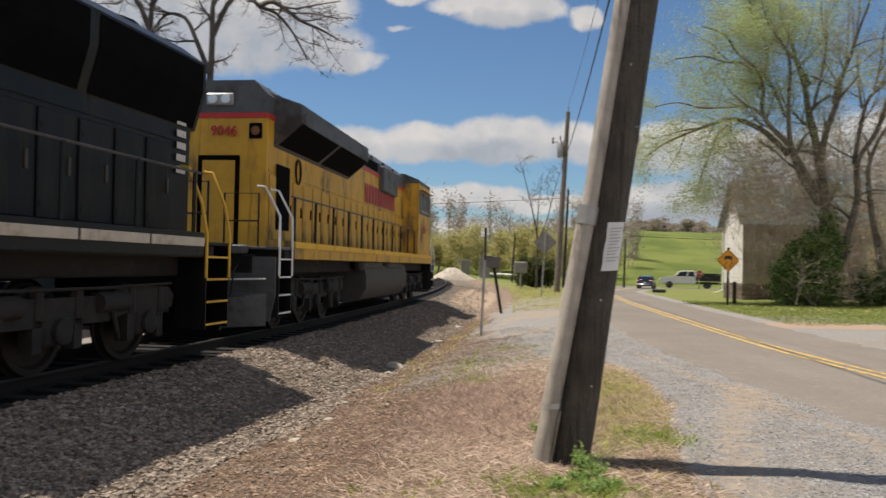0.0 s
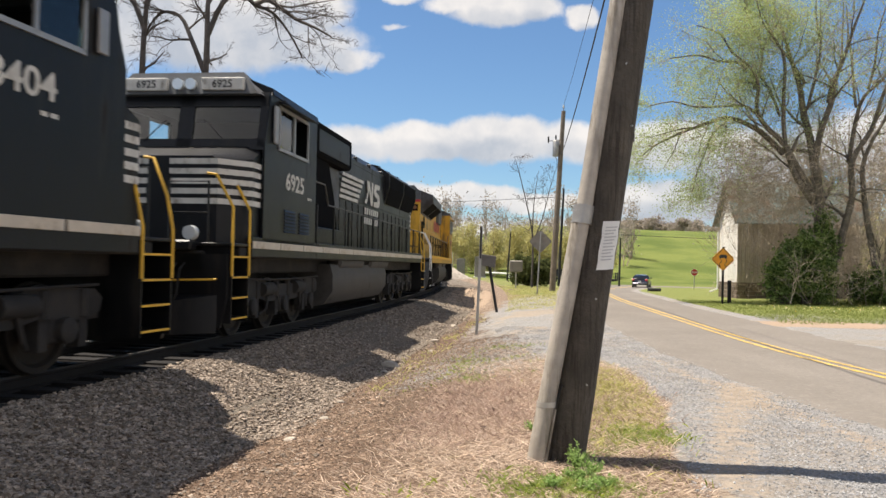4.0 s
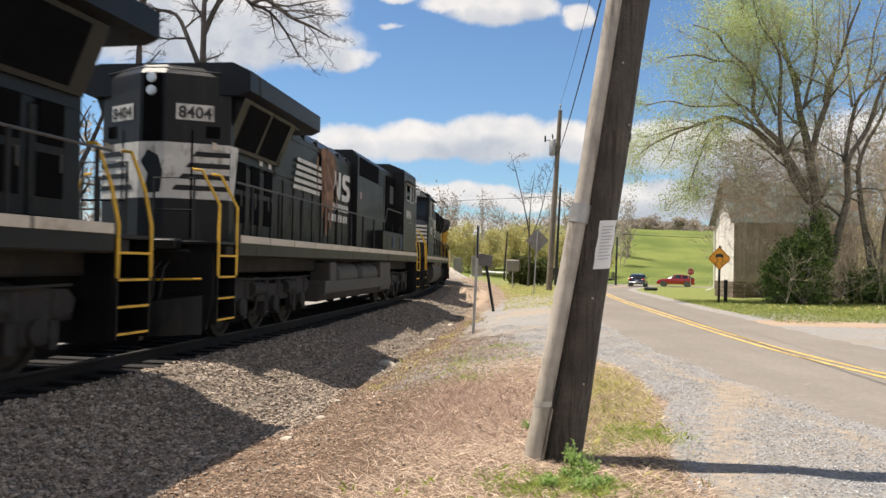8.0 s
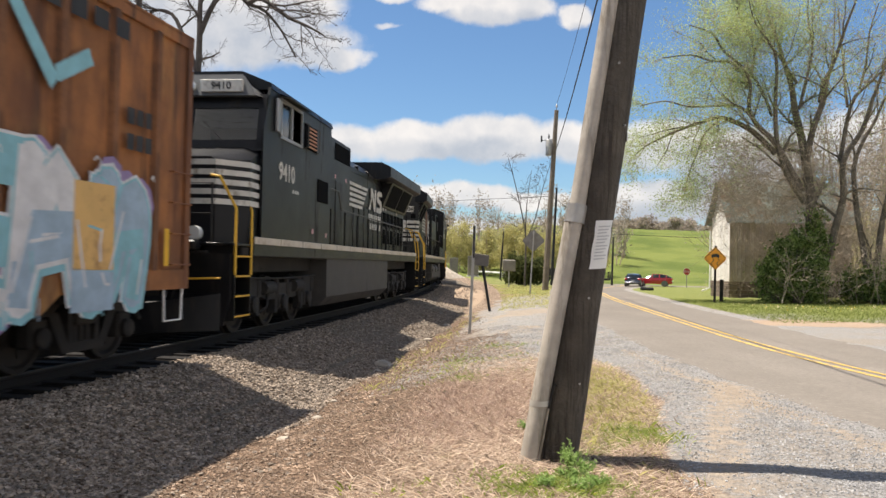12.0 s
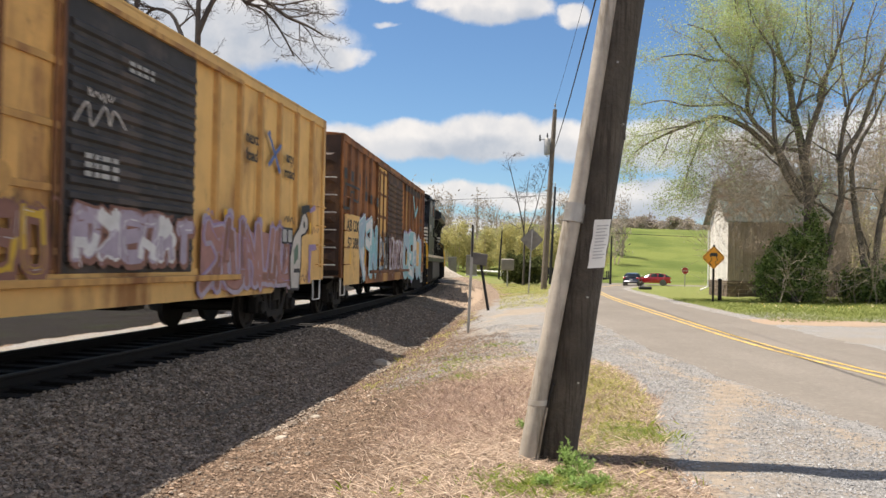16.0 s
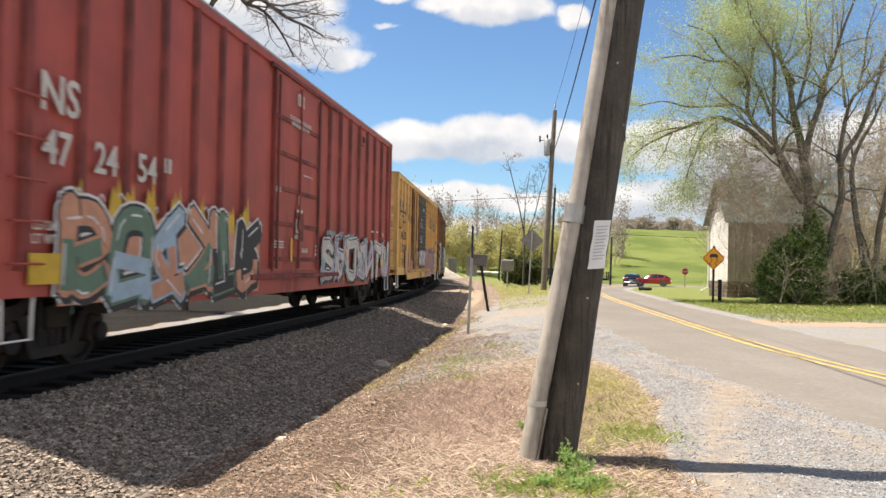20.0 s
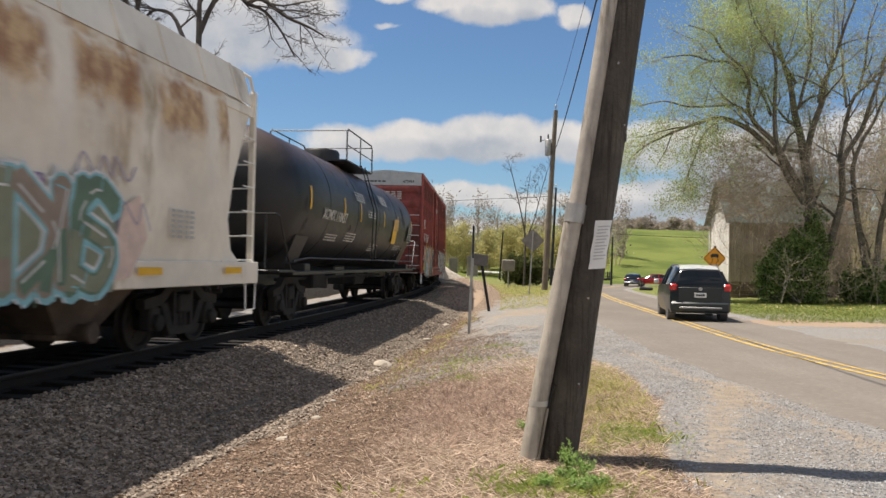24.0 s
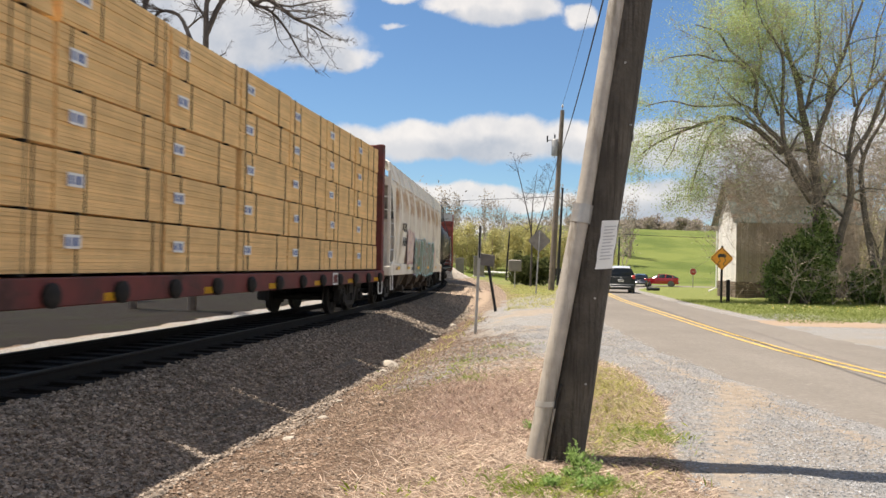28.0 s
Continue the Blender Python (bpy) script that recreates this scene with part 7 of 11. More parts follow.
def red_boxcar():
    posts = [-8.84, -7.9, -6.95, -6.02, -5.08, -4.15, -3.2]
    car = boxcar("high_cube_boxcar", "oxide red high-cube boxcar with pale roof edge and spray art", OXIDE, OXIDE, 18.4, 5.18, ROOFGREY,
                 [(-1.75, 1.1, OXIDE, False)], posts, [2.0, 2.95, 3.9, 4.85, 5.8, 6.75, 7.7, 8.6], OXIDESEAM, OXIDESEAM)
    x = RX + 0.028
    lettering("47", 0.5, DECAL, car, side_at(x, -8.38, 2.32), "number", 0.002)
    lettering("24", 0.5, DECAL, car, side_at(x, -7.45, 2.32), "number", 0.002)
    lettering("54", 0.5, DECAL, car, side_at(x, -6.5, 2.32), "number", 0.002)
    lettering("NS", 0.56, DECAL, car, side_at(x, -8.35, 2.86), "reporting_mark", 0.002)
    lettering("LD LMT  20850\nLT WT    77000", 0.14, DECAL, car, side_at(x, -8.3, 1.62), "weight_stencil", 0.002)
    bars("small_sign", DECAL, car, side_at(x, -5.95, 2.5), [0.05, 0.1], 0.2, 0.05)
    graffiti(car, side_at(x + 0.003, -5.45, 1.42), 5.7, 1.25, 6, ["salmon", "green", "sky", "salmon", "green", "black"], "black", "white", 41, "salmon, green and blue spray lettering with gold flames", "gold", 0.27, "salmon", 11)
    graffiti(car, side_at(x + 0.003, 5.05, 1.42), 7.3, 1.08, 7, ["chalk", "lilac", "chalk"], "black", "white", 42, "chalky grey and lilac spray lettering on a black ground", "black", 0.2)
    for ty, tz, tw, th, tc in ((2.05, 2.02, 0.75, 0.13, "aqua"), (3.0, 1.98, 0.35, 0.3, "aqua"), (3.95, 2.0, 0.5, 0.2, "aqua"), (5.6, 1.98, 0.45, 0.15, "aqua"), (1.45, 1.3, 0.3, 0.35, "aqua"), (6.7, 1.9, 0.5, 0.25, "aqua"), (7.8, 1.75, 0.4, 0.3, "white"), (8.5, 1.5, 0.35, 0.5, "aqua"), (3.4, 1.2, 0.3, 0.4, "aqua"), (5.4, 1.3, 0.3, 0.5, "green"), (6.4, 2.24, 0.3, 0.05, "white"), (7.0, 2.25, 0.25, 0.06, "white"), (7.8, 2.2, 0.2, 0.12, "white")):
        scrawl(car, side_at(x + 0.016, ty, tz), tw, th, tc, int(ty * 10), 0.03)
    flat("placard", [[(-0.36, -0.16), (0.36, -0.16), (0.36, 0.16), (-0.36, 0.16)]], SPRAY["gold"], car, side_at(x + 0.012, -8.45, 1.22), "yellow placard")
    part("white_end_panel", Shape().box(-1.5, 1.5, -9.225, -9.215, 4.66, 5.16), ROOFGREY, car, "pale panel at the top of the end")
    lettering("472454", 0.16, BARDARK, car, rear_at(0.95, -9.23, 4.78), "number", 0.002)
    bars("end_stencil", BARDARK, car, rear_at(-0.7, -9.23, 4.8), [0.14] * 8, 0.06, 0.03)
    bars("end_stencil", DECAL, car, rear_at(0.2, -9.32, 4.35), [0.2] * 4, 0.05, 0.05, "", 4)
    dx_ = RX + 0.036
    lettering("CLOSE AND LOCK DOORS\nBEFORE MOVING CAR", 0.115, DECAL, car, side_at(dx_, -0.33, 4.16), "door_notice", 0.002)
    for ny, nz, ws, tall, rows in ((-0.33, 4.72, [0.5], 0.028, 5), (-1.6, 2.74, [0.16, 0.1], 0.022, 3), (0.24, 3.12, [0.3, 0.06, 0.06, 0.12], 0.03, 1), (-1.49, 1.70, [0.22, 0.32], 0.03, 3), (0.1, 1.53, [0.07, 0.07, 0.07, 0.07], 0.09, 1), (0.88, 1.66, [0.12], 0.05, 3), (-0.27, 2.34, [0.2, 0.2], 0.06, 1), (-0.42, 1.80, [0.08, 0.08, 0.08], 0.09, 1)):
        bars("stencil", DECAL, car, side_at(dx_, ny, nz), ws, tall, 0.035, "", rows)
    flat("data_plate", [[(-0.1, -0.14), (0.1, -0.14), (0.1, 0.14), (-0.1, 0.14)]], DECAL, car, side_at(dx_, -0.42, 2.06), "white data plate")
    flat("lock_placard", [[(-0.27, -0.32), (0.27, -0.32), (0.27, 0.32), (-0.27, 0.32)]], OXIDESEAM, car, side_at(dx_ - 0.004, -0.27, 2.08), "dark red lock placard")
    flat("ring_mark", [q for q in band([(0.07 * math.cos(a * 0.5236), 0.1 * math.sin(a * 0.5236)) for a in range(13)], 0.035)], DECAL, car, side_at(dx_, -0.32, 2.59), "white ring mark")
    for ry, rz in ((-0.79, 1.57), (3.45, 1.5)):
        flat("reflector", [[(-0.045, -0.23), (0.045, -0.23), (0.045, 0.23), (-0.045, 0.23)]], REFLECT, car, side_at(dx_ + 0.01, ry, rz), "yellow reflector strip")
    flat("reflector", [[(-0.17, -0.06), (0.17, -0.06), (0.17, 0.06), (-0.17, 0.06)]], REFLECT, car, side_at(dx_ + 0.01, 7.72, 1.34), "yellow reflector strip")
    # The hatch's hole is a black block, its inner shade given by colour.
    part("hatch_lamp", Shape().box(1.62, 1.65, 4.98, 5.14, 4.60, 4.76, 0.01), BLACKSTEEL, car, "small black block painting the dark hole of the hatch")
    part("side_hatch", Shape().box(1.53, 1.62, 4.86, 5.24, 4.53, 4.82, 0.02), OXIDE, car)
    return car


def tank_car():
    car = thing("tank_car", "glossy black tank car with white stencils and yellow reflector strips", "tank car", group="freight cars of the train")
    R, L = 1.5, 7.6
    zc = 2.72
    prof = [(0.02, -L - 0.62), (0.6, -L - 0.56), (1.05, -L - 0.38), (1.35, -L - 0.14), (R, -L + 0.2), (R, L - 0.2), (1.35, L + 0.14), (1.05, L + 0.38), (0.6, L + 0.56), (0.02, L + 0.62)]
    full = [prof[4]] + [(R, -L + 0.2 + (2 * L - 0.4) * i / 8) for i in range(1, 8)] + [prof[5]]
    part("tank", Shape().lathe(prof[:4] + full + prof[6:], (0, 0, zc), "y", 48), TANKSHELL, car, "long black tank shell with domed heads")
    for y in (-5.0, -2.0, 1.0, 4.0):
        part("weld_band", Shape().lathe([(R, y - 0.04), (R + 0.008, y - 0.03), (R + 0.008, y + 0.03), (R, y + 0.04)], (0, 0, zc), "y", 48), TANKSHELL, car)
    for sy in (-1, 1):
        part("stub_sill", Shape().box(-0.28, 0.28, *sorted((sy * 5.0, sy * 8.75)), 0.78, 1.12, 0.02).box(-1.45, 1.45, *sorted((sy * 6.5, sy * 6.9)), 1.05, 1.3, 0.02).prism([(-1.3, 1.9), (-1.0, 1.2), (1.0, 1.2), (1.3, 1.9)], "y", *sorted((sy * 6.2, sy * 7.1))), TANKBLACK, car)
        part("end_platform", Shape().box(-1.5, 1.5, *sorted((sy * 7.8, sy * 8.75)), 1.12, 1.17, 0.01), TANKBLACK, car)
        part("end_rail", Shape().tube([(-1.45, sy * 7.9, 1.17), (-1.45, sy * 8.65, 2.2), (-1.4, sy * 8.72, 2.25), (1.4, sy * 8.72, 2.25), (1.45, sy * 8.65, 2.2), (1.45, sy * 7.9, 1.17)], 0.022, 6).tube([(-1.2, sy * 8.72, 1.17), (-1.2, sy * 8.72, 2.25)], 0.02, 6).tube([(1.2, sy * 8.72, 1.17), (1.2, sy * 8.72, 2.25)], 0.02, 6), TANKBLACK, car, "tubular end handrail")
        freight_truck(car, sy * 6.7)
    for sx in (-1, 1):
        part("side_rail", Shape().tube([(sx * 1.5, -7.9, 1.35), (sx * 1.55, -7.0, 1.42), (sx * 1.55, 7.0, 1.42), (sx * 1.5, 7.9, 1.35)], 0.02, 6), TANKBLACK, car)
    couplers(car, -8.75, 8.75)
    for sx in (-1, 1):
        part("side_shelf", Shape().box(*sorted((sx * 1.2, sx * 1.5)), -7.9, 7.9, 1.06, 1.14, 0.01), TANKBLACK, car, "narrow black ledge below the shell")
    part("brake_gear", Shape().tube([(0.5, -6.0, 0.92), (0.5, 6.0, 0.92)], 0.04, 6).box(-0.5, 0.5, 2.0, 3.4, 0.62, 1.1, 0.04).box(-0.7, 0.7, -3.6, -2.4, 0.66, 1.1, 0.04).cyl((0.2, 3.5, 0.82), (0.2, 4.3, 0.82), 0.16, 10), UNDER, car)
    part("bottom_outlet", Shape().box(-0.5, 0.5, -0.6, 0.6, 0.9, 1.25, 0.05).cyl((0, 0, 0.55), (0, 0, 0.95), 0.12, 10), TANKBLACK, car)
    dome = part("dome", Shape().lathe([(0.02, 4.1), (0.55, 4.1), (0.55, 4.55), (0.5, 4.62), (0.02, 4.64)], (0, -0.6, 0), "z", 20), TANKBLACK, car, "manway dome")
    part("platform", Shape().box(-1.1, 1.1, -1.9, 1.5, 4.16, 4.2), TANKBLACK, car)
    rails = Shape()
    for x in (-1.1, 1.1):
        rails.tube([(x, -1.9, 4.2), (x, -1.9, 4.95), (x, -1.75, 5.05), (x, 1.35, 5.05), (x, 1.5, 4.95), (x, 1.5, 4.2)], 0.022, 6).tube([(x, -1.9, 4.6), (x, 1.5, 4.6)], 0.016, 5).tube([(x, -0.2, 4.2), (x, -0.2, 5.05)], 0.018, 5)
    for y in (-1.9, 1.5):
        rails.tube([(-1.1, y, 5.0), (1.1, y, 5.0)], 0.018, 5)
    part("platform_rail", rails, TANKBLACK, car, "safety rail round the top platform")
    part("ladder", Shape().tube([(1.56, -0.5, 1.4), (1.6, -0.5, 2.9), (1.2, -0.5, 4.2)], 0.02, 5).tube([(1.56, 0.0, 1.4), (1.6, 0.0, 2.9), (1.2, 0.0, 4.2)], 0.02, 5), TANKBLACK, car)

    def on_shell(y, z, lift=0.012):
        a = math.asin(max(-1, min(1, (z - zc) / R)))
        return Matrix.Translation(((R + lift) * math.cos(a), y, zc + (R + lift) * math.sin(a))) @ Matrix.Rotation(-a, 4, "Y") @ SIDE
    lettering("XOMX 110437", 0.36, DECAL, car, on_shell(-4.5, 2.35), "reporting_mark", 0.003)
    for y in (-6.7, -3.6, -1.7, 1.75, 4.3, 7.3):
        s = Shape()
        for k in range(6):
            a0, a1 = radians(-9 + k * 3.2), radians(-9 + (k + 1) * 3.2)
            s.add([((R + 0.012) * math.cos(a0), y - 0.06, zc + (R + 0.012) * math.sin(a0)), ((R + 0.012) * math.cos(a0), y + 0.06, zc + (R + 0.012) * math.sin(a0)), ((R + 0.012) * math.cos(a1), y + 0.06, zc + (R + 0.012) * math.sin(a1)), ((R + 0.012) * math.cos(a1), y - 0.06, zc + (R + 0.012) * math.sin(a1))], [(0, 1, 2, 3)])
        part("reflector", s, REFLECT, car, "yellow vertical reflector strip")
    flat("placard", [[(-0.38, -0.45), (0.38, -0.45), (0.38, 0.02), (-0.38, 0.02)]], REFLECT, car, on_shell(3.75, 2.45, 0.02), "yellow data plate")
    flat("placard", [[(-0.38, 0.03), (0.38, 0.03), (0.38, 0.4), (-0.38, 0.4)]], RAILBOX, car, on_shell(3.75, 2.45, 0.02), "tan data plate")
    for py, pz, pw, ph, n in ((6.72, 2.45, 0.40, 0.30, 7), (5.8, 1.78, 0.2, 0.14, 0)):
        m = on_shell(py, pz, 0.05)
        rim = [(-pw, -ph), (pw, -ph), (pw, ph), (-pw, ph)]
        flat("data_plate", [rim], BARDARK, car, m, "black data plate with a white border")
        flat("plate_border", [q for a, b in zip(rim, rim[1:] + rim[:1]) for q in band([a, b], 0.02)], DECAL, car, m, "", 0.004)
        if n:
            bars("stencil", DECAL, car, m @ pose(0, ph - 0.08, 0.004), [0.2, 0.12, 0.25], 0.035, 0.05, "", n, 2.1)
    for y, z, n in ((1.6, 3.4, 4), (1.1, 1.9, 3), (5.1, 1.95, 2), (-4.3, 2.0, 2), (-2.4, 2.1, 3), (-0.3, 2.8, 2), (-1.9, 3.2, 3)):
        bars("stencil", DECAL, car, on_shell(y, z, 0.02 if z < 2.9 else 0.05), [0.16, 0.1, 0.2, 0.12, 0.15, 0.18], 0.04, 0.035, "", n + 1)
    TRAIN.append((car, False))
    return car


def hopper_car():
    car = thing("covered_hopper", "cream covered hopper car with rust blotches and faded spray art", "hopper car", group="freight cars of the train")
    L = 8.3

    def ring(y, top=4.35, bulge=1.55, low=1.25):
        return [(-1.42, y, low), (-1.5, y, 1.7), (-bulge, y, 2.6), (-1.54, y, 3.4), (-1.45, y, 4.02), (-0.95, y, top), (0.95, y, top), (1.45, y, 4.02), (1.54, y, 3.4), (bulge, y, 2.6), (1.5, y, 1.7), (1.42, y, low)]
    body = Shape()
    body.loft([ring(-7.0)] + [ring(-7.0 + 14.0 * i / 8) for i in range(1, 9)])
    part("body", body, HOPPERSIDE, car, "bulging cream side sheets with rust blotches")
    # sloping ends
    for sy in (-1, 1):
        s = Shape()
        y0 = sy * 7.0
        lo = [(-1.40, y0, 1.3), (1.40, y0, 1.3)]
        s.add([(-1.38, sy * 5.6, 1.3), (1.38, sy * 5.6, 1.3), (1.42, sy * 8.05, 3.95), (-1.42, sy * 8.05, 3.95)], [(0, 1, 2, 3)])
        part("slope_sheet", s, HOPPEREND, car, "sloping end sheet", smooth=False)
        hood = Shape().loft([[(-1.46, y0, 3.84), (-1.46, y0, 3.9), (-1.43, y0, 4.0), (-0.95, y0, 4.34), (0.95, y0, 4.34), (1.43, y0, 4.0), (1.46, y0, 3.9), (1.46, y0, 3.84)], [(-1.46, sy * 8.1, 3.84), (-1.46, sy * 8.1, 3.9), (-1.43, sy * 8.1, 4.0), (-0.95, sy * 8.1, 4.34), (0.95, sy * 8.1, 4.34), (1.43, sy * 8.1, 4.0), (1.46, sy * 8.1, 3.9), (1.46, sy * 8.1, 3.84)]])
        part("end_cap", hood, HOPPERGREY, car)
        for sx in (-1, 1):
            g = Shape()
            x = sx * 1.44
            g.add([(x, y0, 4.0), (x, sy * 8.05, 4.0), (x, sy * 7.78, 3.5), (x, sy * 7.4, 2.7), (x, sy * 7.22, 2.0), (x, sy * 7.35, 1.5), (x, sy * 7.8, 1.25), (x, y0, 1.25)], [tuple(range(8))])
            part("end_gusset", g, HOPPERGREY, car, smooth=False)
            part("corner_post", Shape().box(*sorted((sx * 1.36, sx * 1.46)), sy * 8.2 - 0.05, sy * 8.2 + 0.05, 1.2, 4.3, 0.01).tube([(sx * 1.41, sy * 8.2, 4.25), (sx * 1.36, sy * 8.15, 4.55), (sx * 1.15, sy * 8.0, 4.68)], 0.03, 6), HOPPERGREY, car, "slender corner post")
            for i in range(6):
                z = 1.35 + i * 0.42
                part("rung", Shape().tube([(sx * 1.43, sy * 8.2, z), (sx * 0.85, sy * 8.28, z)], 0.014, 5), WHITERAIL, car)
                part("side_rung", Shape().tube([(sx * 1.46, sy * 8.2, z), (sx * 1.48, sy * 7.7, z)], 0.014, 5), WHITERAIL, car)
            part("stirrup", Shape().tube([(sx * 1.5, sy * 8.25, 0.95), (sx * 1.5, sy * 8.22, 0.5), (sx * 1.5, sy * 7.85, 0.5), (sx * 1.5, sy * 7.82, 0.95)], 0.018, 5), WHITERAIL, car)
        part("end_sill", Shape().box(-1.5, 1.5, *sorted((sy * 8.05, sy * 8.35)), 0.95, 1.25, 0.02), HOPPERGREY, car)
        part("end_frame", Shape().box(-0.3, 0.3, *sorted((sy * 5.6, sy * 8.6)), 0.78, 1.15, 0.02).box(-1.2, 1.2, *sorted((sy * 6.3, sy * 6.7)), 0.95, 1.25), UNDER, car)
        part("brace", Shape().tube([(-1.0, sy * 8.2, 1.25), (-0.3, sy * 7.4, 2.6)], 0.05, 6).tube([(1.0, sy * 8.2, 1.25), (0.3, sy * 7.4, 2.6)], 0.05, 6), HOPPERGREY, car)
        freight_truck(car, sy * 6.5)
    part("brake_port", Shape().lathe([(0.02, -7.62), (0.3, -7.62), (0.3, -7.55), (0.02, -7.55)], (-0.7, 0, 2.25), "y", 18), BLACKSTEEL, car, "round dark opening in the slope")
    for sx in (-1, 1):
        part("side_sill", Shape().box(*sorted((sx * 1.44, sx * 1.53)), -8.3, 8.3, 0.95, 1.32, 0.015), HOPPERGREY, car, "deep cream side sill")
    for y in (-3.9, -1.3, 1.3, 3.9):
        out = part("outlet_hopper", Shape().loft([[(-1.35, y - 1.26, 1.3), (1.38, y - 1.28, 1.3), (1.38, y + 1.28, 1.3), (-1.35, y + 1.28, 1.3)], [(-1.05, y - 0.38, 0.42), (1.05, y - 0.38, 0.42), (1.05, y + 0.38, 0.42), (-1.05, y + 0.38, 0.42)]]), OUTLET, car, "dirty sloped outlet hopper, darkened for shade")
        part("outlet_gate", Shape().box(-1.0, 1.0, y - 0.36, y + 0.36, 0.34, 0.43, 0.02), OUTLET, out)
        part("outlet_pipe", Shape().lathe([(0.02, -1.28), (0.13, -1.28), (0.14, -1.22), (0.11, -1.2), (0.11, 1.2), (0.14, 1.22), (0.13, 1.28), (0.02, 1.28)], (0, y, 0.42), "x", 14), OUTLET, out, "dusty capped outlet pipe, darkened for shade")
    part("centre_sill", Shape().box(-0.32, 0.32, -7.0, 7.0, 0.62, 1.28, 0.02), UNDER, car)
    # roof walk and hatches
    part("roof_walk", Shape().box(-1.25, -0.85, -8.0, 8.0, 4.60, 4.64).box(0.85, 1.25, -8.0, 8.0, 4.60, 4.64), GALV, car)
    for sx in (-1, 1):
        part("roof_coaming", Shape().prism([(sx * 1.445, 4.03), (sx * 1.465, 4.03), (sx * 1.275, 4.64), (sx * 1.255, 4.64)], "y", -8.05, 8.05), HOPPERGREY, car, "pale mesh panel along the roof edge")
    for i in range(14):
        y = -7.5 + i * 1.15
        for sx in (-1, 1):
            part("walk_bracket", Shape().tube([(sx * 1.475, y, 4.04), (sx * 1.29, y, 4.64)], 0.018, 5), HOPPERGREY, car)
    part("trough_hatch", Shape().prism([(-0.42, 4.33), (-0.36, 4.52), (0.36, 4.52), (0.42, 4.33)], "y", -7.2, 7.2), HOPPERGREY, car)
    couplers(car, -8.6, 8.6)
    lettering("ACFX", 0.42, BARDARK, car, side_at(1.565, -5.65, 2.45), "reporting_mark", 0.002)
    lettering("56604", 0.42, BARDARK, car, side_at(1.545, -5.55, 1.95) @ pose(0, 0, 0, 3.5), "number", 0.002)
    graffiti(car, side_at(1.572, -4.15, 1.95) @ pose(0, 0, 0, 2), 1.5, 1.1, 2, ["blush"], "pink", None, 51, "faded pink spray tag", None, 0.36)
    m = side_at(1.566, 0, 1.6) @ pose(0, 0, 0, 1.5)
    for name, polys, colour in (("dark_ground", [[(-3.0, -0.7), (-2.2, -0.72), (-2.15, 0.66), (-2.75, 0.68)], [(-1.3, 0.0), (-0.45, -0.3), (-0.35, 0.62), (-1.25, 0.58)], [(1.4, -0.1), (2.5, 0.1), (2.5, 0.62), (1.5, 0.62)]], "violet"), ("slate_panel", [[(2.6, -0.66), (3.6, -0.66), (4.0, 0.35), (3.4, 0.5), (2.7, 0.45)]], "slate"), ("pink_ghost", [[(3.7, -0.55), (4.2, -0.5), (4.55, 0.0), (4.35, 0.55), (3.95, 0.35), (3.85, -0.1)]], "blush")):
        flat(name, polys, SPRAY[colour], car, m, "faded sprayed ground")
    graffiti(car, side_at(1.574, 0.45, 1.58) @ pose(0, 0, 0, 1.5), 6.7, 1.4, 8, ["olive", "taupe", "green", "olive", "taupe"], "aqua", "white", 58, "faded olive and green spray lettering with aqua edges", None, 0.27, "olive")
    scrawl(car, side_at(1.578, 3.6, 2.4), 1.2, 0.35, "lilac", 53, 0.03, "ghost_line", "faint lilac spray outline")
    scrawl(car, side_at(1.578, 4.2, 1.9), 0.9, 0.4, "lilac", 54, 0.025, "ghost_line", "faint lilac spray outline")
    scrawl(car, side_at(1.585, -3.2, 1.85), 0.55, 0.2, "black", 55, 0.03)
    scrawl(car, side_at(1.575, -3.22, 1.47), 0.4, 0.25, "black", 56, 0.03)
    bars("stencil", BARGREY, car, side_at(1.575, 5.5, 2.0), [0.12, 0.2, 0.1, 0.16], 0.04, 0.03, "", 6)
    bars("small_stencil", BARDARK, car, side_at(1.536, -2.6, 1.1), [0.14] * 10, 0.1, 0.04, "black bars of owner's lettering")
    for y in (-7.1, -4.6, -1.87, 1.49, 4.63, 7.16):
        flat("reflector", [[(-0.3, -0.05), (0.3, -0.05), (0.3, 0.05), (-0.3, 0.05)]], REFLECT, car, side_at(1.592, y, 1.18), "yellow reflector strip")
    TRAIN.append((car, False))
    return car


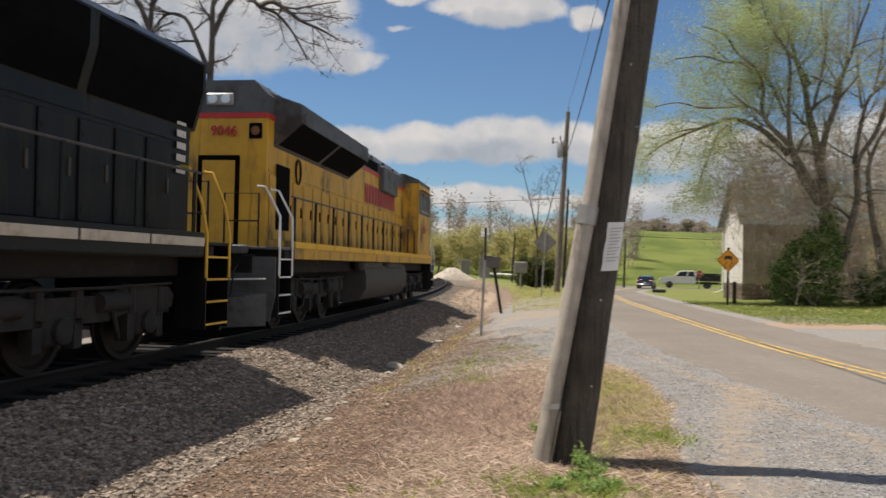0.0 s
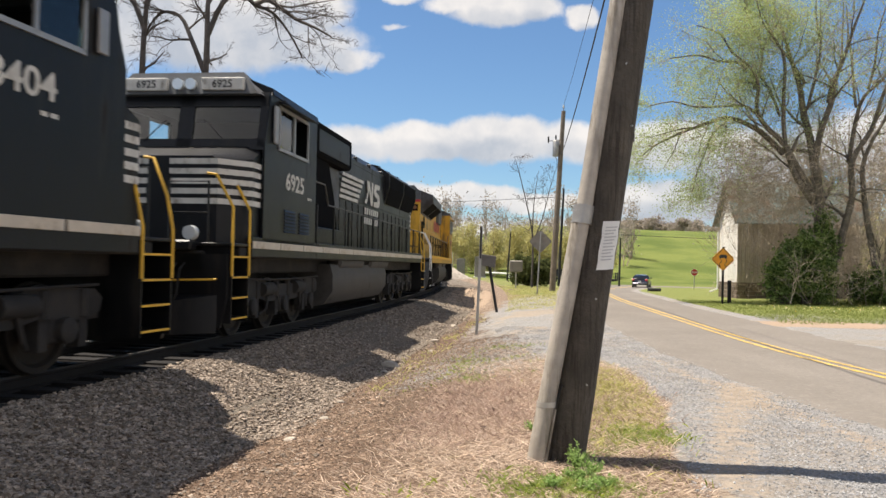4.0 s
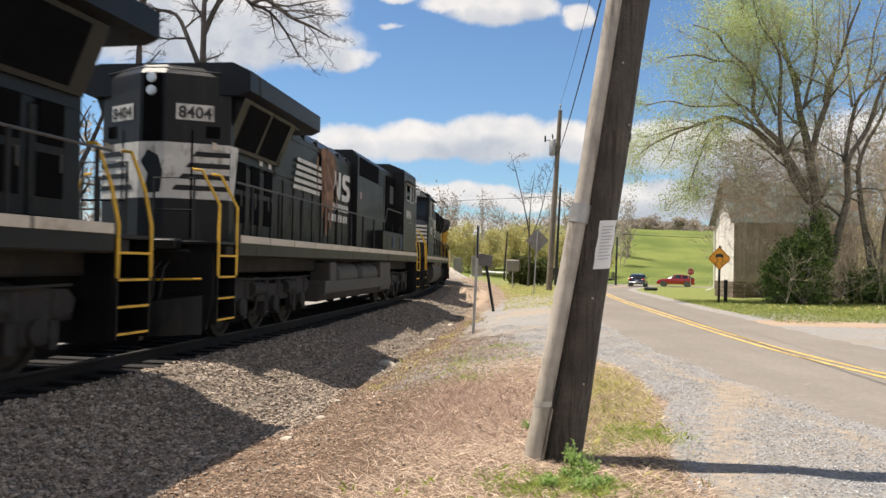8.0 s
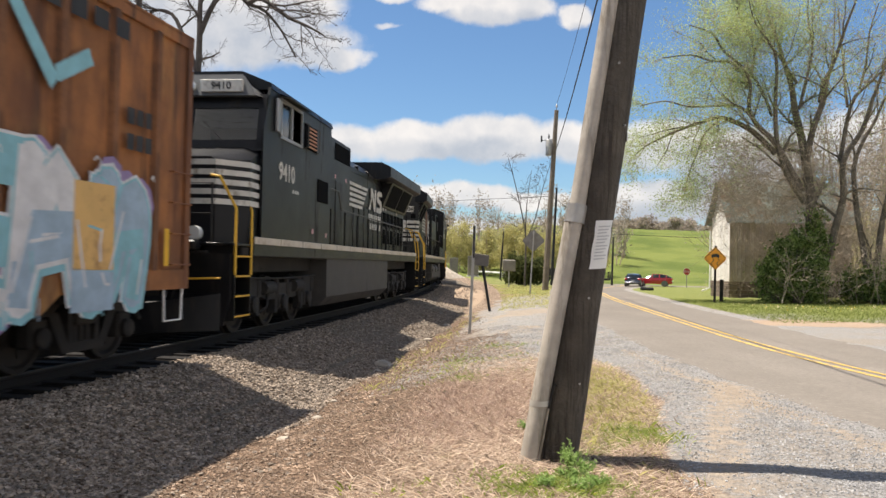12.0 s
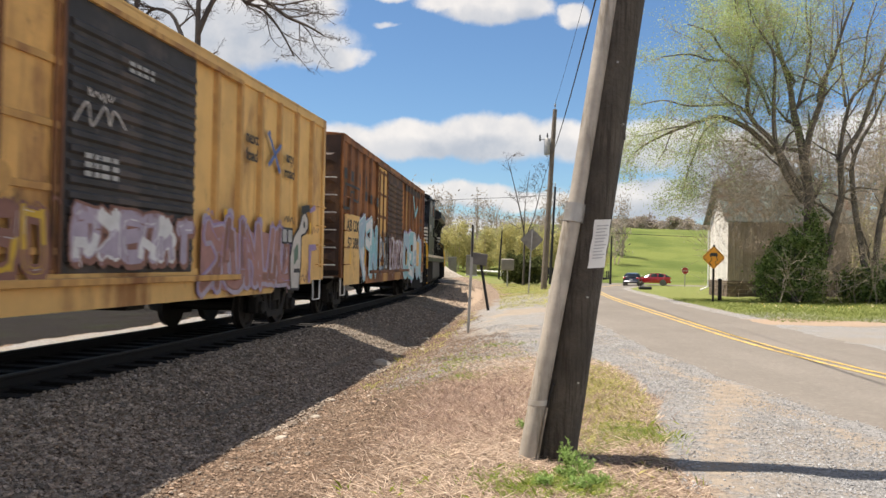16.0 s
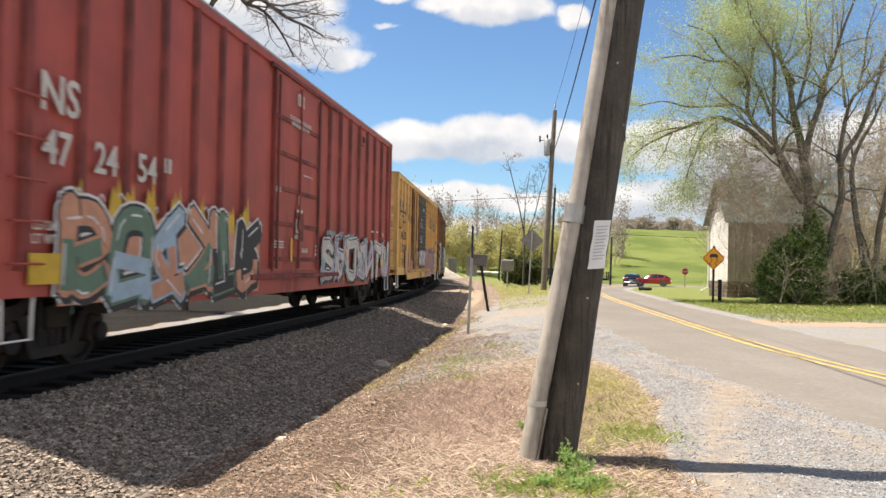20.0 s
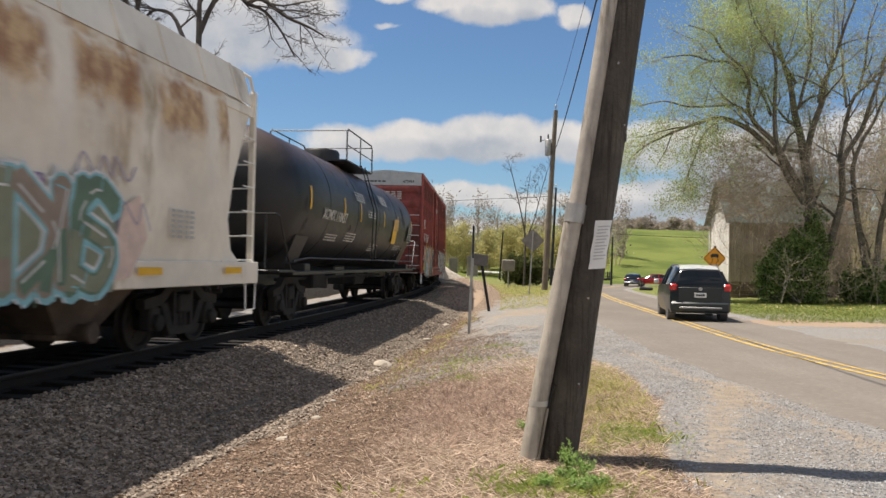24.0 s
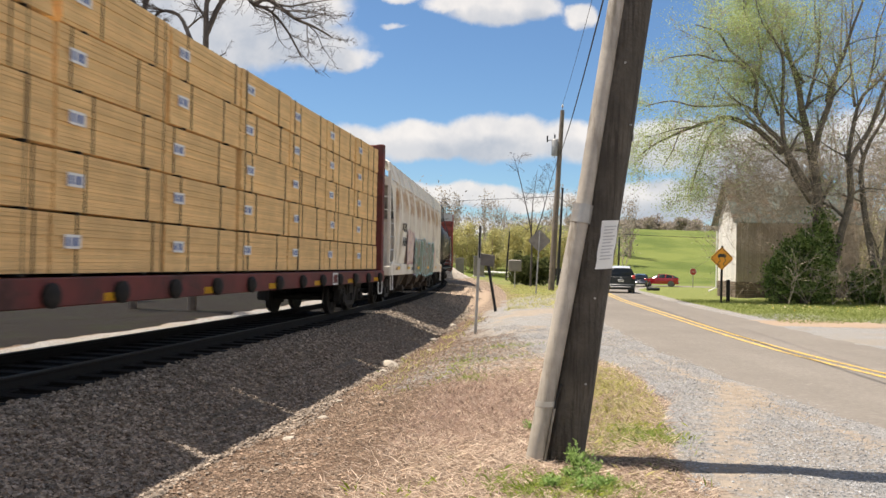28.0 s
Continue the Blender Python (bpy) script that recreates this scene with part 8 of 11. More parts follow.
def lumber_car():
    car = thing("centrebeam_flatcar", "dark red centre-beam flatcar loaded with stacked sawn lumber", "flatcar", group="freight cars of the train")
    L = 11.4
    part("deck", Shape().box(-1.45, 1.45, -L, L, 0.98, 1.10, 0.01), CARRED, car)
    for sx in (-1, 1):
        part("side_sill", Shape().box(*sorted((sx * 1.40, sx * 1.50)), -L, L, 0.80, 1.12, 0.015), CARRED, car, "dark red side sill")
        winch = made(Shape().lathe([(0.02, sx * 1.48), (0.13, sx * 1.48), (0.14, sx * 1.56), (0.08, sx * 1.6), (0.02, sx * 1.6)], (0, 0, 0), "x", 12), "winch", UNDER)
        for i in range(17):
            dup("winch", winch, car, pose(0, -L + 0.7 + i * 1.34, 0.93))
        for i in range(9):
            flat("reflector", [[(-0.25, -0.05), (0.25, -0.05), (0.25, 0.05), (-0.25, 0.05)]], REFLECT, car, side_at(1.506, -10.6 + i * 2.62, 0.88), "yellow reflector strip")
    part("centre_sill", Shape().box(-0.3, 0.3, -L - 0.3, L + 0.3, 0.72, 0.98, 0.02), UNDER, car)
    part("centre_beam", Shape().box(-0.08, 0.08, -L, L, 1.1, 4.75).box(-0.4, 0.4, -L, L, 4.68, 4.82, 0.03), CARRED, car)
    for sy in (-1, 1):
        part("bulkhead", Shape().box(-1.4, 1.4, *sorted((sy * (L - 0.12), sy * L)), 1.1, 4.85, 0.02), CARRED, car, "dark red end bulkhead")
        for sx in (-1, 1):
            part("bulkhead_post", Shape().box(*sorted((sx * 1.25, sx * 1.45)), *sorted((sy * (L - 0.2), sy * (L + 0.04))), 1.1, 4.85, 0.01), CARRED, car)
        freight_truck(car, sy * 9.2)
        part("stirrup", Shape().tube([(1.45, sy * (L - 0.05), 0.8), (1.45, sy * (L - 0.08), 0.45), (1.45, sy * (L - 0.5), 0.45), (1.45, sy * (L - 0.53), 0.8)], 0.018, 5).tube([(-1.45, sy * (L - 0.05), 0.8), (-1.45, sy * (L - 0.08), 0.45), (-1.45, sy * (L - 0.5), 0.45), (-1.45, sy * (L - 0.53), 0.8)], 0.018, 5), WHITERAIL, car)
    flat("data_plate", [[(-0.2, -0.14), (0.2, -0.14), (0.2, 0.14), (-0.2, 0.14)]], WHITERAIL, car, side_at(1.512, 6.4, 0.95), "white framed stencil square")
    flat("data_square", [[(-0.15, -0.1), (0.15, -0.1), (0.15, 0.1), (-0.15, 0.1)]], CARRED, car, side_at(1.514, 6.4, 0.95))
    couplers(car, -L - 0.35, L + 0.35)
    TRAIN.append((car, False))
    # the load: packs of boards, strapped, 9 stacks of 5 on each side
    rng = random.Random(77)

    def pack_mesh(seed):
        r = random.Random(seed)
        s = Shape()
        n = 16
        pts = [(-0.58, 0.0)]
        for k in range(n):
            z0, z1 = k * 0.67 / n, (k + 1) * 0.67 / n
            d = 0.58 + r.uniform(-0.012, 0.006)
            pts += [(d - 0.003, z0), (d, z0 + 0.002), (d, z1 - 0.002), (d - 0.003, z1 - 0.001)]
        pts.append((-0.58, 0.67))
        s.prism(pts, "y", -1.185, 1.185)
        return made(s, "lumber_pack", LUMBER)
    packs = [pack_mesh(i) for i in range(4)]
    strap = made(Shape().box(0.58, 0.592, -0.007, 0.007, -0.005, 0.672).box(-0.58, 0.6, -0.009, 0.009, 0.668, 0.674), "strap", STRAP)
    tag = made(Shape().box(0.590, 0.596, -0.15, 0.15, -0.08, 0.08), "label", PAPER)
    ink = made(Shape().box(0.5965, 0.5975, -0.13, -0.07, -0.05, 0.05).box(0.5965, 0.5975, -0.03, 0.0, -0.05, 0.05).box(0.5965, 0.5975, 0.02, 0.1, -0.05, 0.05), "label_print", SPRAY["blue"])
    stick = made(Shape().box(-0.58, 0.58, -0.04, 0.04, 0, 0.028), "bearer", TIE)
    for side in (1, -1):
        for i in range(9):
            y = -10.0 + 0.1 + i * 2.45
            for j in range(5):
                z = 1.16 + j * 0.70
                p = new("lumber_pack", packs[rng.randrange(4)])
                p.parent = car
                p.matrix_basis = pose(side * (0.78 + rng.uniform(-0.02, 0.015)), y + rng.uniform(-0.05, 0.05), z, 0, 0, 0 if side > 0 else 180)
                if i == 0 and j == 0:
                    tagged(p, "strapped pack of pale sawn boards")
                for a in (-0.75, 0.75):
                    dup("bearer", stick, p, pose(0, a, -0.029))
                    dup("strap", strap, p, pose(0.006, a + rng.uniform(-0.32, 0.32), 0))
                if side > 0:
                    dup("label", tag, p, pose(0.012, -0.85, 0.36), "white paper lumber label")
                    dup("label_print", ink, p, pose(0.012, -0.85, 0.36))
    for i in range(8):
        y = -L + 1.5 + i * 2.8
        part("tie_down", Shape().tube([(1.5, y, 0.95), (1.40, y, 1.2), (1.385, y, 4.6), (0.4, y, 4.72)], 0.007, 4), STRAP, car)
    return car


MIDS = {}
for build, a, b in ((yellow_loco, 99.2, 121.6), (wide_black, 77.5, 99.2), (dash_long, 55.75, 77.3), (dash_wide, 33.5, 55.75), (rusty_boxcar, 17.28, 33.07), (yellow_boxcar, 0.0, 15.785),
                    (red_boxcar, -19.9, -1.5), (tank_car, -38.9, -20.8), (hopper_car, -56.3, -39.6), (lumber_car, -80.4, -57.6)):
    MIDS[build()] = (a + b) / 2


def travel(t):
    """How far the train has come at t seconds."""
    return 8.83 + 4.9 * (t - 17) + 0.0385 * (t * t - 289)

# ---- plants ----
BARK = surf("bark", (0.15, 0.125, 0.10), 0.95, var=0.35, scale=3, bump=0.8, bscale=18)
GREYBARK = surf("grey_bark", (0.10, 0.085, 0.075), 0.95, var=0.35, scale=3, bump=0.8, bscale=18)
TWIG = surf("twig_mass", (0.40, 0.325, 0.25), 0.95, var=0.3, scale=2)
SPRING = leafy("spring_leaves", (0.31, 0.385, 0.13), (0.58, 0.635, 0.32), 0.5)
IVY = leafy("ivy_leaves", (0.06, 0.105, 0.03), (0.34, 0.43, 0.15), 0.45)
CEDAR = leafy("cedar_leaves", (0.05, 0.065, 0.025), (0.15, 0.16, 0.065), 0.3)
SCRUB = leafy("scrub_leaves", (0.40, 0.37, 0.15), (0.58, 0.53, 0.26), 0.6)
FARWOOD = leafy("far_bare_wood", (0.28, 0.24, 0.20), (0.46, 0.40, 0.34), 0.45)
BLADE = leafy("grass_blades", (0.15, 0.22, 0.03), (0.40, 0.45, 0.09), 0.5)
DRYBLADE = leafy("dry_stalks", (0.26, 0.18, 0.13), (0.92, 0.765, 0.62), 0.45)
BROWNSTALK = leafy("brown_stalks", (0.25, 0.165, 0.135), (0.68, 0.53, 0.44), 0.5)
YELLOWBLADE = leafy("yellow_grass", (0.33, 0.325, 0.10), (0.66, 0.61, 0.28), 0.55)
WEED = leafy("weed_leaves", (0.20, 0.32, 0.085), (0.44, 0.58, 0.23), 0.55)
LAWN = leafy("lawn_blades", (0.13, 0.175, 0.045), (0.33, 0.36, 0.125), 0.45)
FRESH = leafy("fresh_blades", (0.20, 0.28, 0.06), (0.44, 0.50, 0.17), 0.5)
DAISY = leafy("dandelion_flowers", (0.65, 0.48, 0.05), (0.75, 0.70, 0.5), 0.3)


def leaf_mesh(name, pts, sizes, material, seed, long=1.4):
    """Small four-cornered leaves turned every way, at points."""
    rng = np.random.default_rng(seed)
    pts = np.asarray(pts, float)
    n = len(pts)
    a = rng.normal(size=(n, 3))
    a /= np.linalg.norm(a, axis=1)[:, None]
    b = np.cross(a, rng.normal(size=(n, 3)))
    b /= np.linalg.norm(b, axis=1)[:, None]
    s = np.asarray(sizes, float).reshape(-1, 1) * rng.uniform(0.6, 1.3, (n, 1))
    v = np.stack([pts - a * s * long, pts + b * s * 0.6, pts + a * s * long, pts - b * s * 0.6], 1)
    me = bpy.data.meshes.new(name)
    me.vertices.add(4 * n)
    me.vertices.foreach_set("co", v.ravel())
    me.loops.add(4 * n)
    me.loops.foreach_set("vertex_index", np.arange(4 * n))
    me.polygons.add(n)
    me.polygons.foreach_set("loop_start", np.arange(0, 4 * n, 4))
    me.update(calc_edges=True)
    me.materials.append(material)
    return me


class Tree:
    """Grows limbs as tapered tubes; keeps the tips for leaves."""

    def __init__(self, seed, droop=0.0, rise=0.25, wild=0.35):
        self.r = random.Random(seed)
        self.wood, self.twig, self.tips = Shape(), Shape(), []
        self.droop, self.rise, self.wild = droop, rise, wild

    def limb(self, path, r0, r1, kids, depth, klen, start=0.25):
        path = [Vector(p) for p in path]
        # soften the bends
        fine = []
        for i in range(len(path) - 1):
            p0, p1, p2, p3 = path[max(i - 1, 0)], path[i], path[i + 1], path[min(i + 2, len(path) - 1)]
            cuts = 3 if r0 > 0.02 else 1
            for k in range(cuts):
                t = k / cuts
                fine.append(0.5 * ((2 * p1) + (p2 - p0) * t + (2 * p0 - 5 * p1 + 4 * p2 - p3) * t * t + (3 * p1 - p0 - 3 * p2 + p3) * t ** 3))
        fine.append(path[-1])
        n = len(fine)
        rs = [r0 + (r1 - r0) * i / (n - 1) for i in range(n)]
        (self.wood if r0 > 0.03 else self.twig).tube(fine, rs, 8 if r0 > 0.15 else 5 if r0 > 0.03 else 3, r0 > 0.03)
        if depth <= 0:
            self.tips += [tuple(p) for p in fine[n // 3:]]
            return
        for i in range(kids):
            f = start + (1 - start) * (i + self.r.random()) / kids
            j = min(n - 2, int(f * (n - 1)))
            p = fine[j]
            d = (fine[j + 1] - fine[j]).normalized()
            side = Vector((self.r.gauss(0, 1), self.r.gauss(0, 1), self.r.gauss(0, 0.7)))
            d2 = (d * 0.75 + side.normalized() * 0.8 + Vector((0, 0, self.rise - self.droop))).normalized()
            self.grow(p, d2, klen * self.r.uniform(0.55, 1.1) * (1.15 - 0.5 * f), max(rs[j] * self.r.uniform(0.4, 0.6), 0.006), kids, depth - 1)

    def grow(self, p, d, length, r, kids, depth):
        pts, q, dd = [p], Vector(p), Vector(d)
        for i in range(4):
            dd = (dd + Vector((self.r.gauss(0, self.wild), self.r.gauss(0, self.wild), self.r.gauss(0, self.wild) + self.rise * 0.4 - self.droop * 0.7)) * 0.5).normalized()
            q = q + dd * length / 4
            pts.append(q)
        self.limb(pts, r, max(r * 0.3, 0.004), max(2, kids), depth, length * 0.6, 0.2)


def plant_tree(tree, name, label, bark, twigmat, leafmat=None, leaf=0.08, share=1.0, seed=1, jitter=0.25, keep=None):
    ob = thing(name, label, "tree")
    part("trunk", tree.wood, bark, ob, "branching woody trunk")
    if tree.twig.f:
        tw = tree.twig.mesh("twig_mass", twigmat, False)
        t = tagged(new("twig_mass", tw), kind="stuff")
        t.parent = ob
    if leafmat:
        rng = np.random.default_rng(seed)
        pts = np.array(tree.tips)
        if keep is not None:
            pts = pts[keep(pts)]
        reps = max(1, int(math.ceil(share)))
        pts = np.repeat(pts, reps, 0)
        pts = pts[rng.random(len(pts)) < share / reps]
        pts = pts + rng.normal(size=pts.shape) * jitter
        c = new("crown", leaf_mesh("crown", pts, np.full(len(pts), leaf), leafmat, seed))
        c.parent = ob
        tagged(c, "sparse fresh spring leaves")
    return ob


def far(px, py, d):
    """A place d metres ahead, by its direction as the tangents of a level camera."""
    return Vector((px * d, d, EYE[2] + py * d))


def big_willow():
    """The many-stemmed tree beside the shed."""
    t = Tree(4, droop=0.12, rise=0.22, wild=0.32)
    D = 38.0
    base = Vector((17.6, D, 0.2))
    # radius, children per limb, line as tangents from the eye
    stems = [
        (0.27, 9, [(0.462, 0.08), (0.457, 0.137), (0.453, 0.169), (0.446, 0.204), (0.443, 0.236), (0.436, 0.264), (0.427, 0.299), (0.42, 0.321), (0.413, 0.353)]),
        (0.17, 8, [(0.456, 0.14), (0.461, 0.176), (0.472, 0.214), (0.473, 0.236), (0.483, 0.268), (0.491, 0.3), (0.5, 0.329), (0.507, 0.354)]),
        (0.11, 7, [(0.472, 0.214), (0.482, 0.243), (0.496, 0.265), (0.503, 0.303), (0.509, 0.351)]),
        (0.15, 8, [(0.455, 0.085), (0.432, 0.118), (0.421, 0.143), (0.415, 0.162), (0.412, 0.191), (0.411, 0.219), (0.411, 0.251), (0.407, 0.27), (0.394, 0.289), (0.381, 0.304), (0.371, 0.333)]),
        (0.16, 8, [(0.452, 0.10), (0.429, 0.137), (0.412, 0.162), (0.39, 0.181), (0.378, 0.203), (0.379, 0.228), (0.369, 0.25), (0.344, 0.269), (0.327, 0.291), (0.298, 0.3)]),
        (0.15, 8, [(0.417, 0.147), (0.387, 0.176), (0.351, 0.192), (0.331, 0.188), (0.308, 0.18), (0.282, 0.169), (0.256, 0.155), (0.242, 0.143)]),
        (0.08, 7, [(0.379, 0.199), (0.368, 0.208), (0.33, 0.207), (0.308, 0.208), (0.282, 0.215), (0.252, 0.209)]),
        (0.06, 7, [(0.351, 0.192), (0.327, 0.171), (0.316, 0.145), (0.305, 0.119), (0.298, 0.092)]),
        (0.08, 7, [(0.369, 0.25), (0.356, 0.26), (0.33, 0.26), (0.303, 0.265), (0.266, 0.259)]),
        (0.08, 7, [(0.412, 0.194), (0.398, 0.228), (0.382, 0.25), (0.378, 0.269)]),
        (0.09, 7, [(0.443, 0.236), (0.426, 0.264), (0.41, 0.286), (0.393, 0.32), (0.386, 0.346)]),
        (0.08, 7, [(0.446, 0.204), (0.455, 0.245), (0.461, 0.284), (0.454, 0.322), (0.455, 0.353)]),
        (0.08, 7, [(0.379, 0.228), (0.388, 0.263), (0.384, 0.292), (0.368, 0.32), (0.364, 0.348)]),
        (0.20, 7, [(0.483, 0.01), (0.491, 0.052), (0.5, 0.095), (0.498, 0.138), (0.520, 0.177), (0.529, 0.209), (0.541, 0.247), (0.55, 0.285), (0.565, 0.324)]),
        (0.11, 7, [(0.498, 0.138), (0.507, 0.208), (0.522, 0.231), (0.547, 0.257), (0.572, 0.279)]),
        (0.08, 6, [(0.507, 0.208), (0.509, 0.231), (0.51, 0.278), (0.511, 0.31), (0.513, 0.348)]),
        (0.07, 6, [(0.522, 0.231), (0.528, 0.263), (0.53, 0.301), (0.539, 0.336)]),
        (0.16, 7, [(0.534, 0.0), (0.522, 0.066), (0.518, 0.097), (0.516, 0.132), (0.527, 0.164), (0.542, 0.19), (0.553, 0.216), (0.569, 0.248), (0.581, 0.286)]),
        (0.17, 6, [(0.545, -0.01), (0.547, 0.05), (0.553, 0.098), (0.562, 0.16), (0.575, 0.22), (0.59, 0.28)])]
    for i, (r, kids, s) in enumerate(stems):
        rr = random.Random(i)
        dd = rr.uniform(-2.0, 2.0)
        pts = [far(a, b, D) + Vector((0, dd * k / len(s), 0)) for k, (a, b) in enumerate(s)]
        if i == 0:
            pts = [base] + pts
        t.limb(pts, r, 0.025, kids, 3, 2.8, 0.12)
    # hanging tangle of thin twigs
    tips = list(t.tips)
    for i in range(900):
        rr = random.Random(900 + i)
        a = rr.uniform(0.34, 0.60) if i % 2 else rr.uniform(0.35, 0.47)
        t.grow(far(a, rr.uniform(0.065, 0.165) - 0.04 * max(0, 0.36 - a) * 10, rr.uniform(36.8, 42.0)), Vector((rr.gauss(-0.3, 0.6), rr.gauss(0, 0.4), rr.gauss(0.0, 0.5))).normalized(), rr.uniform(1.0, 2.4), 0.011, 6, 1)
    t.tips = tips

    def leafed(p):
        odds = np.where(p[:, 0] < 14.0, 1.0, np.where(p[:, 0] < 17.2, 0.7, np.where(p[:, 0] < 18.6, 0.42, 0.2))) * (0.35 + 0.65 * (ripple(p[:, 0], p[:, 2], 0.9, 2.0) > -0.25))
        return (p[:, 2] > np.where(p[:, 0] < 13.6, 4.0, 5.4)) & (np.random.default_rng(8).random(len(p)) < odds)
    return plant_tree(t, "willow_tree", "many-stemmed tree with sparse yellow-green spring leaves beside the shed", BARK, TWIG, SPRING, 0.031, 6.5, 7, 0.36, leafed)


def bare_tree(name, label, x, y, stems, r, seed, depth=3, kids=6, klen=2.6, tip=0.05):
    t = Tree(seed, droop=0.05, rise=0.15, wild=0.5)
    for i, s in enumerate(stems):
        t.limb([(x + a, y + b, c + 0.35 * (c > 7)) for a, b, c in s], r * (1 if i == 0 else 0.62), tip, kids, depth, klen, 0.3)
    return plant_tree(t, name, label, GREYBARK, GREYBARK)


big_willow()
bare_tree("bare_tree", "leafless dark tree with a long drooping limb behind the train", -9.0, 28.0,
          [[(0, 0, -0.3), (0.05, 0, 4.5), (0.25, 0, 8.3), (0.25, 0, 10.2), (0.4, 0, 12.0), (0.5, 0.3, 15)],
           [(0.28, 0, 9.2), (0.75, 0, 10.3), (1.3, 0.1, 10.75), (1.9, 0.2, 10.35), (2.5, 0.3, 10.1), (3.1, 0.3, 9.4), (3.6, 0.4, 8.5)],
           [(1.9, 0.2, 10.35), (2.4, 0.2, 10.5), (3.3, 0.3, 9.9), (4.0, 0.3, 9.6), (4.6, 0.4, 9.3)],
           [(0.2, 0, 7.8), (-0.3, 0, 9.0), (-0.8, 0.2, 9.9), (-1.5, 0.2, 10.0), (-2.0, 0.2, 9.3)]], 0.17, 21, 3, 7, 2.4, 0.03)
bare_tree("bare_tree", "leafless dark tree standing behind the train", -11.1, 28.0,
          [[(0, 0, -0.3), (0.05, 0, 5), (0.1, 0, 9.0), (0.3, 0, 12.0), (0.2, 0.3, 15)],
           [(0.1, 0, 9.4), (-0.5, 0, 10.6), (-1.6, 0.2, 10.9), (-2.7, 0.2, 10.6), (-3.6, 0.3, 10.1)],
           [(0.12, 0, 10.2), (0.7, 0, 11.2), (1.0, 0.2, 12.4)]], 0.17, 23, 3, 7, 2.4, 0.03)
for i, (x, y) in enumerate(((-16.0, 34.0), (-21.0, 40.0))):
    bare_tree("bare_tree", "leafless dark tree standing behind the train", x, y, [[(0, 0, -0.3), (0.1, 0, 4), (-0.2, 0.2, 8), (0.3, 0, 12)], [(0, 0, 5), (0.9, 0, 7), (1.6, 0.2, 9)]], 0.2, 40 + i, 2, 5, 2.2)
bare_tree("bare_tree", "thin leafless tree beside the utility pole", 6.0, 58.0,
          [[(0, 0, -0.4), (0.05, 0, 3.2), (-0.2, 0, 5.0), (-0.9, 0, 7.5), (-1.4, 0.1, 9.2)], [(0, 0, 3.2), (0.7, 0, 5.0), (1.3, 0, 7.2), (1.8, 0, 8.8)], [(0, 0, 3.4), (0.1, 0.3, 6), (0.4, 0.3, 8.2)]], 0.085, 31, 3, 6, 2.3, 0.012)


def shrub(name, label, x, y, rx, ry, h, material, leaf, n, seed, z0=0.0):
    """A bush: stems and a ragged shell of leaves in lumps."""
    rng = np.random.default_rng(seed)
    ob = thing(name, label, "bush", pose(x, y, float(land(x, y)) + z0))
    st = Shape()
    lumps = []
    for i in range(44):
        a = rng.uniform(0, 6.28)
        q = rng.uniform(0, 0.75) ** 0.5
        top = h * rng.uniform(0.2, 1.0) * (1.05 - 0.55 * q)
        c = (rx * q * math.cos(a), ry * q * math.sin(a), top)
        lumps.append((c, rng.uniform(0.1, 0.24) * (rx + ry) / 2 + 0.05 * h))
        st.tube([(c[0] * 0.15, c[1] * 0.15, -0.1), (c[0] * 0.6, c[1] * 0.6, top * 0.55), c], [0.05, 0.03, 0.012], 4)
    tagged(part("stem_tangle", st, BARK, ob), kind="stuff")
    pts = []
    for c, r in lumps:
        d = rng.normal(size=(int(n / 44 * rng.uniform(0.5, 1.4)), 3))
        d /= np.linalg.norm(d, axis=1)[:, None]
        d *= (rng.random(len(d)) ** 0.35)[:, None] * r * rng.uniform(0.75, 1.15, (len(d), 1))
        p = np.array(c) + d
        pts.append(p)
    pts = np.concatenate(pts)
    pts += rng.normal(size=pts.shape) * (rng.random((len(pts), 1)) < 0.45) * 0.2
    low = rng.uniform(-1, 1, (n // 5, 3)) * [rx, ry, h * 0.25] + [0, 0, h * 0.28]
    pts = np.concatenate([pts, low[(low[:, 0] / rx) ** 2 + (low[:, 1] / ry) ** 2 < 1]])
    pts[:, 2] = np.abs(pts[:, 2]) + 0.02
    c = new("foliage", leaf_mesh("foliage", pts, np.full(len(pts), leaf), material, seed))
    c.parent = ob
    return ob


shrub("ivy_thicket", "dense green ivy thicket climbing the tree trunks", 16.55, 37.2, 1.25, 1.0, 3.9, IVY, 0.06, 13000, 3)
shrub("ivy_thicket", "dense green ivy thicket climbing the tree trunks", 17.5, 37.9, 0.8, 0.8, 4.7, IVY, 0.075, 8000, 14)
shrub("ivy_thicket", "low green ivy thicket between the trunks", 15.6, 37.3, 0.8, 0.7, 2.5, IVY, 0.06, 5000, 4)
shrub("privet_bush", "loose green bush at the lawn's edge", 20.2, 37.3, 1.35, 1.1, 2.0, IVY, 0.06, 8000, 5)
shrub("privet_bush", "loose green bush at the lawn's edge", 22.6, 38.2, 1.3, 1.1, 1.9, IVY, 0.06, 7000, 6)
shrub("cedar_bush", "dark evergreen bush behind the road signs", 6.4, 62.0, 1.5, 1.3, 2.9, CEDAR, 0.10, 7000, 9)


